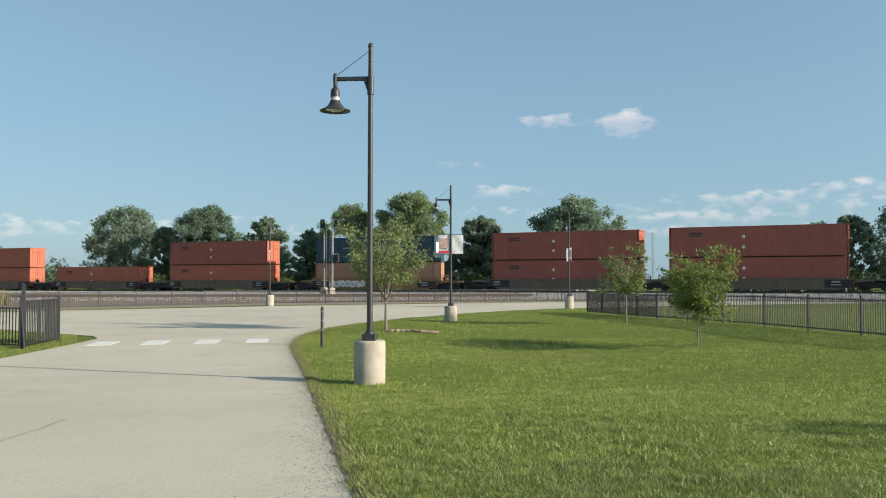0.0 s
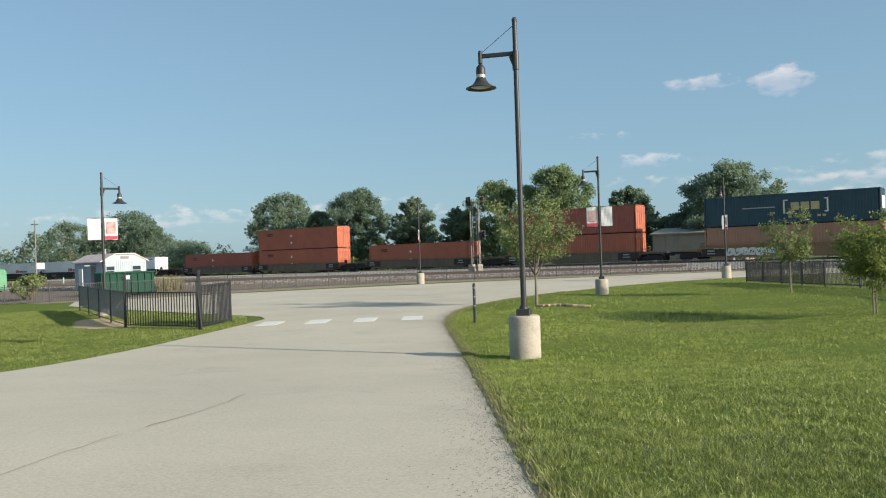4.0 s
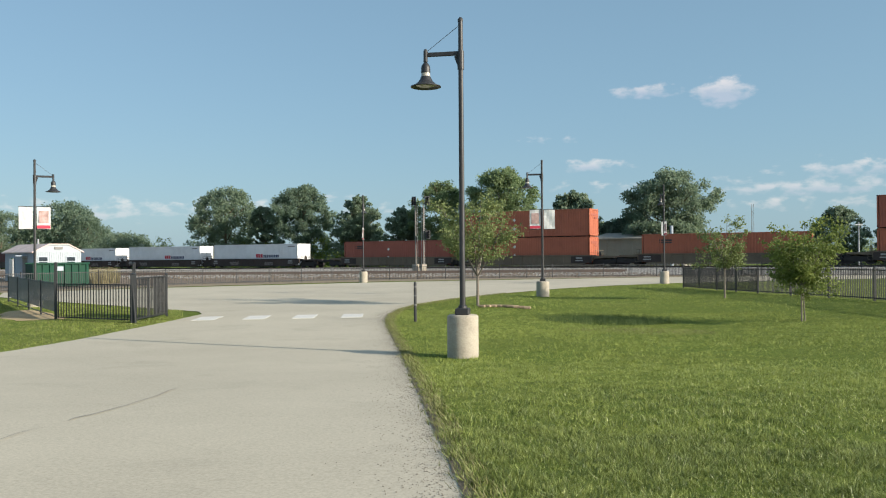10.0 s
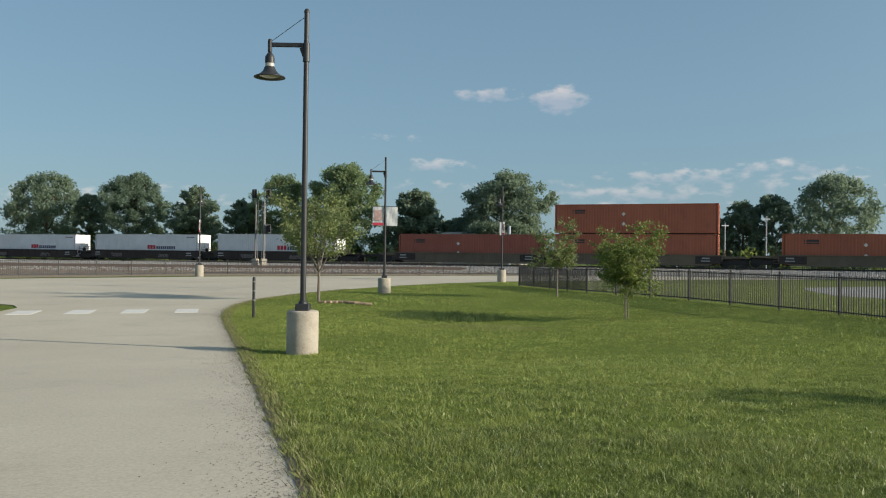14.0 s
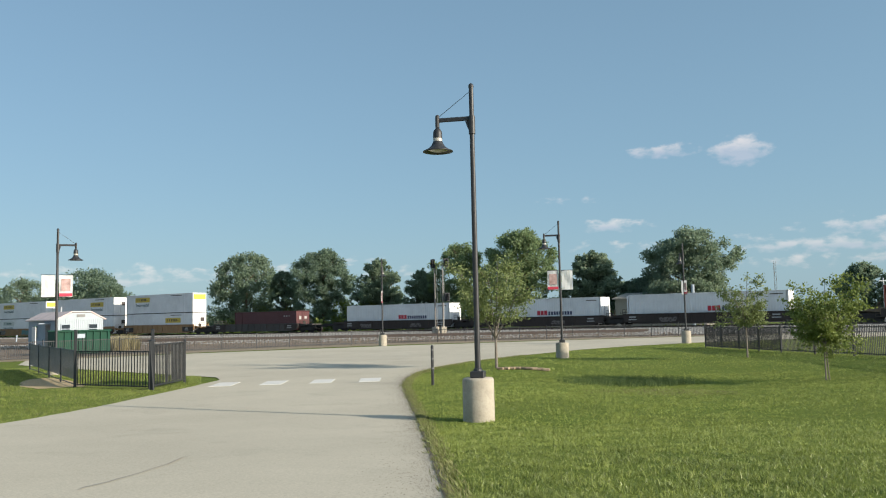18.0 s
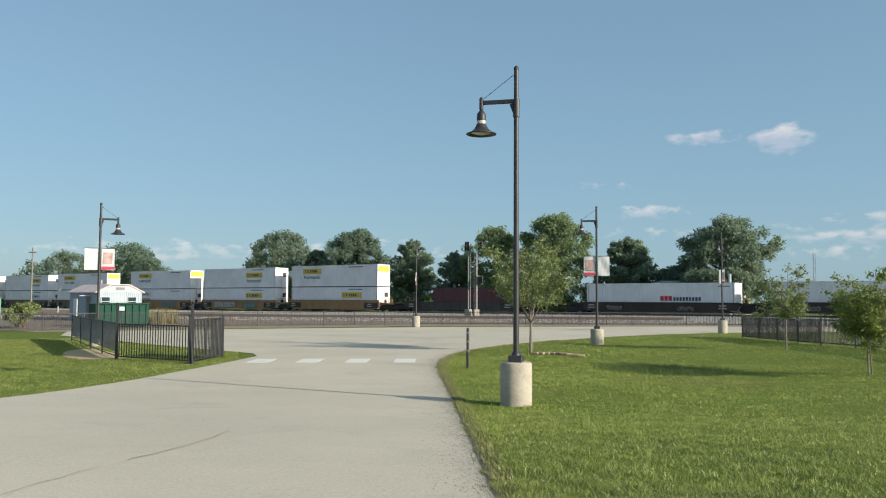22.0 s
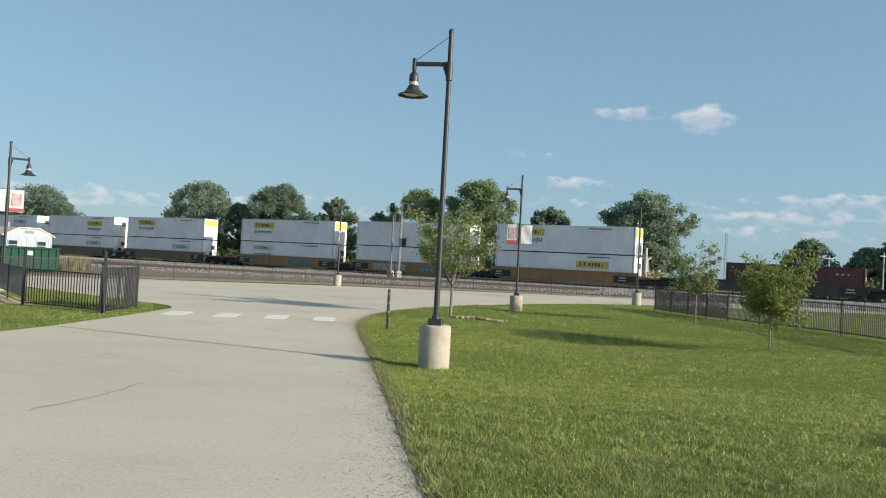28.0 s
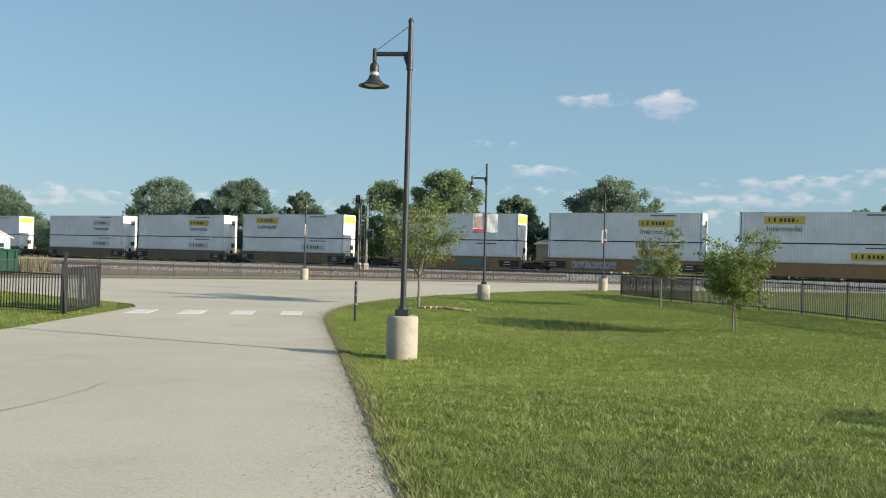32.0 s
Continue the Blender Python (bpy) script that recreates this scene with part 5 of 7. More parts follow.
far_tree(93.7, 70.5, 7.9, 1.5, 77, LEAF_DARK_HAZED, shape="cone")


def undergrowth():
    """Low bushes and far woods behind the railway, one mass of leaves."""
    rng = np.random.default_rng(5)
    cs, rs = [], []
    for s in np.arange(-170, 170, 2.2):
        for k in range(2):
            q = on_line(s + rng.uniform(-1, 1), 97 + rng.uniform(0, 5) + k * 2)
            r = rng.uniform(1.0, 1.9)
            cs.append((q.x, q.y, rng.uniform(0.3, 1.6)))
            rs.append(r)
    for az, top in ((20.3, 4.6), (19.4, 4.0), (18.7, 5.2), (17.9, 5.4), (15.2, 4.8), (14.3, 5.6), (13.5, 5.0), (12.6, 4.4), (25.2, 4.6), (-2.0, 4.5)):
        for k in range(7):
            a = radians(az + rng.uniform(-0.45, 0.45))
            d = (103 + rng.uniform(-1.5, 2.5)) / (N.y * math.cos(a) - N.x * math.sin(a))
            cs.append((-math.sin(a) * d, math.cos(a) * d, top * d / 125 * (0.25 + 0.6 * rng.random())))
            rs.append(rng.uniform(0.7, 1.2))
    v, q = leaf_cloud(rng, np.array(cs), np.array(rs), 30000, 0.22)
    tagged(new("bushes", fast_mesh("bushes", v, q, LEAF_BUSH)), "yellow-green bushes and weeds behind the railway", "bushes", "", "stuff")
    cs, rs = [], []
    for i in range(190):
        az = rng.uniform(22, 62)
        a, d = radians(az), rng.uniform(200, 240)
        top = 2.6 if az < 29.5 else 5.5 + 3.5 * abs(math.sin(az * 0.9))
        cs.append((-math.sin(a) * d, math.cos(a) * d, rng.uniform(0, top)))
        rs.append(rng.uniform(1.8, 3.4))
    for i in range(120):
        a = radians(rng.uniform(-110, -20))
        d = rng.uniform(215, 250)
        cs.append((-math.sin(a) * d, math.cos(a) * d, rng.uniform(0, 4)))
        rs.append(rng.uniform(2, 4))
    v, q = leaf_cloud(rng, np.array(cs), np.array(rs), 60000, 0.42)
    tagged(new("far_woods", fast_mesh("far_woods", v, q, LEAF_FAR_HAZED)), "distant belt of green trees", "woods", "", "stuff")


undergrowth()


def young_tree(x, y, height, half, crown_base, seed, mat, label, leaves=3200, size=0.06, stake=False, lean=0.0, sparse=0.75, stems=5, low=0.0, fill=0, girth=1.0, spread=0.52, bare=0.15, airy=0.0):
    """A planted tree close to the camera: trunk, forked limbs, twigs with leaves; low: how far the foliage hangs under the fork."""
    rng = np.random.default_rng(seed)
    th = thing("young_tree", pose(x, y, ground_z(x, y)), label, "tree", "planted lawn trees")
    g = Geo()
    r0 = (0.0105 * height + 0.008) * girth
    top = Vector((lean, 0, crown_base))
    g.tube((0, 0, -0.1), top * 0.5, r0 * 1.15, r0, 9)
    g.tube(top * 0.5, top, r0, r0 * 0.85, 9)
    tips = []
    rise = height - crown_base
    for i in range(stems):
        t = 6.283 * (i + rng.random() * 0.6) / stems
        out = half * (spread - 0.2 + 0.4 * rng.random()) if i else 0.1 * half
        up = 1.0 if i == 0 else 0.95 - 0.5 * rng.random() * min(1, out / half)
        mid = top + Vector((math.cos(t) * out * 0.5, math.sin(t) * out * 0.5, rise * up * (0.4 + 0.12 * rng.random())))
        end = top + Vector((math.cos(t) * out, math.sin(t) * out, rise * up * 0.95))
        g.tube(top, mid, r0 * 0.6, r0 * 0.4, 6)
        g.tube(mid, end, r0 * 0.4, r0 * 0.14, 5)
        for a, b in ((top, mid), (mid, end)):
            for k in range(6):
                lo = bare if a is top else 0.1
                p = a.lerp(b, lo + (1 - lo) * rng.random())
                t2 = t + rng.normal() * 0.9
                ln = half * (0.2 + 0.35 * rng.random())
                q = p + Vector((math.cos(t2) * ln, math.sin(t2) * ln, ln * (0.05 + 0.6 * rng.random())))
                g.tube(p, q, r0 * 0.2, r0 * 0.06, 4)
                tips.append(p.lerp(q, 0.55))
                tips.append(q)
        tips.append(end)
    for k in range(fill):
        # side sprays that fill the lower and middle crown
        h = -low + (rise * 0.62 + low) * rng.random()
        e = math.sqrt(max(0.05, 1 - ((h - rise * 0.2) / (rise * 0.75)) ** 2))
        t, d = rng.random() * 6.283, half * e * (0.35 + 0.6 * rng.random())
        q = top + Vector((math.cos(t) * d, math.sin(t) * d, h))
        p = top + Vector((math.cos(t) * d * 0.25, math.sin(t) * d * 0.25, max(0.0, h * 0.5)))
        g.tube(p, q, r0 * 0.2, r0 * 0.05, 4)
        tips += [q, p.lerp(q, 0.7)]
    part("trunk", g, BARK_YOUNG, th)
    if airy:
        # the upper crown keeps only some of its sprays
        tips = [p for p in tips if p.z < crown_base + rise * 0.42 or rng.random() > airy]
    cs = np.array([tuple(p) for p in tips])
    rs = np.array([half * (0.16 + 0.16 * rng.random()) * sparse for _ in tips])
    v, q = leaf_cloud(rng, cs, rs, leaves, size)
    part("crown", fast_mesh("crown", v, q, mat), None, th)
    if stake:
        s = Geo()
        s.tube((0.12, 0.05, -0.2), (0.05, 0.02, crown_base * 0.95), 0.02, 0.016, 6)
        part("stake", s, BARK_YOUNG, th)
    return th


young_tree(-2.27, 32.5, 4.5, 1.75, 1.15, 1, LEAF_RED, "young multi-stemmed lawn tree with thin yellow-green leaves", 8500, 0.052, stems=7, sparse=0.8, fill=12, low=-1.4, girth=1.0, spread=0.8, bare=0.7)
young_tree(7.98, 25.8, 3.05, 1.22, 0.95, 2, LEAF_YOUNG, "small staked lawn tree with bright green leaves", 10500, 0.042, True, sparse=0.68, stems=9, fill=34, low=0.2, girth=0.6, spread=0.66)
young_tree(8.05, 36.2, 3.5, 1.3, 1.15, 3, LEAF_RED, "small lawn tree with reddish green leaves by the fence", 4600, 0.048, sparse=0.7, fill=10, low=0.0, airy=0.3, girth=0.8)
young_tree(13.9, 6.6, 3.7, 1.15, 1.35, 4, LEAF_LAWN, "young leaning lawn tree with dark green leaves before the fence", 15500, 0.026, lean=-0.12, sparse=0.62, fill=30, low=0.25, girth=0.75, airy=0.5)
young_tree(14.9, 0.4, 4.1, 1.3, 1.45, 5, LEAF_LAWN, "young open-crowned lawn tree before the fence", 12500, 0.026, sparse=0.6, fill=60, low=0.1, girth=0.8, airy=0.5)

# ---- the open gate and its fence at the road's left side ----
GREEN_STEEL = material("dumpster_green", (0.004, 0.055, 0.034), 0.7, spec=0.25, vary=0.35, tint=(0.02, 0.05, 0.03), grain=0.12, big=1.5, small=20.0, bump=0.1, stain=0.3)
# both white sidings are darkened and blued: a skylit tone in the colour
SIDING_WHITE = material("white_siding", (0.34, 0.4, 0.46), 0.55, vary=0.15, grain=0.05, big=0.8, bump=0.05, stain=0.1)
SIDING_SKYLIT = material("skylit_siding", (0.38, 0.43, 0.47), 0.65, vary=0.15, grain=0.05, big=0.8, bump=0.05, stain=0.1, spec=0.3)
# white siding again, with the side wall's bluish shade put into its colour
SIDING_SHADED = material("shaded_white_siding", (0.3, 0.36, 0.43), 0.6, vary=0.15, grain=0.06, big=0.8, bump=0.05, stain=0.1)
ROOF_TAN = material("tan_metal_roof", (0.62, 0.5, 0.47), 0.6, vary=0.3, grain=0.08, big=1.2, stain=0.2)
GLASS_DARK = glass_mat("window_glass")
SHED_GREY = material("grey_steel_shed", (0.36, 0.4, 0.43), 0.5, vary=0.2, grain=0.06, big=0.8, stain=0.15)
DOOR_GREY = material("door_grey", (0.12, 0.125, 0.125), 0.6, vary=0.2, grain=0.08, big=0.8, bump=0.08, stain=0.2)
WORKSHOP_GREY = material("workshop_siding", (0.620, 0.600, 0.560), 0.7, vary=0.2, grain=0.06, big=0.6, stain=0.2)
PILE = material("asphalt_millings", (0.06, 0.058, 0.058), 0.97, vary=0.5, tint=(0.088, 0.08, 0.074), grain=0.35, big=0.8, small=16.0, bump=0.8, spec=0.15)
CHROME = material("galvanised", (0.5, 0.51, 0.52), 0.4, metal=0.6, grain=0.1)
RUSTY = material("rusty_bed", (0.24, 0.18, 0.135), 0.85, vary=0.5, tint=(0.16, 0.14, 0.12), grain=0.2, big=1.0, stain=0.4)
WOOD_POLE = material("pole_wood", (0.2, 0.19, 0.175), 0.9, vary=0.3, grain=0.2, big=2.0)
BRICK = material("brick_wall", (0.3, 0.12, 0.08), 0.9, vary=0.3, grain=0.2, big=1.0, small=6.0)
GREEN_BRIGHT = material("bright_green_paint", (0.13, 0.33, 0.19), 0.6, vary=0.2, grain=0.06, big=1.0, stain=0.15)
STONE = material("edging_stone", (0.33, 0.25, 0.17), 0.9, vary=0.4, grain=0.25, big=5.0, bump=0.6, random_tint=0.25)
WEED_GREY = leafy("dry_weeds", (0.1, 0.1, 0.07), (0.33, 0.31, 0.24), 0.2)
STRAW = leafy("straw_weeds", (0.16, 0.15, 0.08), (0.36, 0.31, 0.18), 0.3)
TAN_SIDING = material("tan_siding", (0.3, 0.275, 0.235), 0.65, vary=0.2, grain=0.08, big=0.8, stain=0.2)
WSTOP = material("wheel_stop_concrete", (0.21, 0.2, 0.185), 0.9, vary=0.3, grain=0.2, big=3.0, bump=0.4, stain=0.3)


def wall_prism(g, p, q, z0, z1, depth):
    """A slab from p to q (plan points) with a thickness to its back."""
    (x0, y0), (x1, y1) = p, q
    d = math.hypot(x1 - x0, y1 - y0)
    nx, ny = -(y1 - y0) / d * depth, (x1 - x0) / d * depth
    vs = [(x, y, z) for z in (z0, z1) for x, y in ((x0, y0), (x1, y1), (x1 + nx, y1 + ny), (x0 + nx, y0 + ny))]
    g.add(vs, [(3, 2, 1, 0), (4, 5, 6, 7), (0, 1, 5, 4), (1, 2, 6, 5), (2, 3, 7, 6), (3, 0, 4, 7)])


def gate_panel(th, p, q, height, bottom=0.1, picket=True, rail=0.03, spacing=0.125):
    (x0, y0), (x1, y1) = p, q
    d = math.hypot(x1 - x0, y1 - y0)
    z0, z1 = ground_z(x0, y0), ground_z(x1, y1)
    ang = math.atan2(y1 - y0, x1 - x0)
    for h in (bottom, height - 0.05):
        g = Geo()
        g.tube((x0, y0, z0 + h), (x1, y1, z1 + h), rail, seg=4)
        part("rail", g, FENCE_BLACK, th)
    if picket:
        n = int(d / spacing)
        for i in range(1, n):
            t = i / n
            x, y, z = x0 + (x1 - x0) * t, y0 + (y1 - y0) * t, z0 + (z1 - z0) * t
            g = Geo()
            g.box((0, 0, height / 2 + 0.02), (0.022, 0.022, height - 0.1), 0)
            part("picket", g, FENCE_BLACK, th, at=pose(x, y, z, 0, 0, math.degrees(ang)))


def square_post(th, x, y, height, w=0.09):
    g = Geo()
    g.box((0, 0, height / 2 - 0.1), (w, w, height + 0.2), 0.008)
    g.lathe([(w * 0.74, height), (w * 0.74, height + 0.015), (0, height + 0.04)], 4)
    part("post", g, FENCE_BLACK, th, at=pose(x, y, ground_z(x, y), 0, 0, 25))


GP, GE, GC = (-12.25, 23.95), (-12.5, 26.75), (-15.55, 25.2)
th = thing("metal_gate", None, "open black steel gate beside the driveway", "gate")
square_post(th, *GP, 1.5, 0.16)
square_post(th, *GE, 1.44, 0.08)
square_post(th, -13.25, 25.95, 1.82, 0.1)
gate_panel(th, GP, GE, 1.42, 0.12, True, 0.03, 0.12)
g = Geo()
for t0, t1 in ((0.42, 0.5), (0.62, 0.98)):
    a = Vector(GP).lerp(Vector(GE), t0)
    b = Vector(GP).lerp(Vector(GE), t1)
    wall_prism(g, (a.x - 0.03, a.y), (b.x - 0.03, b.y), ground_z(*GE) + 0.15, ground_z(*GE) + 1.36, 0.01)
part("screen_panel", g, MESH_DARK, th, "dark perforated screen panel")
g = Geo()
g.tube((GP[0] + 0.12, GP[1] - 0.1, ground_z(*GP) - 0.1), (GP[0] - 0.02, GP[1] - 0.06, ground_z(*GP) + 1.35), 0.03, seg=8)
part("latch_post", g, FENCE_BLACK, th, "scuffed latch post")
th = thing("gate_fence", None, "black picket fence panel beside the open gate", "fence")
gate_panel(th, GP, GC, 1.22, 0.1, True, 0.022, 0.125)
square_post(th, *GC, 1.85, 0.09)
th = thing("screened_fence", None, "black fence covered with dark windscreen mesh", "fence")
SCREEN = [GC, (-17.6, 27.6), (-19.7, 30.1), (-21.9, 32.7), (-24.1, 35.3)]
for a, b in zip(SCREEN, SCREEN[1:]):
    g = Geo()
    woven_screen(g, a, b, 0.26, 1.19, 0.03, 0.04)
    part("screen_mesh", g, MESH_DARK, th, "dark windscreen mesh")
    square_post(th, *b, 1.22, 0.06)
    gate_panel(th, a, b, 1.22, 0.1, False, 0.02)

STRAW_DIRT = material("straw_dirt", (0.4, 0.295, 0.17), 0.95, vary=0.4, tint=(0.3, 0.27, 0.13), grain=0.3, big=2.0, small=22.0, bump=0.8)
DIRT_PATCH = [(-16.55, 24.6), (-15.3, 25.4), (-17.4, 28.0), (-19.5, 29.9), (-19.9, 29.3), (-19.1, 27.5), (-18.0, 25.9)]
setting("dirt_patch", sheet(rough_edge(DIRT_PATCH, 0.4, 0.1, 8), STRAW_DIRT, "dirt_patch", 0.012, 0.8), None, "bare tan dirt and straw worn under the screened fence", "dirt patch")
setting("dirt_strip", sheet(rough_edge([(-34.5, 44.8), (-32.0, 43.6), (-25.6, 52.5), (-13.0, 62.6), (0.0, 68.0), (11.0, 72.2), (24.0, 75.0), (20.0, 76.6), (5.5, 74.6), (-14.8, 67.6), (-27.3, 57.4)], 1.0, 0.25, 9), DIRT, "dirt_strip", 0.014, 2.5), None, "dry dirt verge at the foot of the railway fence", "dirt verge")


# ---- left background ----
def small_building():
    C = Vector((-42.3, 65.5, 0))
    gd, sd = Vector((0.6, 0.8, 0)), Vector((-0.8, 0.6, 0))
    th = thing("small_building", pose(C.x, C.y, -0.42, 0, 0, math.degrees(math.atan2(gd.y, gd.x))), "small white metal-sided building with a faded pinkish roof", "building")
    L, W, E, P = 3.9, 7.0, 2.6, 3.15      # gable wall along +x, side wall along +y
    g = Geo()
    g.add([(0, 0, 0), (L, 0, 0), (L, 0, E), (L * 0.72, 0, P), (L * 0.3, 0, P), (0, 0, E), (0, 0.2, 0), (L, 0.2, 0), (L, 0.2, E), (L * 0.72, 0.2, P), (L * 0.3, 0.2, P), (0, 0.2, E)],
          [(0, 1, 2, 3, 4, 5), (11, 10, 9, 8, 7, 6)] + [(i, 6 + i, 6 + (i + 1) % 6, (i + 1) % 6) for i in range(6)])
    wall = part("gable_wall", g, SIDING_SKYLIT, th, "white ribbed gable wall dimmed to a bluish skylit tone")
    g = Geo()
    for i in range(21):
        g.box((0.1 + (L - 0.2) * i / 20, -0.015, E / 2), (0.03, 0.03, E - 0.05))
    part("siding_rib", g, SIDING_SKYLIT, wall)
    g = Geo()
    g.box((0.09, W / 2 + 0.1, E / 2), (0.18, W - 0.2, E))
    part("side_wall", g, SIDING_SHADED, th, "white side wall with blue-grey shade in its colour")
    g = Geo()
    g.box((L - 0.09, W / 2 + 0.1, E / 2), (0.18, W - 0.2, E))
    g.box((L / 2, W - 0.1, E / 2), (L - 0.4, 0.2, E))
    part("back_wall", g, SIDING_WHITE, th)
    g = Geo()
    for x0, z0, x1, z1 in ((-0.25, E - 0.12, L * 0.3, P + 0.04), (L * 0.3, P + 0.04, L * 0.72, P + 0.04), (L * 0.72, P + 0.04, L + 0.25, E - 0.1)):
        g.add([(x0, -0.06, z0), (x1, -0.06, z1), (x1, W + 0.2, z1), (x0, W + 0.2, z0), (x0, -0.06, z0 + 0.1), (x1, -0.06, z1 + 0.1), (x1, W + 0.2, z1 + 0.1), (x0, W + 0.2, z0 + 0.1)],
              [(3, 2, 1, 0), (4, 5, 6, 7), (0, 1, 5, 4), (1, 2, 6, 5), (2, 3, 7, 6), (3, 0, 4, 7)])
    part("roof", g, ROOF_TAN, th, "faded pinkish metal roof")
    for x in (0.65, 3.0):
        g = Geo()
        g.box((x, -0.03, 1.75), (0.85, 0.06, 0.85), 0.01)
        fr = part("window", g, SIDING_WHITE, th)
        g = Geo()
        g.box((x, -0.065, 1.95), (0.7, 0.02, 0.34))
        g.box((x, -0.065, 1.55), (0.7, 0.02, 0.34))
        part("pane", g, GLASS_DARK, fr)
    g = Geo()
    g.box((L * 0.5, -0.03, P - 0.25), (0.7, 0.05, 0.22))
    part("gable_vent", g, MESH_DARK, th)
    g = Geo()
    g.box((-0.03, 5.1, 1.55), (0.06, 1.0, 1.2), 0.01)
    fr = part("window", g, SIDING_SHADED, th)
    g = Geo()
    g.box((-0.065, 5.1, 1.55), (0.02, 0.85, 1.05))
    part("pane", g, GLASS_DARK, fr)
    g = Geo()
    g.box((-0.03, 2.2, 1.05), (0.06, 1.0, 2.1), 0.01)
    part("door", g, MESH_DARK, th, "dark entrance door")
    g = Geo()
    g.box((-0.5, 2.3, 2.25), (1.0, 1.4, 0.08))
    part("door_canopy", g, SIDING_SHADED, th)
    g = Geo()
    g.tube((L * 0.4, 3.5, P), (L * 0.4, 3.5, P + 0.6), 0.08, seg=8)
    part("roof_vent", g, CHROME, th)


small_building()


def dumpster():
    a, b = Vector((-33.8, 52.1, 0)), Vector((-31.25, 54.65, 0))
    d = b - a
    th = thing("dumpster", pose(a.x, a.y, -0.42, 0, 0, math.degrees(math.atan2(d.y, d.x))), "long dark green steel roll-off dumpster behind the fence", "dumpster")
    L, W, H = d.length, 2.2, 1.75
    g = Geo()
    g.box((L / 2, 0.03, H / 2), (L, 0.06, H - 0.2))
    g.box((L / 2, W, H / 2), (L, 0.06, H - 0.2))
    g.box((0.03, W / 2, H / 2), (0.06, W - 0.1, H - 0.2))
    g.box((L - 0.03, W / 2, H / 2), (0.06, W - 0.1, H - 0.2))
    g.box((L / 2, W / 2, 0.2), (L, W, 0.1))
    part("body", g, GREEN_STEEL, th)
    for i in range(8):
        g = Geo()
        g.box((0.15 + (L - 0.3) * i / 7, -0.04, H / 2), (0.09, 0.09, H - 0.25), 0.01)
        part("rib", g, GREEN_STEEL, th)
    g = Geo()
    g.box((L / 2, -0.03, H - 0.1), (L + 0.1, 0.14, 0.12), 0.02)
    g.box((L / 2, W, H - 0.1), (L + 0.1, 0.14, 0.12), 0.02)
    part("top_rim", g, GREEN_STEEL, th)
    g = Geo()
    g.box((L * 0.46, -0.1, 1.3), (0.5, 0.02, 0.3))
    part("notice", g, SIDING_WHITE, th, "small white notice plate")
    th = thing("litter_bin", pose(-32.25, 55.75, -0.42), "green litter bin with a white domed lid", "bin")
    g = Geo()
    g.lathe([(0.15, 0), (0.16, 1.25)], 16, cap_bottom=True, cap_top=True)
    part("body", g, GREEN_STEEL, th)
    g = Geo()
    g.lathe([(0.2, 1.25), (0.2, 1.3), (0.17, 1.42), (0.1, 1.5), (0, 1.52)], 16)
    part("lid", g, SIDING_WHITE, th, "white domed lid")
    th = thing("notice_board", pose(-34.9, 51.4, -0.42, 0, 0, -35), "pale notice board on two posts", "sign")
    g = Geo()
    g.box((0, 0, 1.35), (0.62, 0.05, 1.3), 0.01)
    part("panel", g, BANNER_WHITE, th)
    for x in (-0.25, 0.25):
        g = Geo()
        g.tube((x, 0.04, 0), (x, 0.04, 1.9), 0.03, seg=6)
        part("post", g, WOOD_POLE, th)


dumpster()


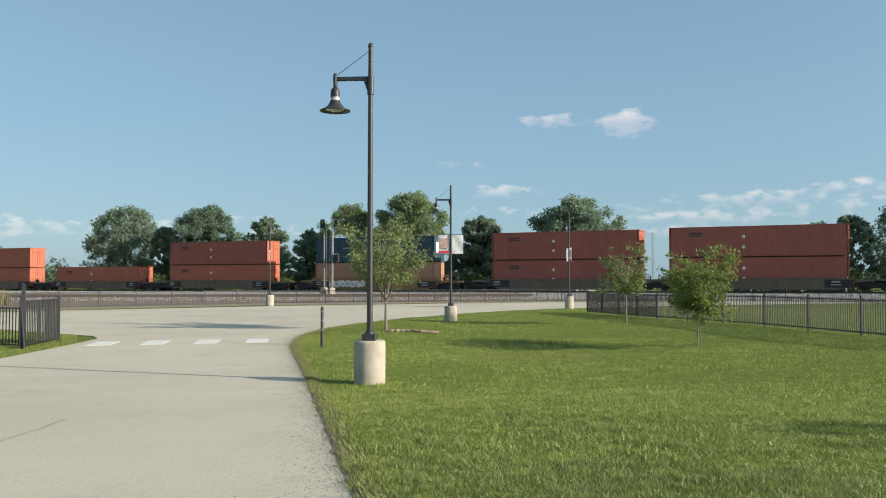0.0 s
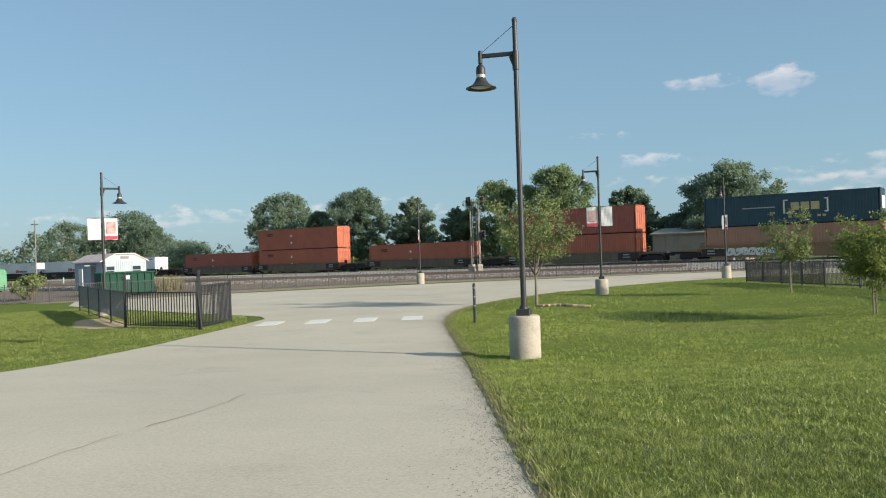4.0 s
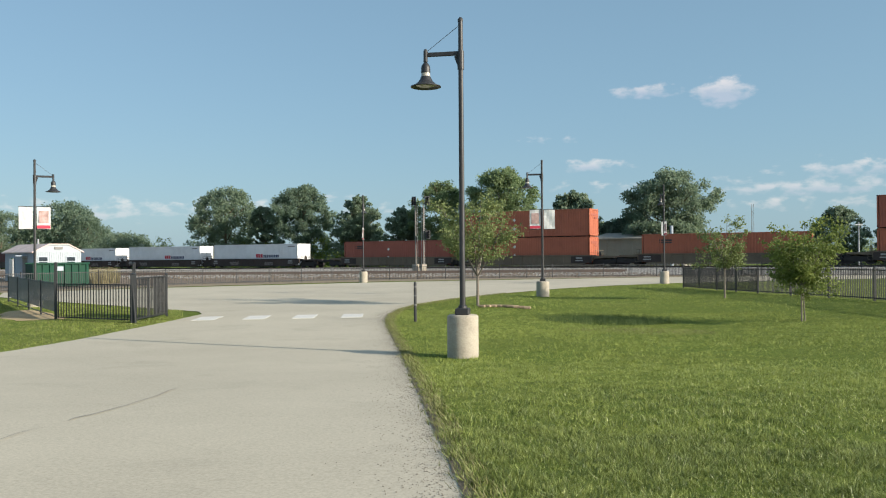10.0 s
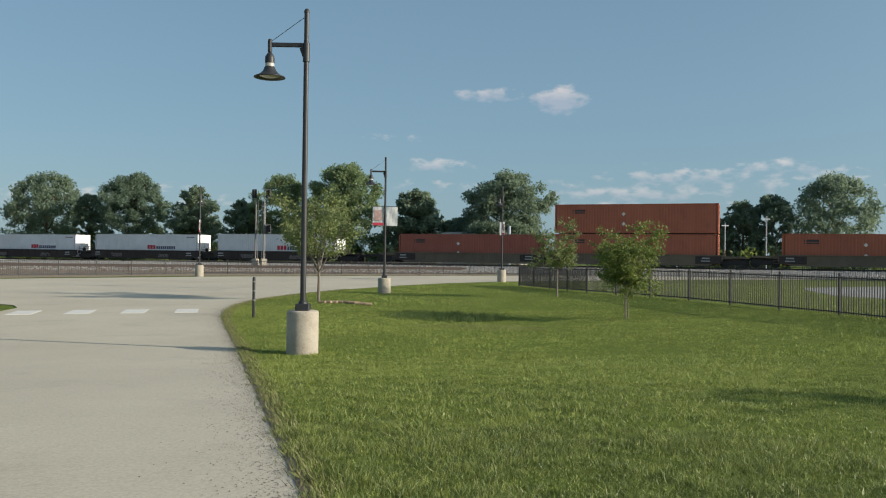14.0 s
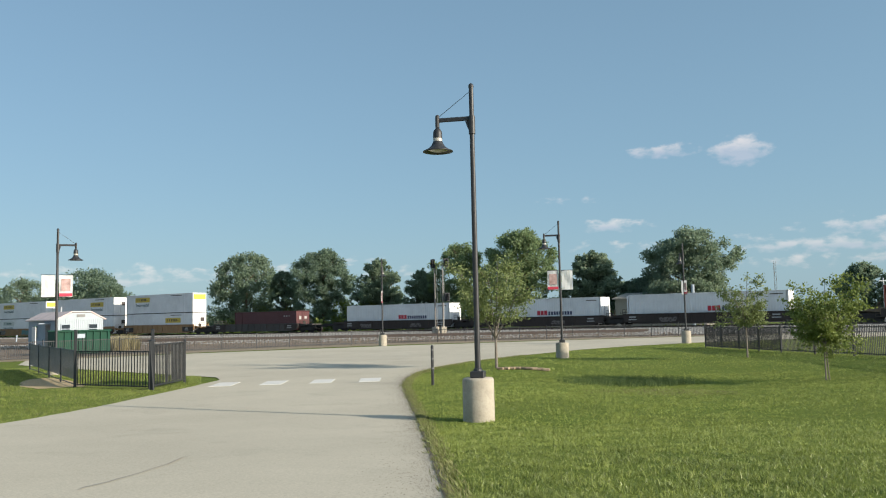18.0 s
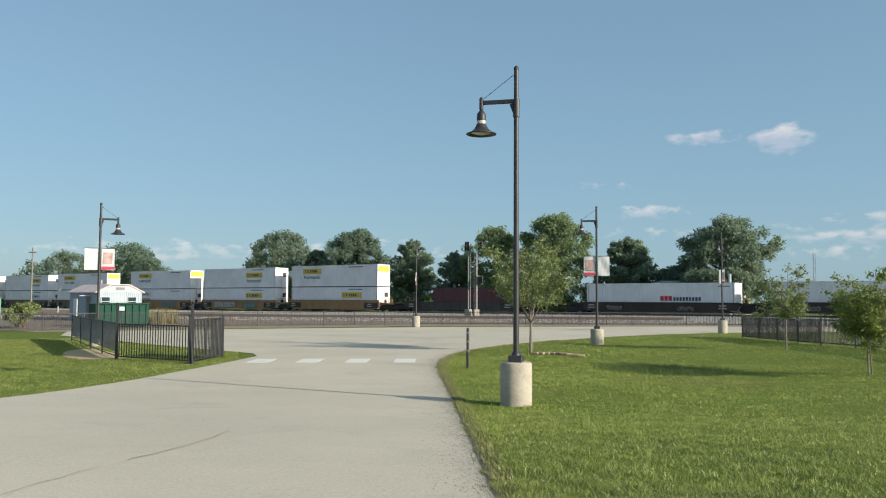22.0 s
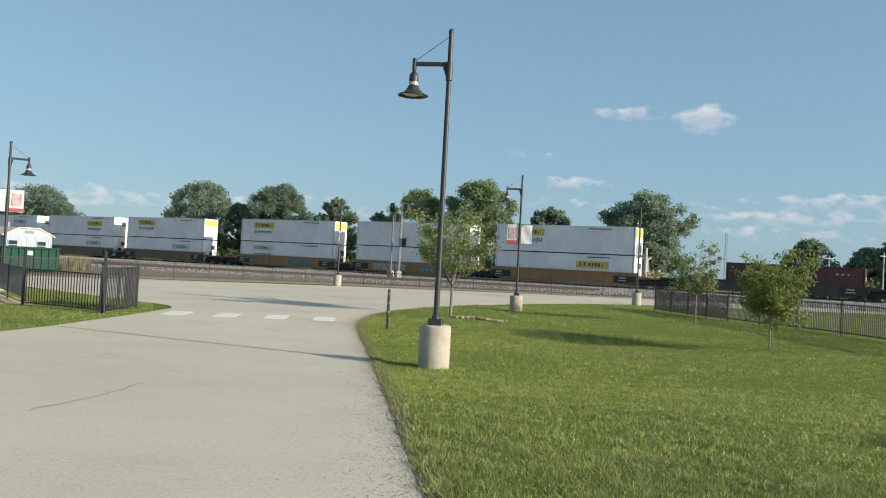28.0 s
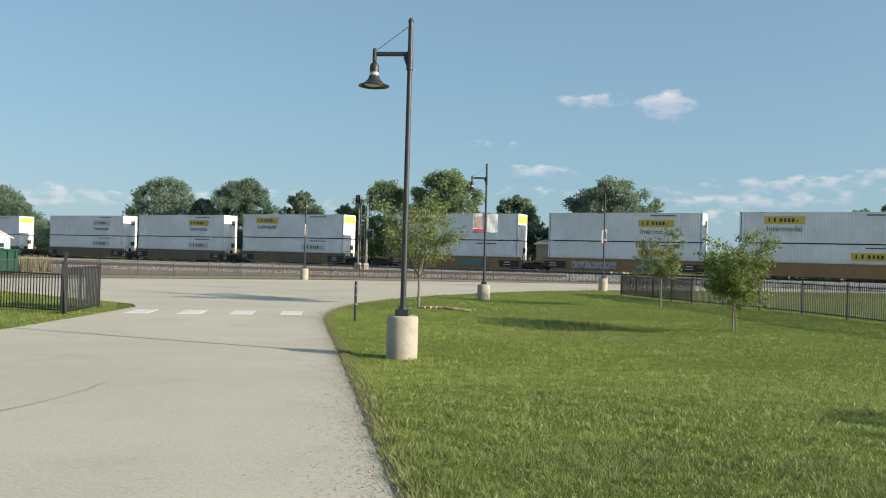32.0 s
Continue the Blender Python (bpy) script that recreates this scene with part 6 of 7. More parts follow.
def left_yard():
    th = thing("green_container", pose(-59.6, 69.2, -0.42, 0, 0, 40), "bright green storage container with grey panels", "container")
    g = Geo()
    g.box((0, 0, 1.15), (7.6, 2.4, 2.1), 0.25)
    part("body", g, GREEN_BRIGHT, th)
    for i, x in enumerate((-2.3, -0.1, 2.1)):
        g = Geo()
        g.box((x, -1.21, 1.15), (1.7, 0.04, 1.1), 0.02)
        part("side_panel", g, SHED_GREY, th, "grey side panel")
    for i in range(5):
        x, y = -58.0 + i * 2.1, 78.0 + i * 1.3
        th = thing("marker_post", pose(x, y, -0.42), "white plastic marker post beside the track", "marker post", "marker posts")
        g = Geo()
        g.tube((0, 0, 0), (0.06, 0, 1.15), 0.07, seg=8)
        part("post", g, SIDING_WHITE, th)
    for az, d, h in ((36.7, 96.0, 7.3), (40.3, 110.0, 6.0)):
        a = radians(az)
        th = thing("utility_pole", pose(-math.sin(a) * d, math.cos(a) * d, -0.42), "weathered wooden utility pole", "utility pole", "utility poles")
        g = Geo()
        g.tube((0, 0, 0), (0, 0, h), 0.09, 0.065, 8)
        part("pole", g, WOOD_POLE, th)
        g = Geo()
        g.box((0, 0, h - 0.5), (0.9, 0.12, 0.12), 0.01)
        part("crossarm", g, WOOD_POLE, th)
    a = radians(42.2)
    th = thing("brick_building", pose(-math.sin(a) * 125, math.cos(a) * 125, -0.42, 0, 0, 40), "brick building with a flat overhanging roof", "building")
    g = Geo()
    g.box((0, 0, 2.6), (9, 8, 5.2))
    part("wall", g, BRICK, th)
    g = Geo()
    g.box((0, 0, 5.35), (11, 10, 0.4), 0.03)
    part("roof", g, ROOF_TAN, th)
    for x in (-2.5, 0.5, 3.0):
        g = Geo()
        g.box((x, -4.03, 2.9), (1.3, 0.08, 1.4), 0.01)
        w = part("window", g, SIDING_WHITE, th)
        g = Geo()
        g.box((x, -4.08, 2.9), (1.1, 0.04, 1.2))
        part("pane", g, GLASS_DARK, w)
    rng = np.random.default_rng(21)
    n = 2400
    t, u, a = rng.random(n), rng.random(n), rng.random(n) * 6.2832
    base = np.stack([-33.4 + 0.9 * t - 2.2 * u, 59 + 2.4 * t + 2.6 * u, np.full(n, -0.45)], 1)
    side = np.stack([np.cos(a), np.sin(a), np.zeros(n)], 1) * 0.02
    tip = base + np.stack([rng.normal(size=n) * 0.2, rng.normal(size=n) * 0.2, 0.6 + 0.8 * rng.random(n)], 1)
    v = np.stack([base - side, base + side, tip + side * 1.5], 1).reshape(-1, 3)
    q = np.arange(n * 3).reshape(n, 3)
    tagged(new("tall_dry_weeds", fast_mesh("tall_dry_weeds", v, q, STRAW)), "tall straw-yellow weeds by the railway", "weeds", "", "stuff")


def shrub(x, y, half, height, seed):
    rng = np.random.default_rng(seed)
    th = thing("shrub", pose(x, y, -0.44), "straggly yellow-green shrub behind the fence", "shrub", "shrubs by the fence")
    g = Geo()
    cs = []
    for k in range(16):
        t, d = rng.random() * 6.283, half * rng.random() ** 0.6
        tip = (math.cos(t) * d, math.sin(t) * d, height * (0.3 + 0.65 * rng.random()))
        g.tube((0, 0, 0), tip, 0.02, 0.008, 4)
        cs.append(tip)
    part("stem", g, BARK, th)
    v, q = leaf_cloud(rng, np.array(cs), np.full(len(cs), half * 0.32), 1500, 0.09)
    part("crown", fast_mesh("crown", v, q, LEAF_RED), None, th)


left_yard()
shrub(-36.6, 48.4, 1.1, 1.9, 3)
shrub(-38.4, 50.2, 0.8, 1.2, 4)


# ---- railway signals ----
def signal_mast(x, y, height, turn, heads, lean):
    th = thing("railway_signal", pose(x, y, 0.05, 0, 0, turn), "grey railway signal mast with black lamp heads", "railway signal", "railway signals")
    g = Geo()
    g.tube((0, 0, 0), (0, 0, height), 0.09, 0.07, 10)
    part("mast", g, WOOD_POLE, th, "weathered grey mast")
    g = Geo()
    g.box((0, 0, 0.1), (0.6, 0.6, 0.9), 0.02)
    part("footing", g, PLANTER, th)
    for z, side in heads:
        g = Geo()
        g.box((side, -0.22, z), (0.62, 0.05, 1.0), 0.02)
        g.box((side, -0.1, z), (0.3, 0.2, 0.7), 0.02)
        hd = part("signal_head", g, BLACK_METAL, th, "black signal head")
        for dz in (-0.27, 0.0, 0.27):
            g = Geo()
            g.tube((side, -0.24, z + dz), (side, -0.5, z + dz), 0.12, 0.13, 10, caps=False)
            part("hood", g, BLACK_METAL, hd)
    for k in range(14):
        g = Geo()
        g.tube((-0.2, 0.14, 0.6 + k * 0.45), (0.2, 0.14, 0.6 + k * 0.45), 0.015, seg=4)
        part("ladder_rung", g, CHROME, th)
    for sx in (-0.2, 0.2):
        g = Geo()
        g.tube((sx, 0.14, 0.3), (sx, 0.14, height - 0.8), 0.018, seg=4)
        part("ladder_rail", g, CHROME, th)


signal_mast(-13.6, 93.2, 8.0, -30, [(7.8, -0.05)], 0)
signal_mast(-12.6, 92.5, 7.7, 24, [(7.8, 0.4), (3.9, 0.45)], 0)


# ---- behind the train ----
def metal_building(name, x, y, turn, size, label, door=None, mat=None, ridge=0.8, roof=None):
    th = thing(name, pose(x, y, -0.45, 0, 0, turn), label, "building")
    L, W, H = size
    g = Geo()
    g.add([(0, 0, 0), (L, 0, 0), (L, 0, H), (0, 0, H), (0, W, 0), (L, W, 0), (L, W, H), (0, W, H), (0, W / 2, H + ridge), (L, W / 2, H + ridge)],
          [(0, 1, 2, 3), (5, 4, 7, 6), (4, 0, 3, 8, 7), (1, 5, 6, 9, 2)])
    part("wall", g, mat, th)
    g = Geo()
    for y0, z0, y1, z1 in ((-0.3, H - 0.05, W / 2, H + ridge), (W / 2, H + ridge, W + 0.3, H - 0.05)):
        g.add([(-0.3, y0, z0), (L + 0.3, y0, z0), (L + 0.3, y1, z1), (-0.3, y1, z1), (-0.3, y0, z0 + 0.15), (L + 0.3, y0, z0 + 0.15), (L + 0.3, y1, z1 + 0.15), (-0.3, y1, z1 + 0.15)],
              [(3, 2, 1, 0), (4, 5, 6, 7), (0, 1, 5, 4), (1, 2, 6, 5), (2, 3, 7, 6), (3, 0, 4, 7)])
    part("roof", g, roof or SHED_GREY, th)
    n = int(L / (1.5 if L < 30 else 7.5))
    for i in range(n + 1):
        g = Geo()
        g.box((L * i / n, -0.03, H / 2), (0.07, 0.06, H), 0)
        part("wall_seam", g, mat, th)
    if door:
        for x0, x1, h in door:
            g = Geo()
            g.box(((x0 + x1) / 2, -0.05, h / 2), (x1 - x0, 0.1, h))
            d = part("overhead_door", g, DOOR_GREY, th, "dark grey overhead door")
            g = Geo()
            for a, b, c, e in ((x0 - 0.2, x0, 0, h + 0.2), (x1, x1 + 0.2, 0, h + 0.2), (x0 - 0.2, x1 + 0.2, h, h + 0.2)):
                g.box(((a + b) / 2, -0.08, (c + e) / 2), (b - a, 0.14, e - c))
            part("door_frame", g, mat, d)
    return th


# a long white building behind the train, and one by the crossing
metal_building("warehouse", 7.5, 104.5, -25.5, (9.6, 9, 3.9), "long low tan metal warehouse behind the train", None, TAN_SIDING, 0.7, TAN_SIDING)
th = thing("vent_stack", pose(15.9, 98.3, -0.45), "white vent stack beside the warehouse", "vent")
g = Geo()
g.tube((0, 0, 0), (0, 0, 5.3), 0.2, seg=10)
part("pipe", g, SIDING_WHITE, th)
metal_building("white_shed", 95.0, 59.3, -25.5, (6, 8, 5.5), "white metal building behind the train", None, SIDING_SHADED, 0.5)
# the large grey workshop by the gravel lot
metal_building("workshop", 97.0, -11.1, 192.6, (60, 30, 6.4), "large pale grey metal workshop with an overhead door", [(15.4, 27.0, 3.7)], WORKSHOP_GREY, 2.0, WORKSHOP_GREY)


# ---- gravel lot ----
def heap(u):
    x = (1 - u) / 0.66
    return x if x < 0.7 else 0.7 + 0.3 * (1 - math.exp(-(x - 0.7) / 0.3))


def millings_pile(x, y, half, height, seed):
    rng = np.random.default_rng(seed)
    th = thing("millings_pile", pose(x, y, ground_z(x, y) - 0.02), "rounded pile of dark crushed asphalt on the gravel lot", "heap", "asphalt heaps")
    n, m = 40, 14
    vs, fs = [], []
    for j in range(m + 1):
        r = half * j / m
        for i in range(n):
            t = 6.2832 * i / n
            e = 1 + 0.1 * math.sin(2 * t + seed) + 0.06 * math.sin(5 * t + seed * 2)
            u = j / m
            h = height * heap(u)
            h += (rng.normal() * 0.035 if 0 < j < m else 0)
            vs.append((r * e * math.cos(t), r * e * math.sin(t), max(h, 0.0)))
    for j in range(m):
        for i in range(n):
            fs.append((j * n + i, (j + 1) * n + i, (j + 1) * n + (i + 1) % n, j * n + (i + 1) % n))
    g = Geo()
    g.add(vs, fs)
    part("mound", g, PILE, th, smooth=True)
    k = 350
    t, u = rng.random(k) * 6.2832, np.sqrt(rng.random(k))
    g = Geo()
    for a, b in zip(t, u):
        e = 1 + 0.1 * math.sin(2 * a + seed) + 0.06 * math.sin(5 * a + seed * 2)
        r = half * b * 1.03
        h = height * heap(min(1, b))
        s = rng.uniform(0.02, 0.055)
        g.box((r * e * math.cos(a), r * e * math.sin(a), h + s * 0.2), (s, s * 1.3, s), 0, a)
    ob = part("rubble", g, PILE, th, "loose lumps")
    ob["kind"] = "stuff"


millings_pile(36.04, 20.57, 3.75, 1.6, 1)
millings_pile(36.0, 10.14, 3.6, 1.68, 2)
millings_pile(37.6, 2.1, 4.0, 1.72, 3)
millings_pile(55.0, -7.3, 4.1, 1.95, 4)


def dump_truck():
    a, b = Vector((48.25, 38.25, 0)), Vector((54.25, 35.25, 0))
    d = b - a
    th = thing("dump_trailer", pose(a.x, a.y, -0.38, 0, 0, math.degrees(math.atan2(d.y, d.x))), "rusty tandem-axle dump trailer parked on gravel", "trailer")
    th.scale = (0.66, 0.8, 0.93)
    g = Geo()
    g.box((1.1, 0, 2.2), (2.0, 2.3, 1.1), 0.04)
    part("headboard_box", g, RUSTY, th, "rusty steel box")
    g = Geo()
    g.add([(2.2, -1.2, 1.75), (6.8, -1.2, 1.85), (7.0, -1.2, 2.8), (2.2, -1.2, 2.75), (2.2, 1.2, 1.75), (6.8, 1.2, 1.85), (7.0, 1.2, 2.8), (2.2, 1.2, 2.75)],
          [(0, 1, 2, 3), (7, 6, 5, 4), (0, 4, 5, 1), (1, 5, 6, 2), (3, 7, 4, 0)])
    part("bed", g, RUSTY, th, "faded rusty dump bed")
    g = Geo()
    for i in range(6):
        g.box((2.5 + i * 0.85, -1.24, 2.3), (0.09, 0.08, 1.0))
    g.box((4.6, -1.24, 2.78), (4.8, 0.1, 0.1))
    part("bed_ribs", g, RUSTY, th)
    g = Geo()
    g.box((3.4, 0, 1.35), (7.0, 1.1, 0.5), 0.03)
    g.box((6.0, 0, 1.5), (2.2, 2.3, 0.35), 0.03)
    part("chassis", g, STEEL_DARK, th)
    for x in (0.7, 3.9, 5.1):
        for y in (-1.0, 1.0):
            g = Geo()
            g.tube((x, y - 0.15, 0.5), (x, y + 0.15, 0.5), 0.5, seg=18)
            w = part("wheel", g, BLACK_METAL, th, "black tyre")
            g = Geo()
            g.tube((x, y - 0.16, 0.5), (x, y + 0.16, 0.5), 0.24, seg=14)
            part("rim", g, STEEL_DARK, w)
    g = Geo()
    g.box((-2.3, 0, 0.92), (4.6, 2.2, 0.16), 0.02)
    part("low_deck", g, RUSTY, th, "long low flat deck")
    for x in (-3.0, -2.0):
        for y in (-0.95, 0.95):
            g = Geo()
            g.tube((x, y - 0.12, 0.42), (x, y + 0.12, 0.42), 0.42, seg=14)
            part("wheel", g, BLACK_METAL, th, "black tyre")
    th = thing("plank", pose(52.0, 35.0, -0.34, 0, 0, -30), "pale timber plank lying on the gravel", "plank")
    g = Geo()
    g.box((0, 0, 0.05), (1.7, 0.25, 0.08), 0.01)
    part("board", g, BANNER_WHITE, th)


dump_truck()


def lot_things():
    th = thing("equipment_shed", pose(76.5, 52.0, -0.42, 0, 0, -33), "grey steel equipment shed beside the railway", "shed")
    g = Geo()
    g.box((0, 0, 1.75), (3.9, 2.6, 3.4), 0.03)
    part("body", g, SHED_GREY, th)
    g = Geo()
    g.box((0, 0, 3.5), (4.2, 2.9, 0.12), 0.02)
    part("roof", g, SHED_GREY, th)
    g = Geo()
    g.box((0.8, -1.33, 1.3), (1.0, 0.06, 2.2), 0.01)
    part("door", g, SHED_GREY, th)
    g = Geo()
    g.tube((-1.5, 0, 3.4), (-1.5, 0, 4.4), 0.06, seg=8)
    part("vent_pipe", g, CHROME, th)
    th = thing("satellite_dish", pose(66.15, 45.45, -0.42, 0, 0, -55), "pale round dish on a slim mast", "dish")
    g = Geo()
    g.tube((0, 0, 0), (0, 0, 5.0), 0.06, seg=8)
    part("mast", g, CHROME, th)
    g = Geo()
    pr = [(0.05 + 0.62 * i / 6, -0.12 + 0.22 * (i / 6) ** 2) for i in range(7)]
    seg = 24
    vs = [(r * math.cos(6.2832 * k / seg), -0.15 - z, 5.1 + r * math.sin(6.2832 * k / seg)) for r, z in pr for k in range(seg)]
    g.add(vs, [(j * seg + k, j * seg + (k + 1) % seg, (j + 1) * seg + (k + 1) % seg, (j + 1) * seg + k) for j in range(6) for k in range(seg)])
    part("reflector", g, SHED_GREY, th)
    g = Geo()
    g.tube((0, -0.1, 5.1), (0, -0.75, 5.1), 0.1, 0.06, 8)
    part("feed_horn", g, BLACK_METAL, th)
    a = radians(-54.03)
    th = thing("radio_mast", pose(-math.sin(a) * 96, math.cos(a) * 96, -0.42), "tall slim dark radio mast", "mast")
    g = Geo()
    g.tube((0, 0, 0), (0, 0, 15.6), 0.22, 0.16, 10)
    part("lower_tube", g, BLACK_METAL, th)
    g = Geo()
    g.tube((0, 0, 15.6), (0, 0, 20.2), 0.07, 0.03, 8)
    part("upper_whip", g, CHROME, th)
    a = radians(-70.75)
    th = thing("gas_tank", pose(-math.sin(a) * 100, math.cos(a) * 100, -0.42, 0, 0, -70.75), "white horizontal gas tank on legs", "tank")
    g = Geo()
    pr = [(0.0, -2.5), (0.25, -2.47), (0.4, -2.35), (0.46, -2.15), (0.46, 2.15), (0.4, 2.35), (0.25, 2.47), (0.0, 2.5)]
    seg = 16
    vs = [(z, r * math.cos(6.2832 * k / seg), 1.95 + r * math.sin(6.2832 * k / seg)) for r, z in pr for k in range(seg)]
    g.add(vs, [(j * seg + k, j * seg + (k + 1) % seg, (j + 1) * seg + (k + 1) % seg, (j + 1) * seg + k) for j in range(7) for k in range(seg)])
    part("vessel", g, SIDING_WHITE, th, smooth=True)
    for x in (-1.6, 1.6):
        g = Geo()
        g.box((x, 0, 0.8), (0.25, 0.7, 1.7), 0.02)
        part("leg", g, STEEL_DARK, th)
    # trackside switch stand with a pale box
    th = thing("switch_stand", pose(72.6, 46.8, -0.42), "trackside switch stand with a dark target and pale box", "switch stand")
    g = Geo()
    g.tube((0, 0, 0), (0, 0, 1.9), 0.05, seg=8)
    part("shaft", g, CHROME, th)
    g = Geo()
    g.box((0, 0, 2.05), (0.24, 0.24, 0.3), 0.05)
    part("target", g, BLACK_METAL, th)
    g = Geo()
    g.box((0.02, 0, 1.2), (0.3, 0.28, 0.7), 0.03)
    part("box", g, BANNER_WHITE, th)
    for az, d, h in ((-73.0, 135.0, 10.5), (-81.5, 150.0, 9.8)):
        a = radians(az)
        th = thing("yard_light", pose(-math.sin(a) * d, math.cos(a) * d, -0.42, 0, 0, az), "tall yard light with a flat square head", "yard light", "yard lights")
        g = Geo()
        g.tube((0, 0, 0), (0, 0, h), 0.12, 0.08, 8)
        part("pole", g, CHROME, th)
        g = Geo()
        g.box((-0.4, 0, h), (1.1, 0.4, 0.22), 0.03)
        part("head", g, BLACK_METAL, th)
    for az, d, h in ((-97.6, 185.0, 15.0), (-20.5, 92.0, 5.05), (-23.55, 92.0, 5.5), (-26.1, 92.0, 6.2)):
        a = radians(az)
        th = thing("utility_pole", pose(-math.sin(a) * d, math.cos(a) * d, -0.42, 0, 0, 20), "weathered utility pole with crossarms behind the railway", "utility pole", "utility poles")
        g = Geo()
        w = 0.14 if d > 100 else 0.085
        g.tube((0, 0, 0), (0, 0, h), w, w * 0.7, 8)
        part("pole", g, WOOD_POLE if d > 100 else SHED_GREY, th)
        for k in ((0.4, 1.4) if d > 100 else (0.3,)):
            g = Geo()
            g.box((0, 0, h - k), (1.7 if d > 100 else 1.0, 0.09, 0.09), 0.01)
            part("crossarm", g, WOOD_POLE if d > 100 else SHED_GREY, th)
    a = radians(-14.3)
    th = thing("lattice_tower", pose(-math.sin(a) * 190, math.cos(a) * 190, -0.42), "slim grey lattice radio tower far behind the railway", "tower")
    for k in range(3):
        g = Geo()
        c, s = math.cos(2.094 * k) * 0.28, math.sin(2.094 * k) * 0.28
        g.tube((c, s, 0), (c, s, 12.6), 0.03, seg=5)
        part("leg", g, WOOD_POLE, th)
    for k in range(3):
        g = Geo()
        p = [(math.cos(2.094 * (k + j)) * 0.28, math.sin(2.094 * (k + j)) * 0.28) for j in (0, 1)]
        for i in range(14):
            z = 0.3 + i * 0.86
            g.tube((*p[i % 2], z), (*p[1 - i % 2], z + 0.86), 0.014, seg=4)
        part("lacing", g, WOOD_POLE, th)
    a = radians(-94.9)
    th = thing("box_trailer", pose(-math.sin(a) * 112, math.cos(a) * 112, -0.42, 0, 0, -85), "tall trailer with a pale box parked beyond the lot", "trailer")
    g = Geo()
    g.box((0, 0, 4.5), (3.6, 2.4, 1.6), 0.04)
    part("box", g, SHED_GREY, th)
    g = Geo()
    g.box((0, 0, 2.68), (3.8, 2.4, 2.02), 0.04)
    part("bed", g, RUSTY, th, "rusty brown lower body")
    g = Geo()
    for x in (-0.7, 0.6):
        g.tube((x, -1.1, 0.5), (x, 1.1, 0.5), 0.5, seg=14)
    g.box((0, 0, 1.3), (2.6, 1.2, 0.7), 0.03)
    part("chassis", g, STEEL_DARK, th)


lot_things()

# ---- parking lot and lawn details ----
th = thing("wheel_stop", pose(10.2, 1.35, ground_z(10.2, 1.35) + 0.02, 0, 0, -33), "worn grey concrete parking wheel stop on asphalt", "wheel stop")
g = Geo()
pr = [(-0.09, 0), (0.09, 0), (0.075, 0.1), (0.04, 0.14), (-0.04, 0.14), (-0.075, 0.1)]
vs = [(x, y, z) for x in (-1.2, 1.2) for y, z in pr]
g.add(vs, [(0, 1, 2, 3, 4, 5), (11, 10, 9, 8, 7, 6)] + [(i, 6 + i, 6 + (i + 1) % 6, (i + 1) % 6) for i in range(6)])
part("block", g, WSTOP, th)
for x in (-0.8, 0.8):
    g = Geo()
    g.tube((x, 0, 0.13), (x, 0, 0.15), 0.025, seg=8)
    part("pin", g, STEEL_DARK, th)
g = Geo()
a, b = Vector((12.1, 0.42)), Vector((9.6, -4.6))
d = (b - a).normalized()
s = Vector((-d.y, d.x)) * 0.05
g.add([(p.x, p.y, 0.028) for p in (a - s, b - s, b + s, a + s)] + [(p.x, p.y, 0.021) for p in (a - s, b - s, b + s, a + s)], [(0, 1, 2, 3), (0, 4, 5, 1), (1, 5, 6, 2), (2, 6, 7, 3), (3, 7, 4, 0)])
tagged(new("parking_line", g.mesh("parking_line", PAINT_WHITE)), "thin white painted parking line on asphalt", "road marking")

rnd = random.Random(4)
for i in range(9):
    t = i / 8
    x, y = -2.05 + 1.75 * t, 31.6 + 0.5 * math.sin(t * 3.1) - 0.7 * t
    th = thing("edging_stone", pose(x, y, ground_z(x, y), 0, 0, rnd.uniform(-25, 10)), "flat brown edging stone round the lawn tree", "stone", "edging stones")
    g = Geo()
    g.box((0, 0, 0.045), (0.26, 0.16, 0.11), 0.03)
    part("block", g, STONE, th)


# ---- worn road surface ----
def crack(pts, width, seed, name="pavement_crack"):
    rnd = random.Random(seed)
    line = []
    for (x0, y0), (x1, y1) in zip(pts, pts[1:]):
        n = max(2, int(math.hypot(x1 - x0, y1 - y0) / 0.25))
        for i in range(n):
            t = i / n
            line.append((x0 + (x1 - x0) * t + rnd.uniform(-0.03, 0.03), y0 + (y1 - y0) * t + rnd.uniform(-0.03, 0.03)))
    g = Geo()
    vs = []
    for i, (x, y) in enumerate(line):
        a, b = line[max(0, i - 1)], line[min(len(line) - 1, i + 1)]
        d = Vector((b[0] - a[0], b[1] - a[1])).normalized()
        w = width * rnd.uniform(0.5, 1.2) * (0.3 if i in (0, len(line) - 1) else 1)
        z = ground_z(x, y) + 0.03
        vs += [(x - d.y * w, y + d.x * w, z), (x + d.y * w, y - d.x * w, z)]
    g.add(vs, [(2 * i, 2 * i + 1, 2 * i + 3, 2 * i + 2) for i in range(len(line) - 1)])
    return setting(name, g, TAR, "thin dark crack in the concrete pavement", "crack")


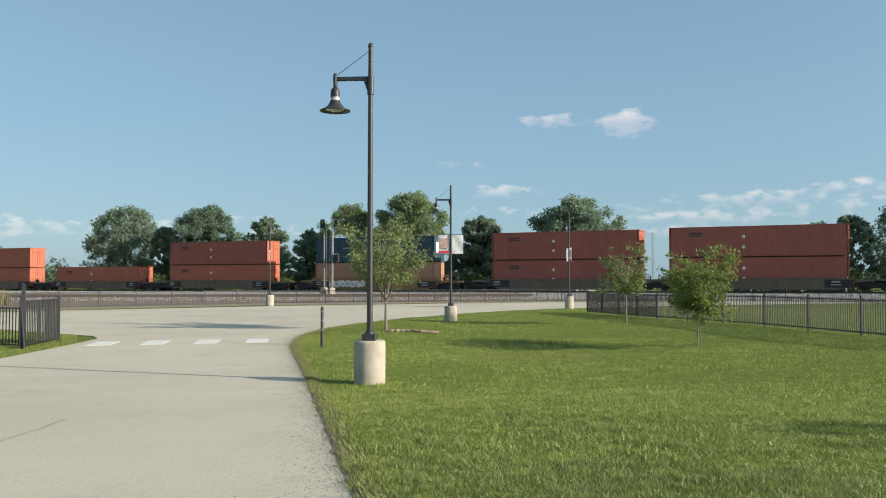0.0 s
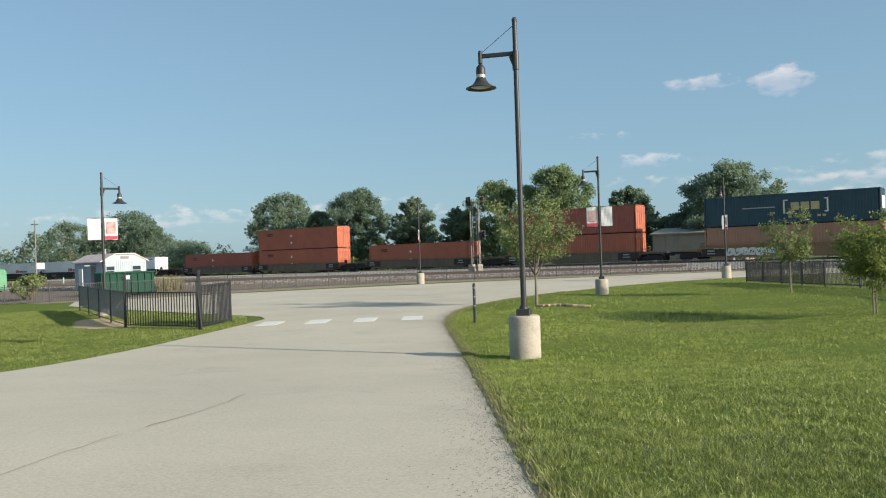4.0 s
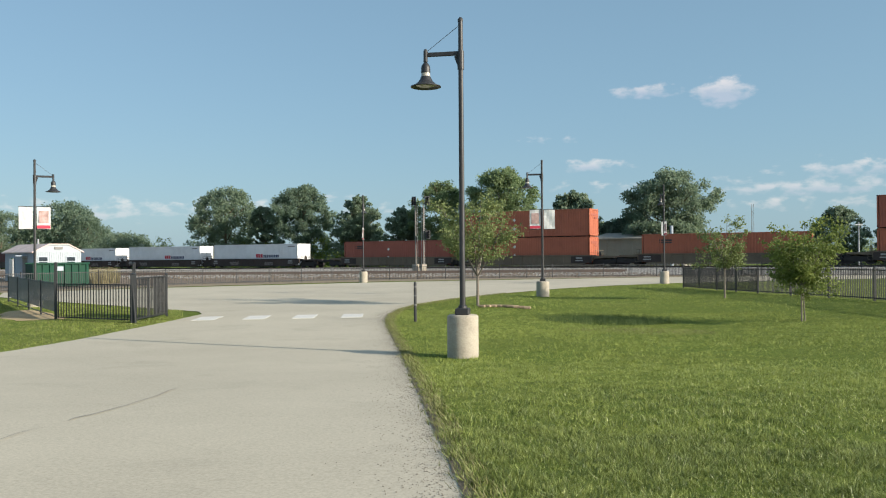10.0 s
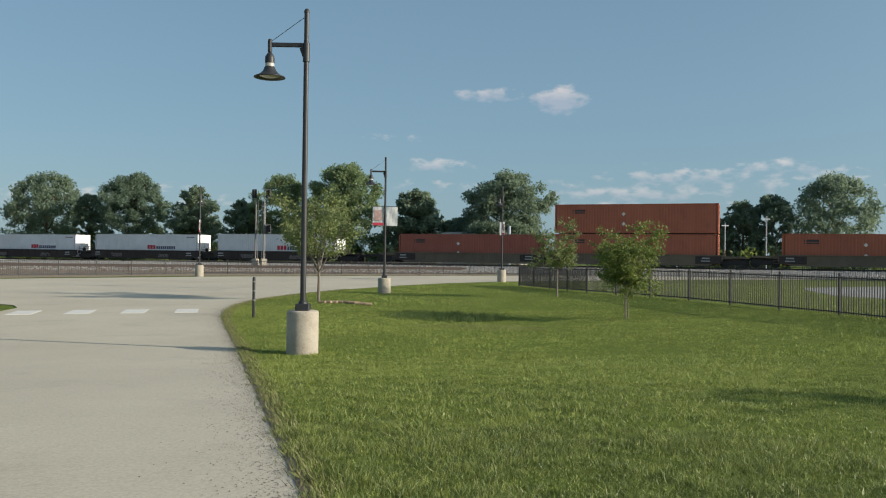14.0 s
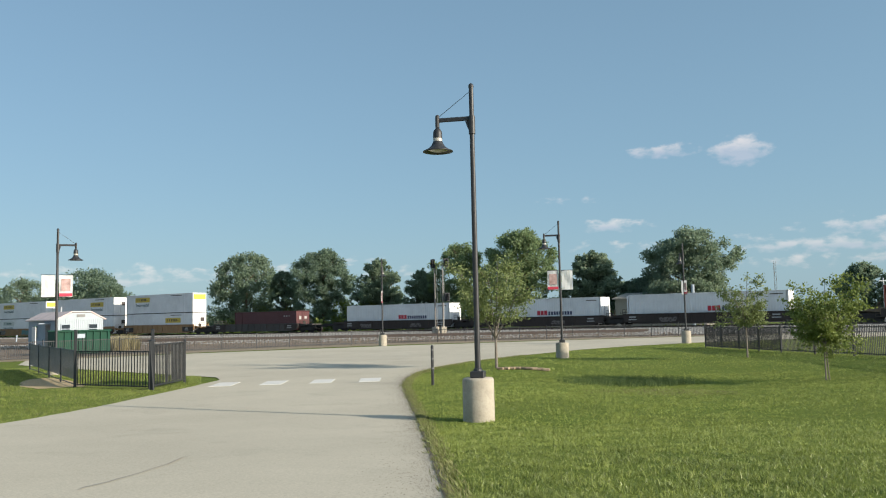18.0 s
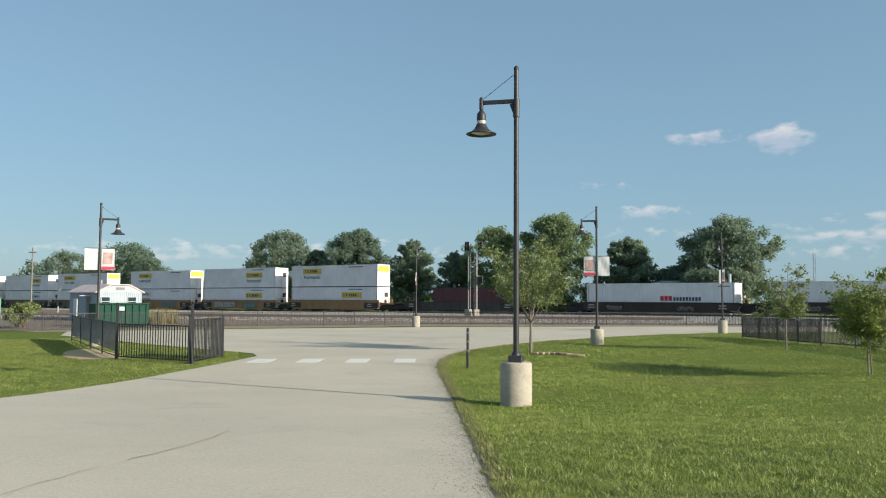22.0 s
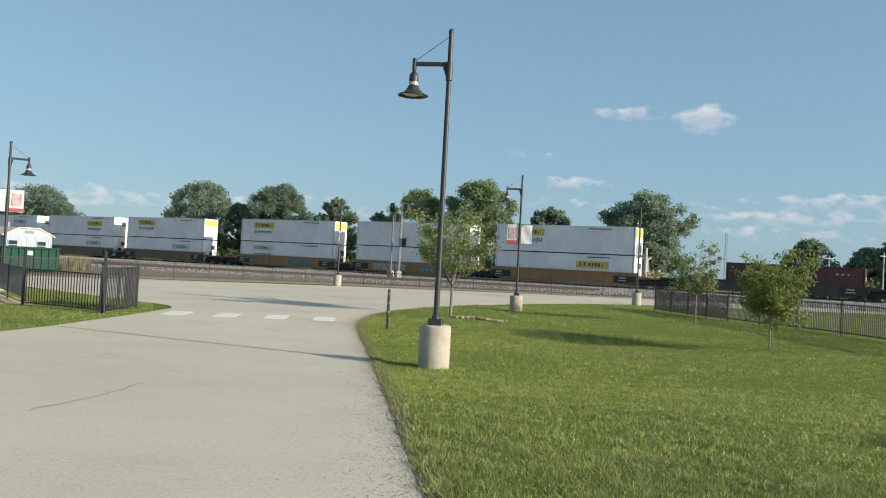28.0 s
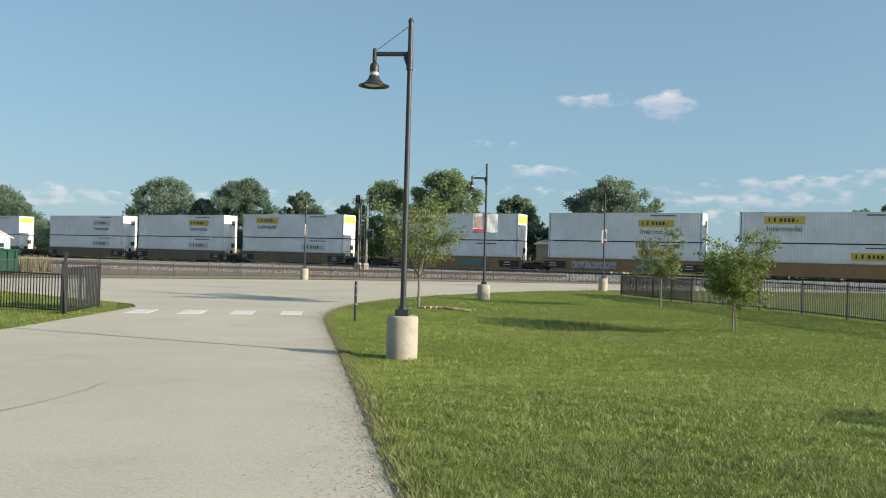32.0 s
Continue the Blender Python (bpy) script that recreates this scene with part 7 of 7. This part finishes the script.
TAR = material("crack_filler", (0.33, 0.305, 0.265), 0.95, vary=0.3, grain=0.2, big=3.0)
crack([(-4.75, 4.4), (-4.79, 6.1), (-4.8, 6.9), (-4.76, 7.85)], 0.01, 1)
crack([(-4.76, 7.85), (-4.7, 9.1), (-4.86, 11.0)], 0.013, 2)
crack([(-5.35, 16.15), (-5.07, 16.95)], 0.012, 5)
crack([(-9.0, 34.5), (-5.9, 36.5), (-5.0, 36.9)], 0.025, 3)
crack([(-5.5, 46.5), (-1.5, 47.5)], 0.03, 4)
crack([(-14.0, 45.0), (-9.0, 46.0)], 0.03, 6)


def shoulder():
    """Broken gravelly fringe between the pavement and the lawn."""
    rng = np.random.default_rng(33)
    pts = [p for p in ROAD if -5.6 < p[0] < 0.7 and -1 < p[1] < 34 and p[0] > -6]
    edge = pts[:12]
    g = Geo()
    outer, inner, drift = [], [], 0.0
    for i in range(len(edge) - 1):
        a, b = Vector(edge[i]), Vector(edge[i + 1])
        d = (b - a)
        n = Vector((d.y, -d.x)).normalized()
        k = max(2, int(d.length / 0.12))
        for j in range(k):
            p = a + d * (j / k)
            o = p + n * (0.05 + abs(rng.normal()) * 0.03)
            drift = 0.7 * drift + 0.012 * abs(rng.normal())
            q = p - n * (0.004 + drift)
            outer.append((o.x, o.y, ground_z(o.x, o.y) + 0.026))
            inner.append((q.x, q.y, ground_z(q.x, q.y) + 0.026))
    m = len(outer)
    g.add(outer + inner, [(i, i + 1, m + i + 1, m + i) for i in range(m - 1)])
    setting("pavement_edge", g, EDGE_DIRT, "dark crumbling edge of the pavement", "pavement edge")
    # loose stones and worn patches near the edge
    n = 34000
    t = rng.random(n) * (len(edge) - 1.001)
    i = t.astype(int)
    e = np.array(edge)
    p = e[i] + (e[i + 1] - e[i]) * (t - i)[:, None]
    off = -rng.exponential(0.17, n) + 0.05
    d = e[i + 1] - e[i]
    nn = np.stack([d[:, 1], -d[:, 0]], 1) / np.linalg.norm(d, axis=1)[:, None]
    p = p + nn * off[:, None]
    s = 0.002 + 0.0045 * rng.random(n) ** 3
    z = np.array([ground_z(a, b) for a, b in p]) + 0.022
    base = np.array([(-1, -1, 0), (1, -1, 0), (1, 1, 0), (-1, 1, 0), (0, 0, 1.0)])
    v = base[None] * s[:, None, None] * (0.7 + 0.6 * rng.random((n, 5, 1)))
    v[:, :, 0] += p[:, 0][:, None]
    v[:, :, 1] += p[:, 1][:, None]
    v[:, :, 2] += z[:, None]
    f = np.array([(0, 1, 4), (1, 2, 4), (2, 3, 4), (3, 0, 4)])
    q = (f[None] + (np.arange(n) * 5)[:, None, None]).reshape(-1, 3)
    tagged(new("loose_gravel", fast_mesh("loose_gravel", v.reshape(-1, 3), q, EDGE_STONE)), "loose dark grit along the pavement edge", "gravel", "", "stuff")


EDGE_DIRT = material("edge_dirt", (0.085, 0.07, 0.05), 0.97, vary=0.5, tint=(0.2, 0.17, 0.12), grain=0.35, big=4.0, small=40.0, bump=0.8)
EDGE_STONE = material("edge_grit", (0.19, 0.17, 0.14), 0.95, vary=0.4, grain=0.3, big=8.0, small=60.0)
shoulder()

# ---- grass ----
def grass():
    rng = np.random.default_rng(11)
    gz_v = np.vectorize(ground_z)
    polys = [ROAD, PARKING, GRAVEL_LOT, DIRT_PATCH]

    def inside_np(poly, x, y):
        hit = np.zeros(len(x), dtype=bool)
        for i in range(len(poly)):
            (x0, y0), (x1, y1) = poly[i - 1], poly[i]
            if y0 == y1:
                continue
            c = ((y0 > y) != (y1 > y)) & (x < (x1 - x0) * (y - y0) / (y1 - y0) + x0)
            hit ^= c
        return hit

    def patch(r0, r1, a0, a1, count, height, width, name, mat=None, thin=0.72):
        a = np.radians(rng.uniform(a0, a1, count))
        r = np.sqrt(rng.uniform(r0 ** 2, r1 ** 2, count))
        x, y = -np.sin(a) * r, np.cos(a) * r
        # clumps: pull blades towards tuft centres
        clump = np.sin(x * 3.1 + 1.7 * np.sin(y * 2.3)) * np.sin(y * 3.7 + 1.3 * np.sin(x * 2.9))
        keep = rng.random(count) < thin + 0.28 * clump
        ok = keep.copy()
        for p in polys:
            ok &= ~inside_np(p, x, y)
        x, y = x[ok], y[ok]
        n = len(x)
        z = gz_v(x, y)
        t = rng.random(n) * 6.2832
        h = height * (0.5 + 0.9 * rng.random(n) ** 1.5) * (1 + 0.4 * clump[ok]) * (1 + 0.25 * np.sin(x * 0.9) * np.sin(y * 0.8 + x * 0.3))
        w = width * (0.7 + 0.6 * rng.random(n))
        lean = h * rng.normal(size=n) * 1.25
        lt = rng.random(n) * 6.2832
        v = np.empty((n, 3, 3))
        v[:, 0] = np.stack([x - np.cos(t) * w, y - np.sin(t) * w, z - 0.01], 1)
        v[:, 1] = np.stack([x + np.cos(t) * w, y + np.sin(t) * w, z - 0.01], 1)
        v[:, 2] = np.stack([x + np.cos(lt) * lean, y + np.sin(lt) * lean, z + h], 1)
        q = np.arange(n * 3).reshape(n, 3)
        tagged(new(name, fast_mesh(name, v.reshape(-1, 3), q, mat or GRASS)), "mown green lawn grass", "grass", "", "stuff")

    patch(0.3, 4.4, -180, 180, 60000, 0.045, 0.0055, "lawn_grass")
    patch(4.4, 14, -215, -112, 50000, 0.045, 0.007, "lawn_grass")
    patch(4.4, 8, -112, 12, 380000, 0.036, 0.0044, "lawn_grass")
    patch(4.4, 8, -112, 12, 165000, 0.042, 0.0042, "lawn_grass", GRASS_LIT, 0.45)
    patch(8, 12, -112, 14, 120000, 0.034, 0.0064, "lawn_grass")
    patch(7.4, 11.8, -112, 14, 75000, 0.034, 0.0064, "lawn_grass", GRASS_MID)
    patch(11.4, 15, -112, 14, 220000, 0.034, 0.0066, "lawn_grass", GRASS_MID)
    patch(8, 15, -112, 14, 110000, 0.038, 0.0064, "lawn_grass", GRASS_LIT, 0.45)
    patch(15, 30, -112, 16, 430000, 0.04, 0.0085, "lawn_grass", GRASS_MID)
    patch(30, 60, -60, 8, 150000, 0.045, 0.014, "lawn_grass", GRASS_MID)
    patch(12, 45, 24, 50, 95000, 0.045, 0.008, "lawn_grass", GRASS_MID)
    patch(12, 45, 24, 50, 95000, 0.045, 0.008, "lawn_grass")
    patch(12, 45, 24, 50, 30000, 0.04, 0.008, "lawn_grass", DRY_GRASS)
    patch(17, 32, -110, -30, 70000, 0.075, 0.011, "fence_weeds", GRASS_MID)
    # ragged tufts that hang over the pavement's edge
    road_e = np.array(ROAD[2:14])
    lot_e = np.array((PARKING + PARKING[:1])[::-1])
    for e, mat, cnt, hgt, spread in ((road_e, GRASS, 14000, 0.055, 0.06), (road_e, DRY_GRASS, 10000, 0.07, 0.07), (lot_e, GRASS, 30000, 0.1, 0.1)):
        t = rng.random(cnt) * (len(e) - 1.001)
        i = t.astype(int)
        d = e[i + 1] - e[i]
        nn = np.stack([d[:, 1], -d[:, 0]], 1) / np.linalg.norm(d, axis=1)[:, None]
        wob = 0.05 + 0.03 * np.sin(t * 37.0) + 0.02 * np.sin(t * 91.0)
        p = e[i] + d * (t - i)[:, None] + nn * (0.05 + wob + rng.normal(size=cnt) * spread)[:, None]
        z = gz_v(p[:, 0], p[:, 1]) + 0.012
        a = rng.random(cnt) * 6.2832
        h = hgt * (0.4 + 0.8 * rng.random(cnt))
        lean = -nn * (h * (0.1 + 0.6 * rng.random(cnt)))[:, None] + rng.normal(size=(cnt, 2)) * 0.025
        v = np.empty((cnt, 3, 3))
        w = 0.006
        v[:, 0] = np.stack([p[:, 0] - np.cos(a) * w, p[:, 1] - np.sin(a) * w, z], 1)
        v[:, 1] = np.stack([p[:, 0] + np.cos(a) * w, p[:, 1] + np.sin(a) * w, z], 1)
        v[:, 2] = np.stack([p[:, 0] + lean[:, 0], p[:, 1] + lean[:, 1], z + h], 1)
        tagged(new("edge_grass", fast_mesh("edge_grass", v.reshape(-1, 3), np.arange(cnt * 3).reshape(cnt, 3), mat)), "ragged dry grass along the pavement edge", "grass", "", "stuff")


grass()


# taller weeds in the lawn
WEED_DARK = leafy("dark_weeds", (0.03, 0.06, 0.02), (0.12, 0.17, 0.055), 0.3)


def weeds(x, y, r, n, height, mat, label, seed):
    rng = np.random.default_rng(seed)
    a, d = rng.random(n) * 6.2832, r * np.sqrt(rng.random(n))
    px, py = x + np.cos(a) * d, y + np.sin(a) * d * 0.6
    z = ground_z(x, y)
    t = rng.random(n) * 6.2832
    h = height * (0.4 + 0.6 * rng.random(n))
    lean = h * rng.normal(size=n) * 0.35
    v = np.empty((n, 3, 3))
    v[:, 0] = np.stack([px - np.cos(t) * 0.006, py - np.sin(t) * 0.006, np.full(n, z)], 1)
    v[:, 1] = np.stack([px + np.cos(t) * 0.006, py + np.sin(t) * 0.006, np.full(n, z)], 1)
    v[:, 2] = np.stack([px + np.cos(t) * lean, py + np.sin(t) * lean, z + h], 1)
    tagged(new("weed_clump", fast_mesh("weed_clump", v.reshape(-1, 3), np.arange(n * 3).reshape(n, 3), mat)), label, "weeds", "", "stuff")


weeds(7.4, 8.7, 0.45, 500, 0.22, WEED_GREY, "clump of grey dry weeds in the lawn", 1)
weeds(2.2, 26.4, 2.1, 2600, 0.3, WEED_DARK, "taller dark green weeds in the lawn hollow", 2)
# short pale blades imitate a band of lit grass tips
weeds(6.0, 12.2, 4.2, 5200, 0.05, GRASS_LIT, "band of paler grass blades standing in for sunlit tips", 4)
weeds(2.4, 22.4, 2.4, 5000, 0.035, DRY_GRASS, "dry yellowish patch of short grass in the lawn", 3)

motions()
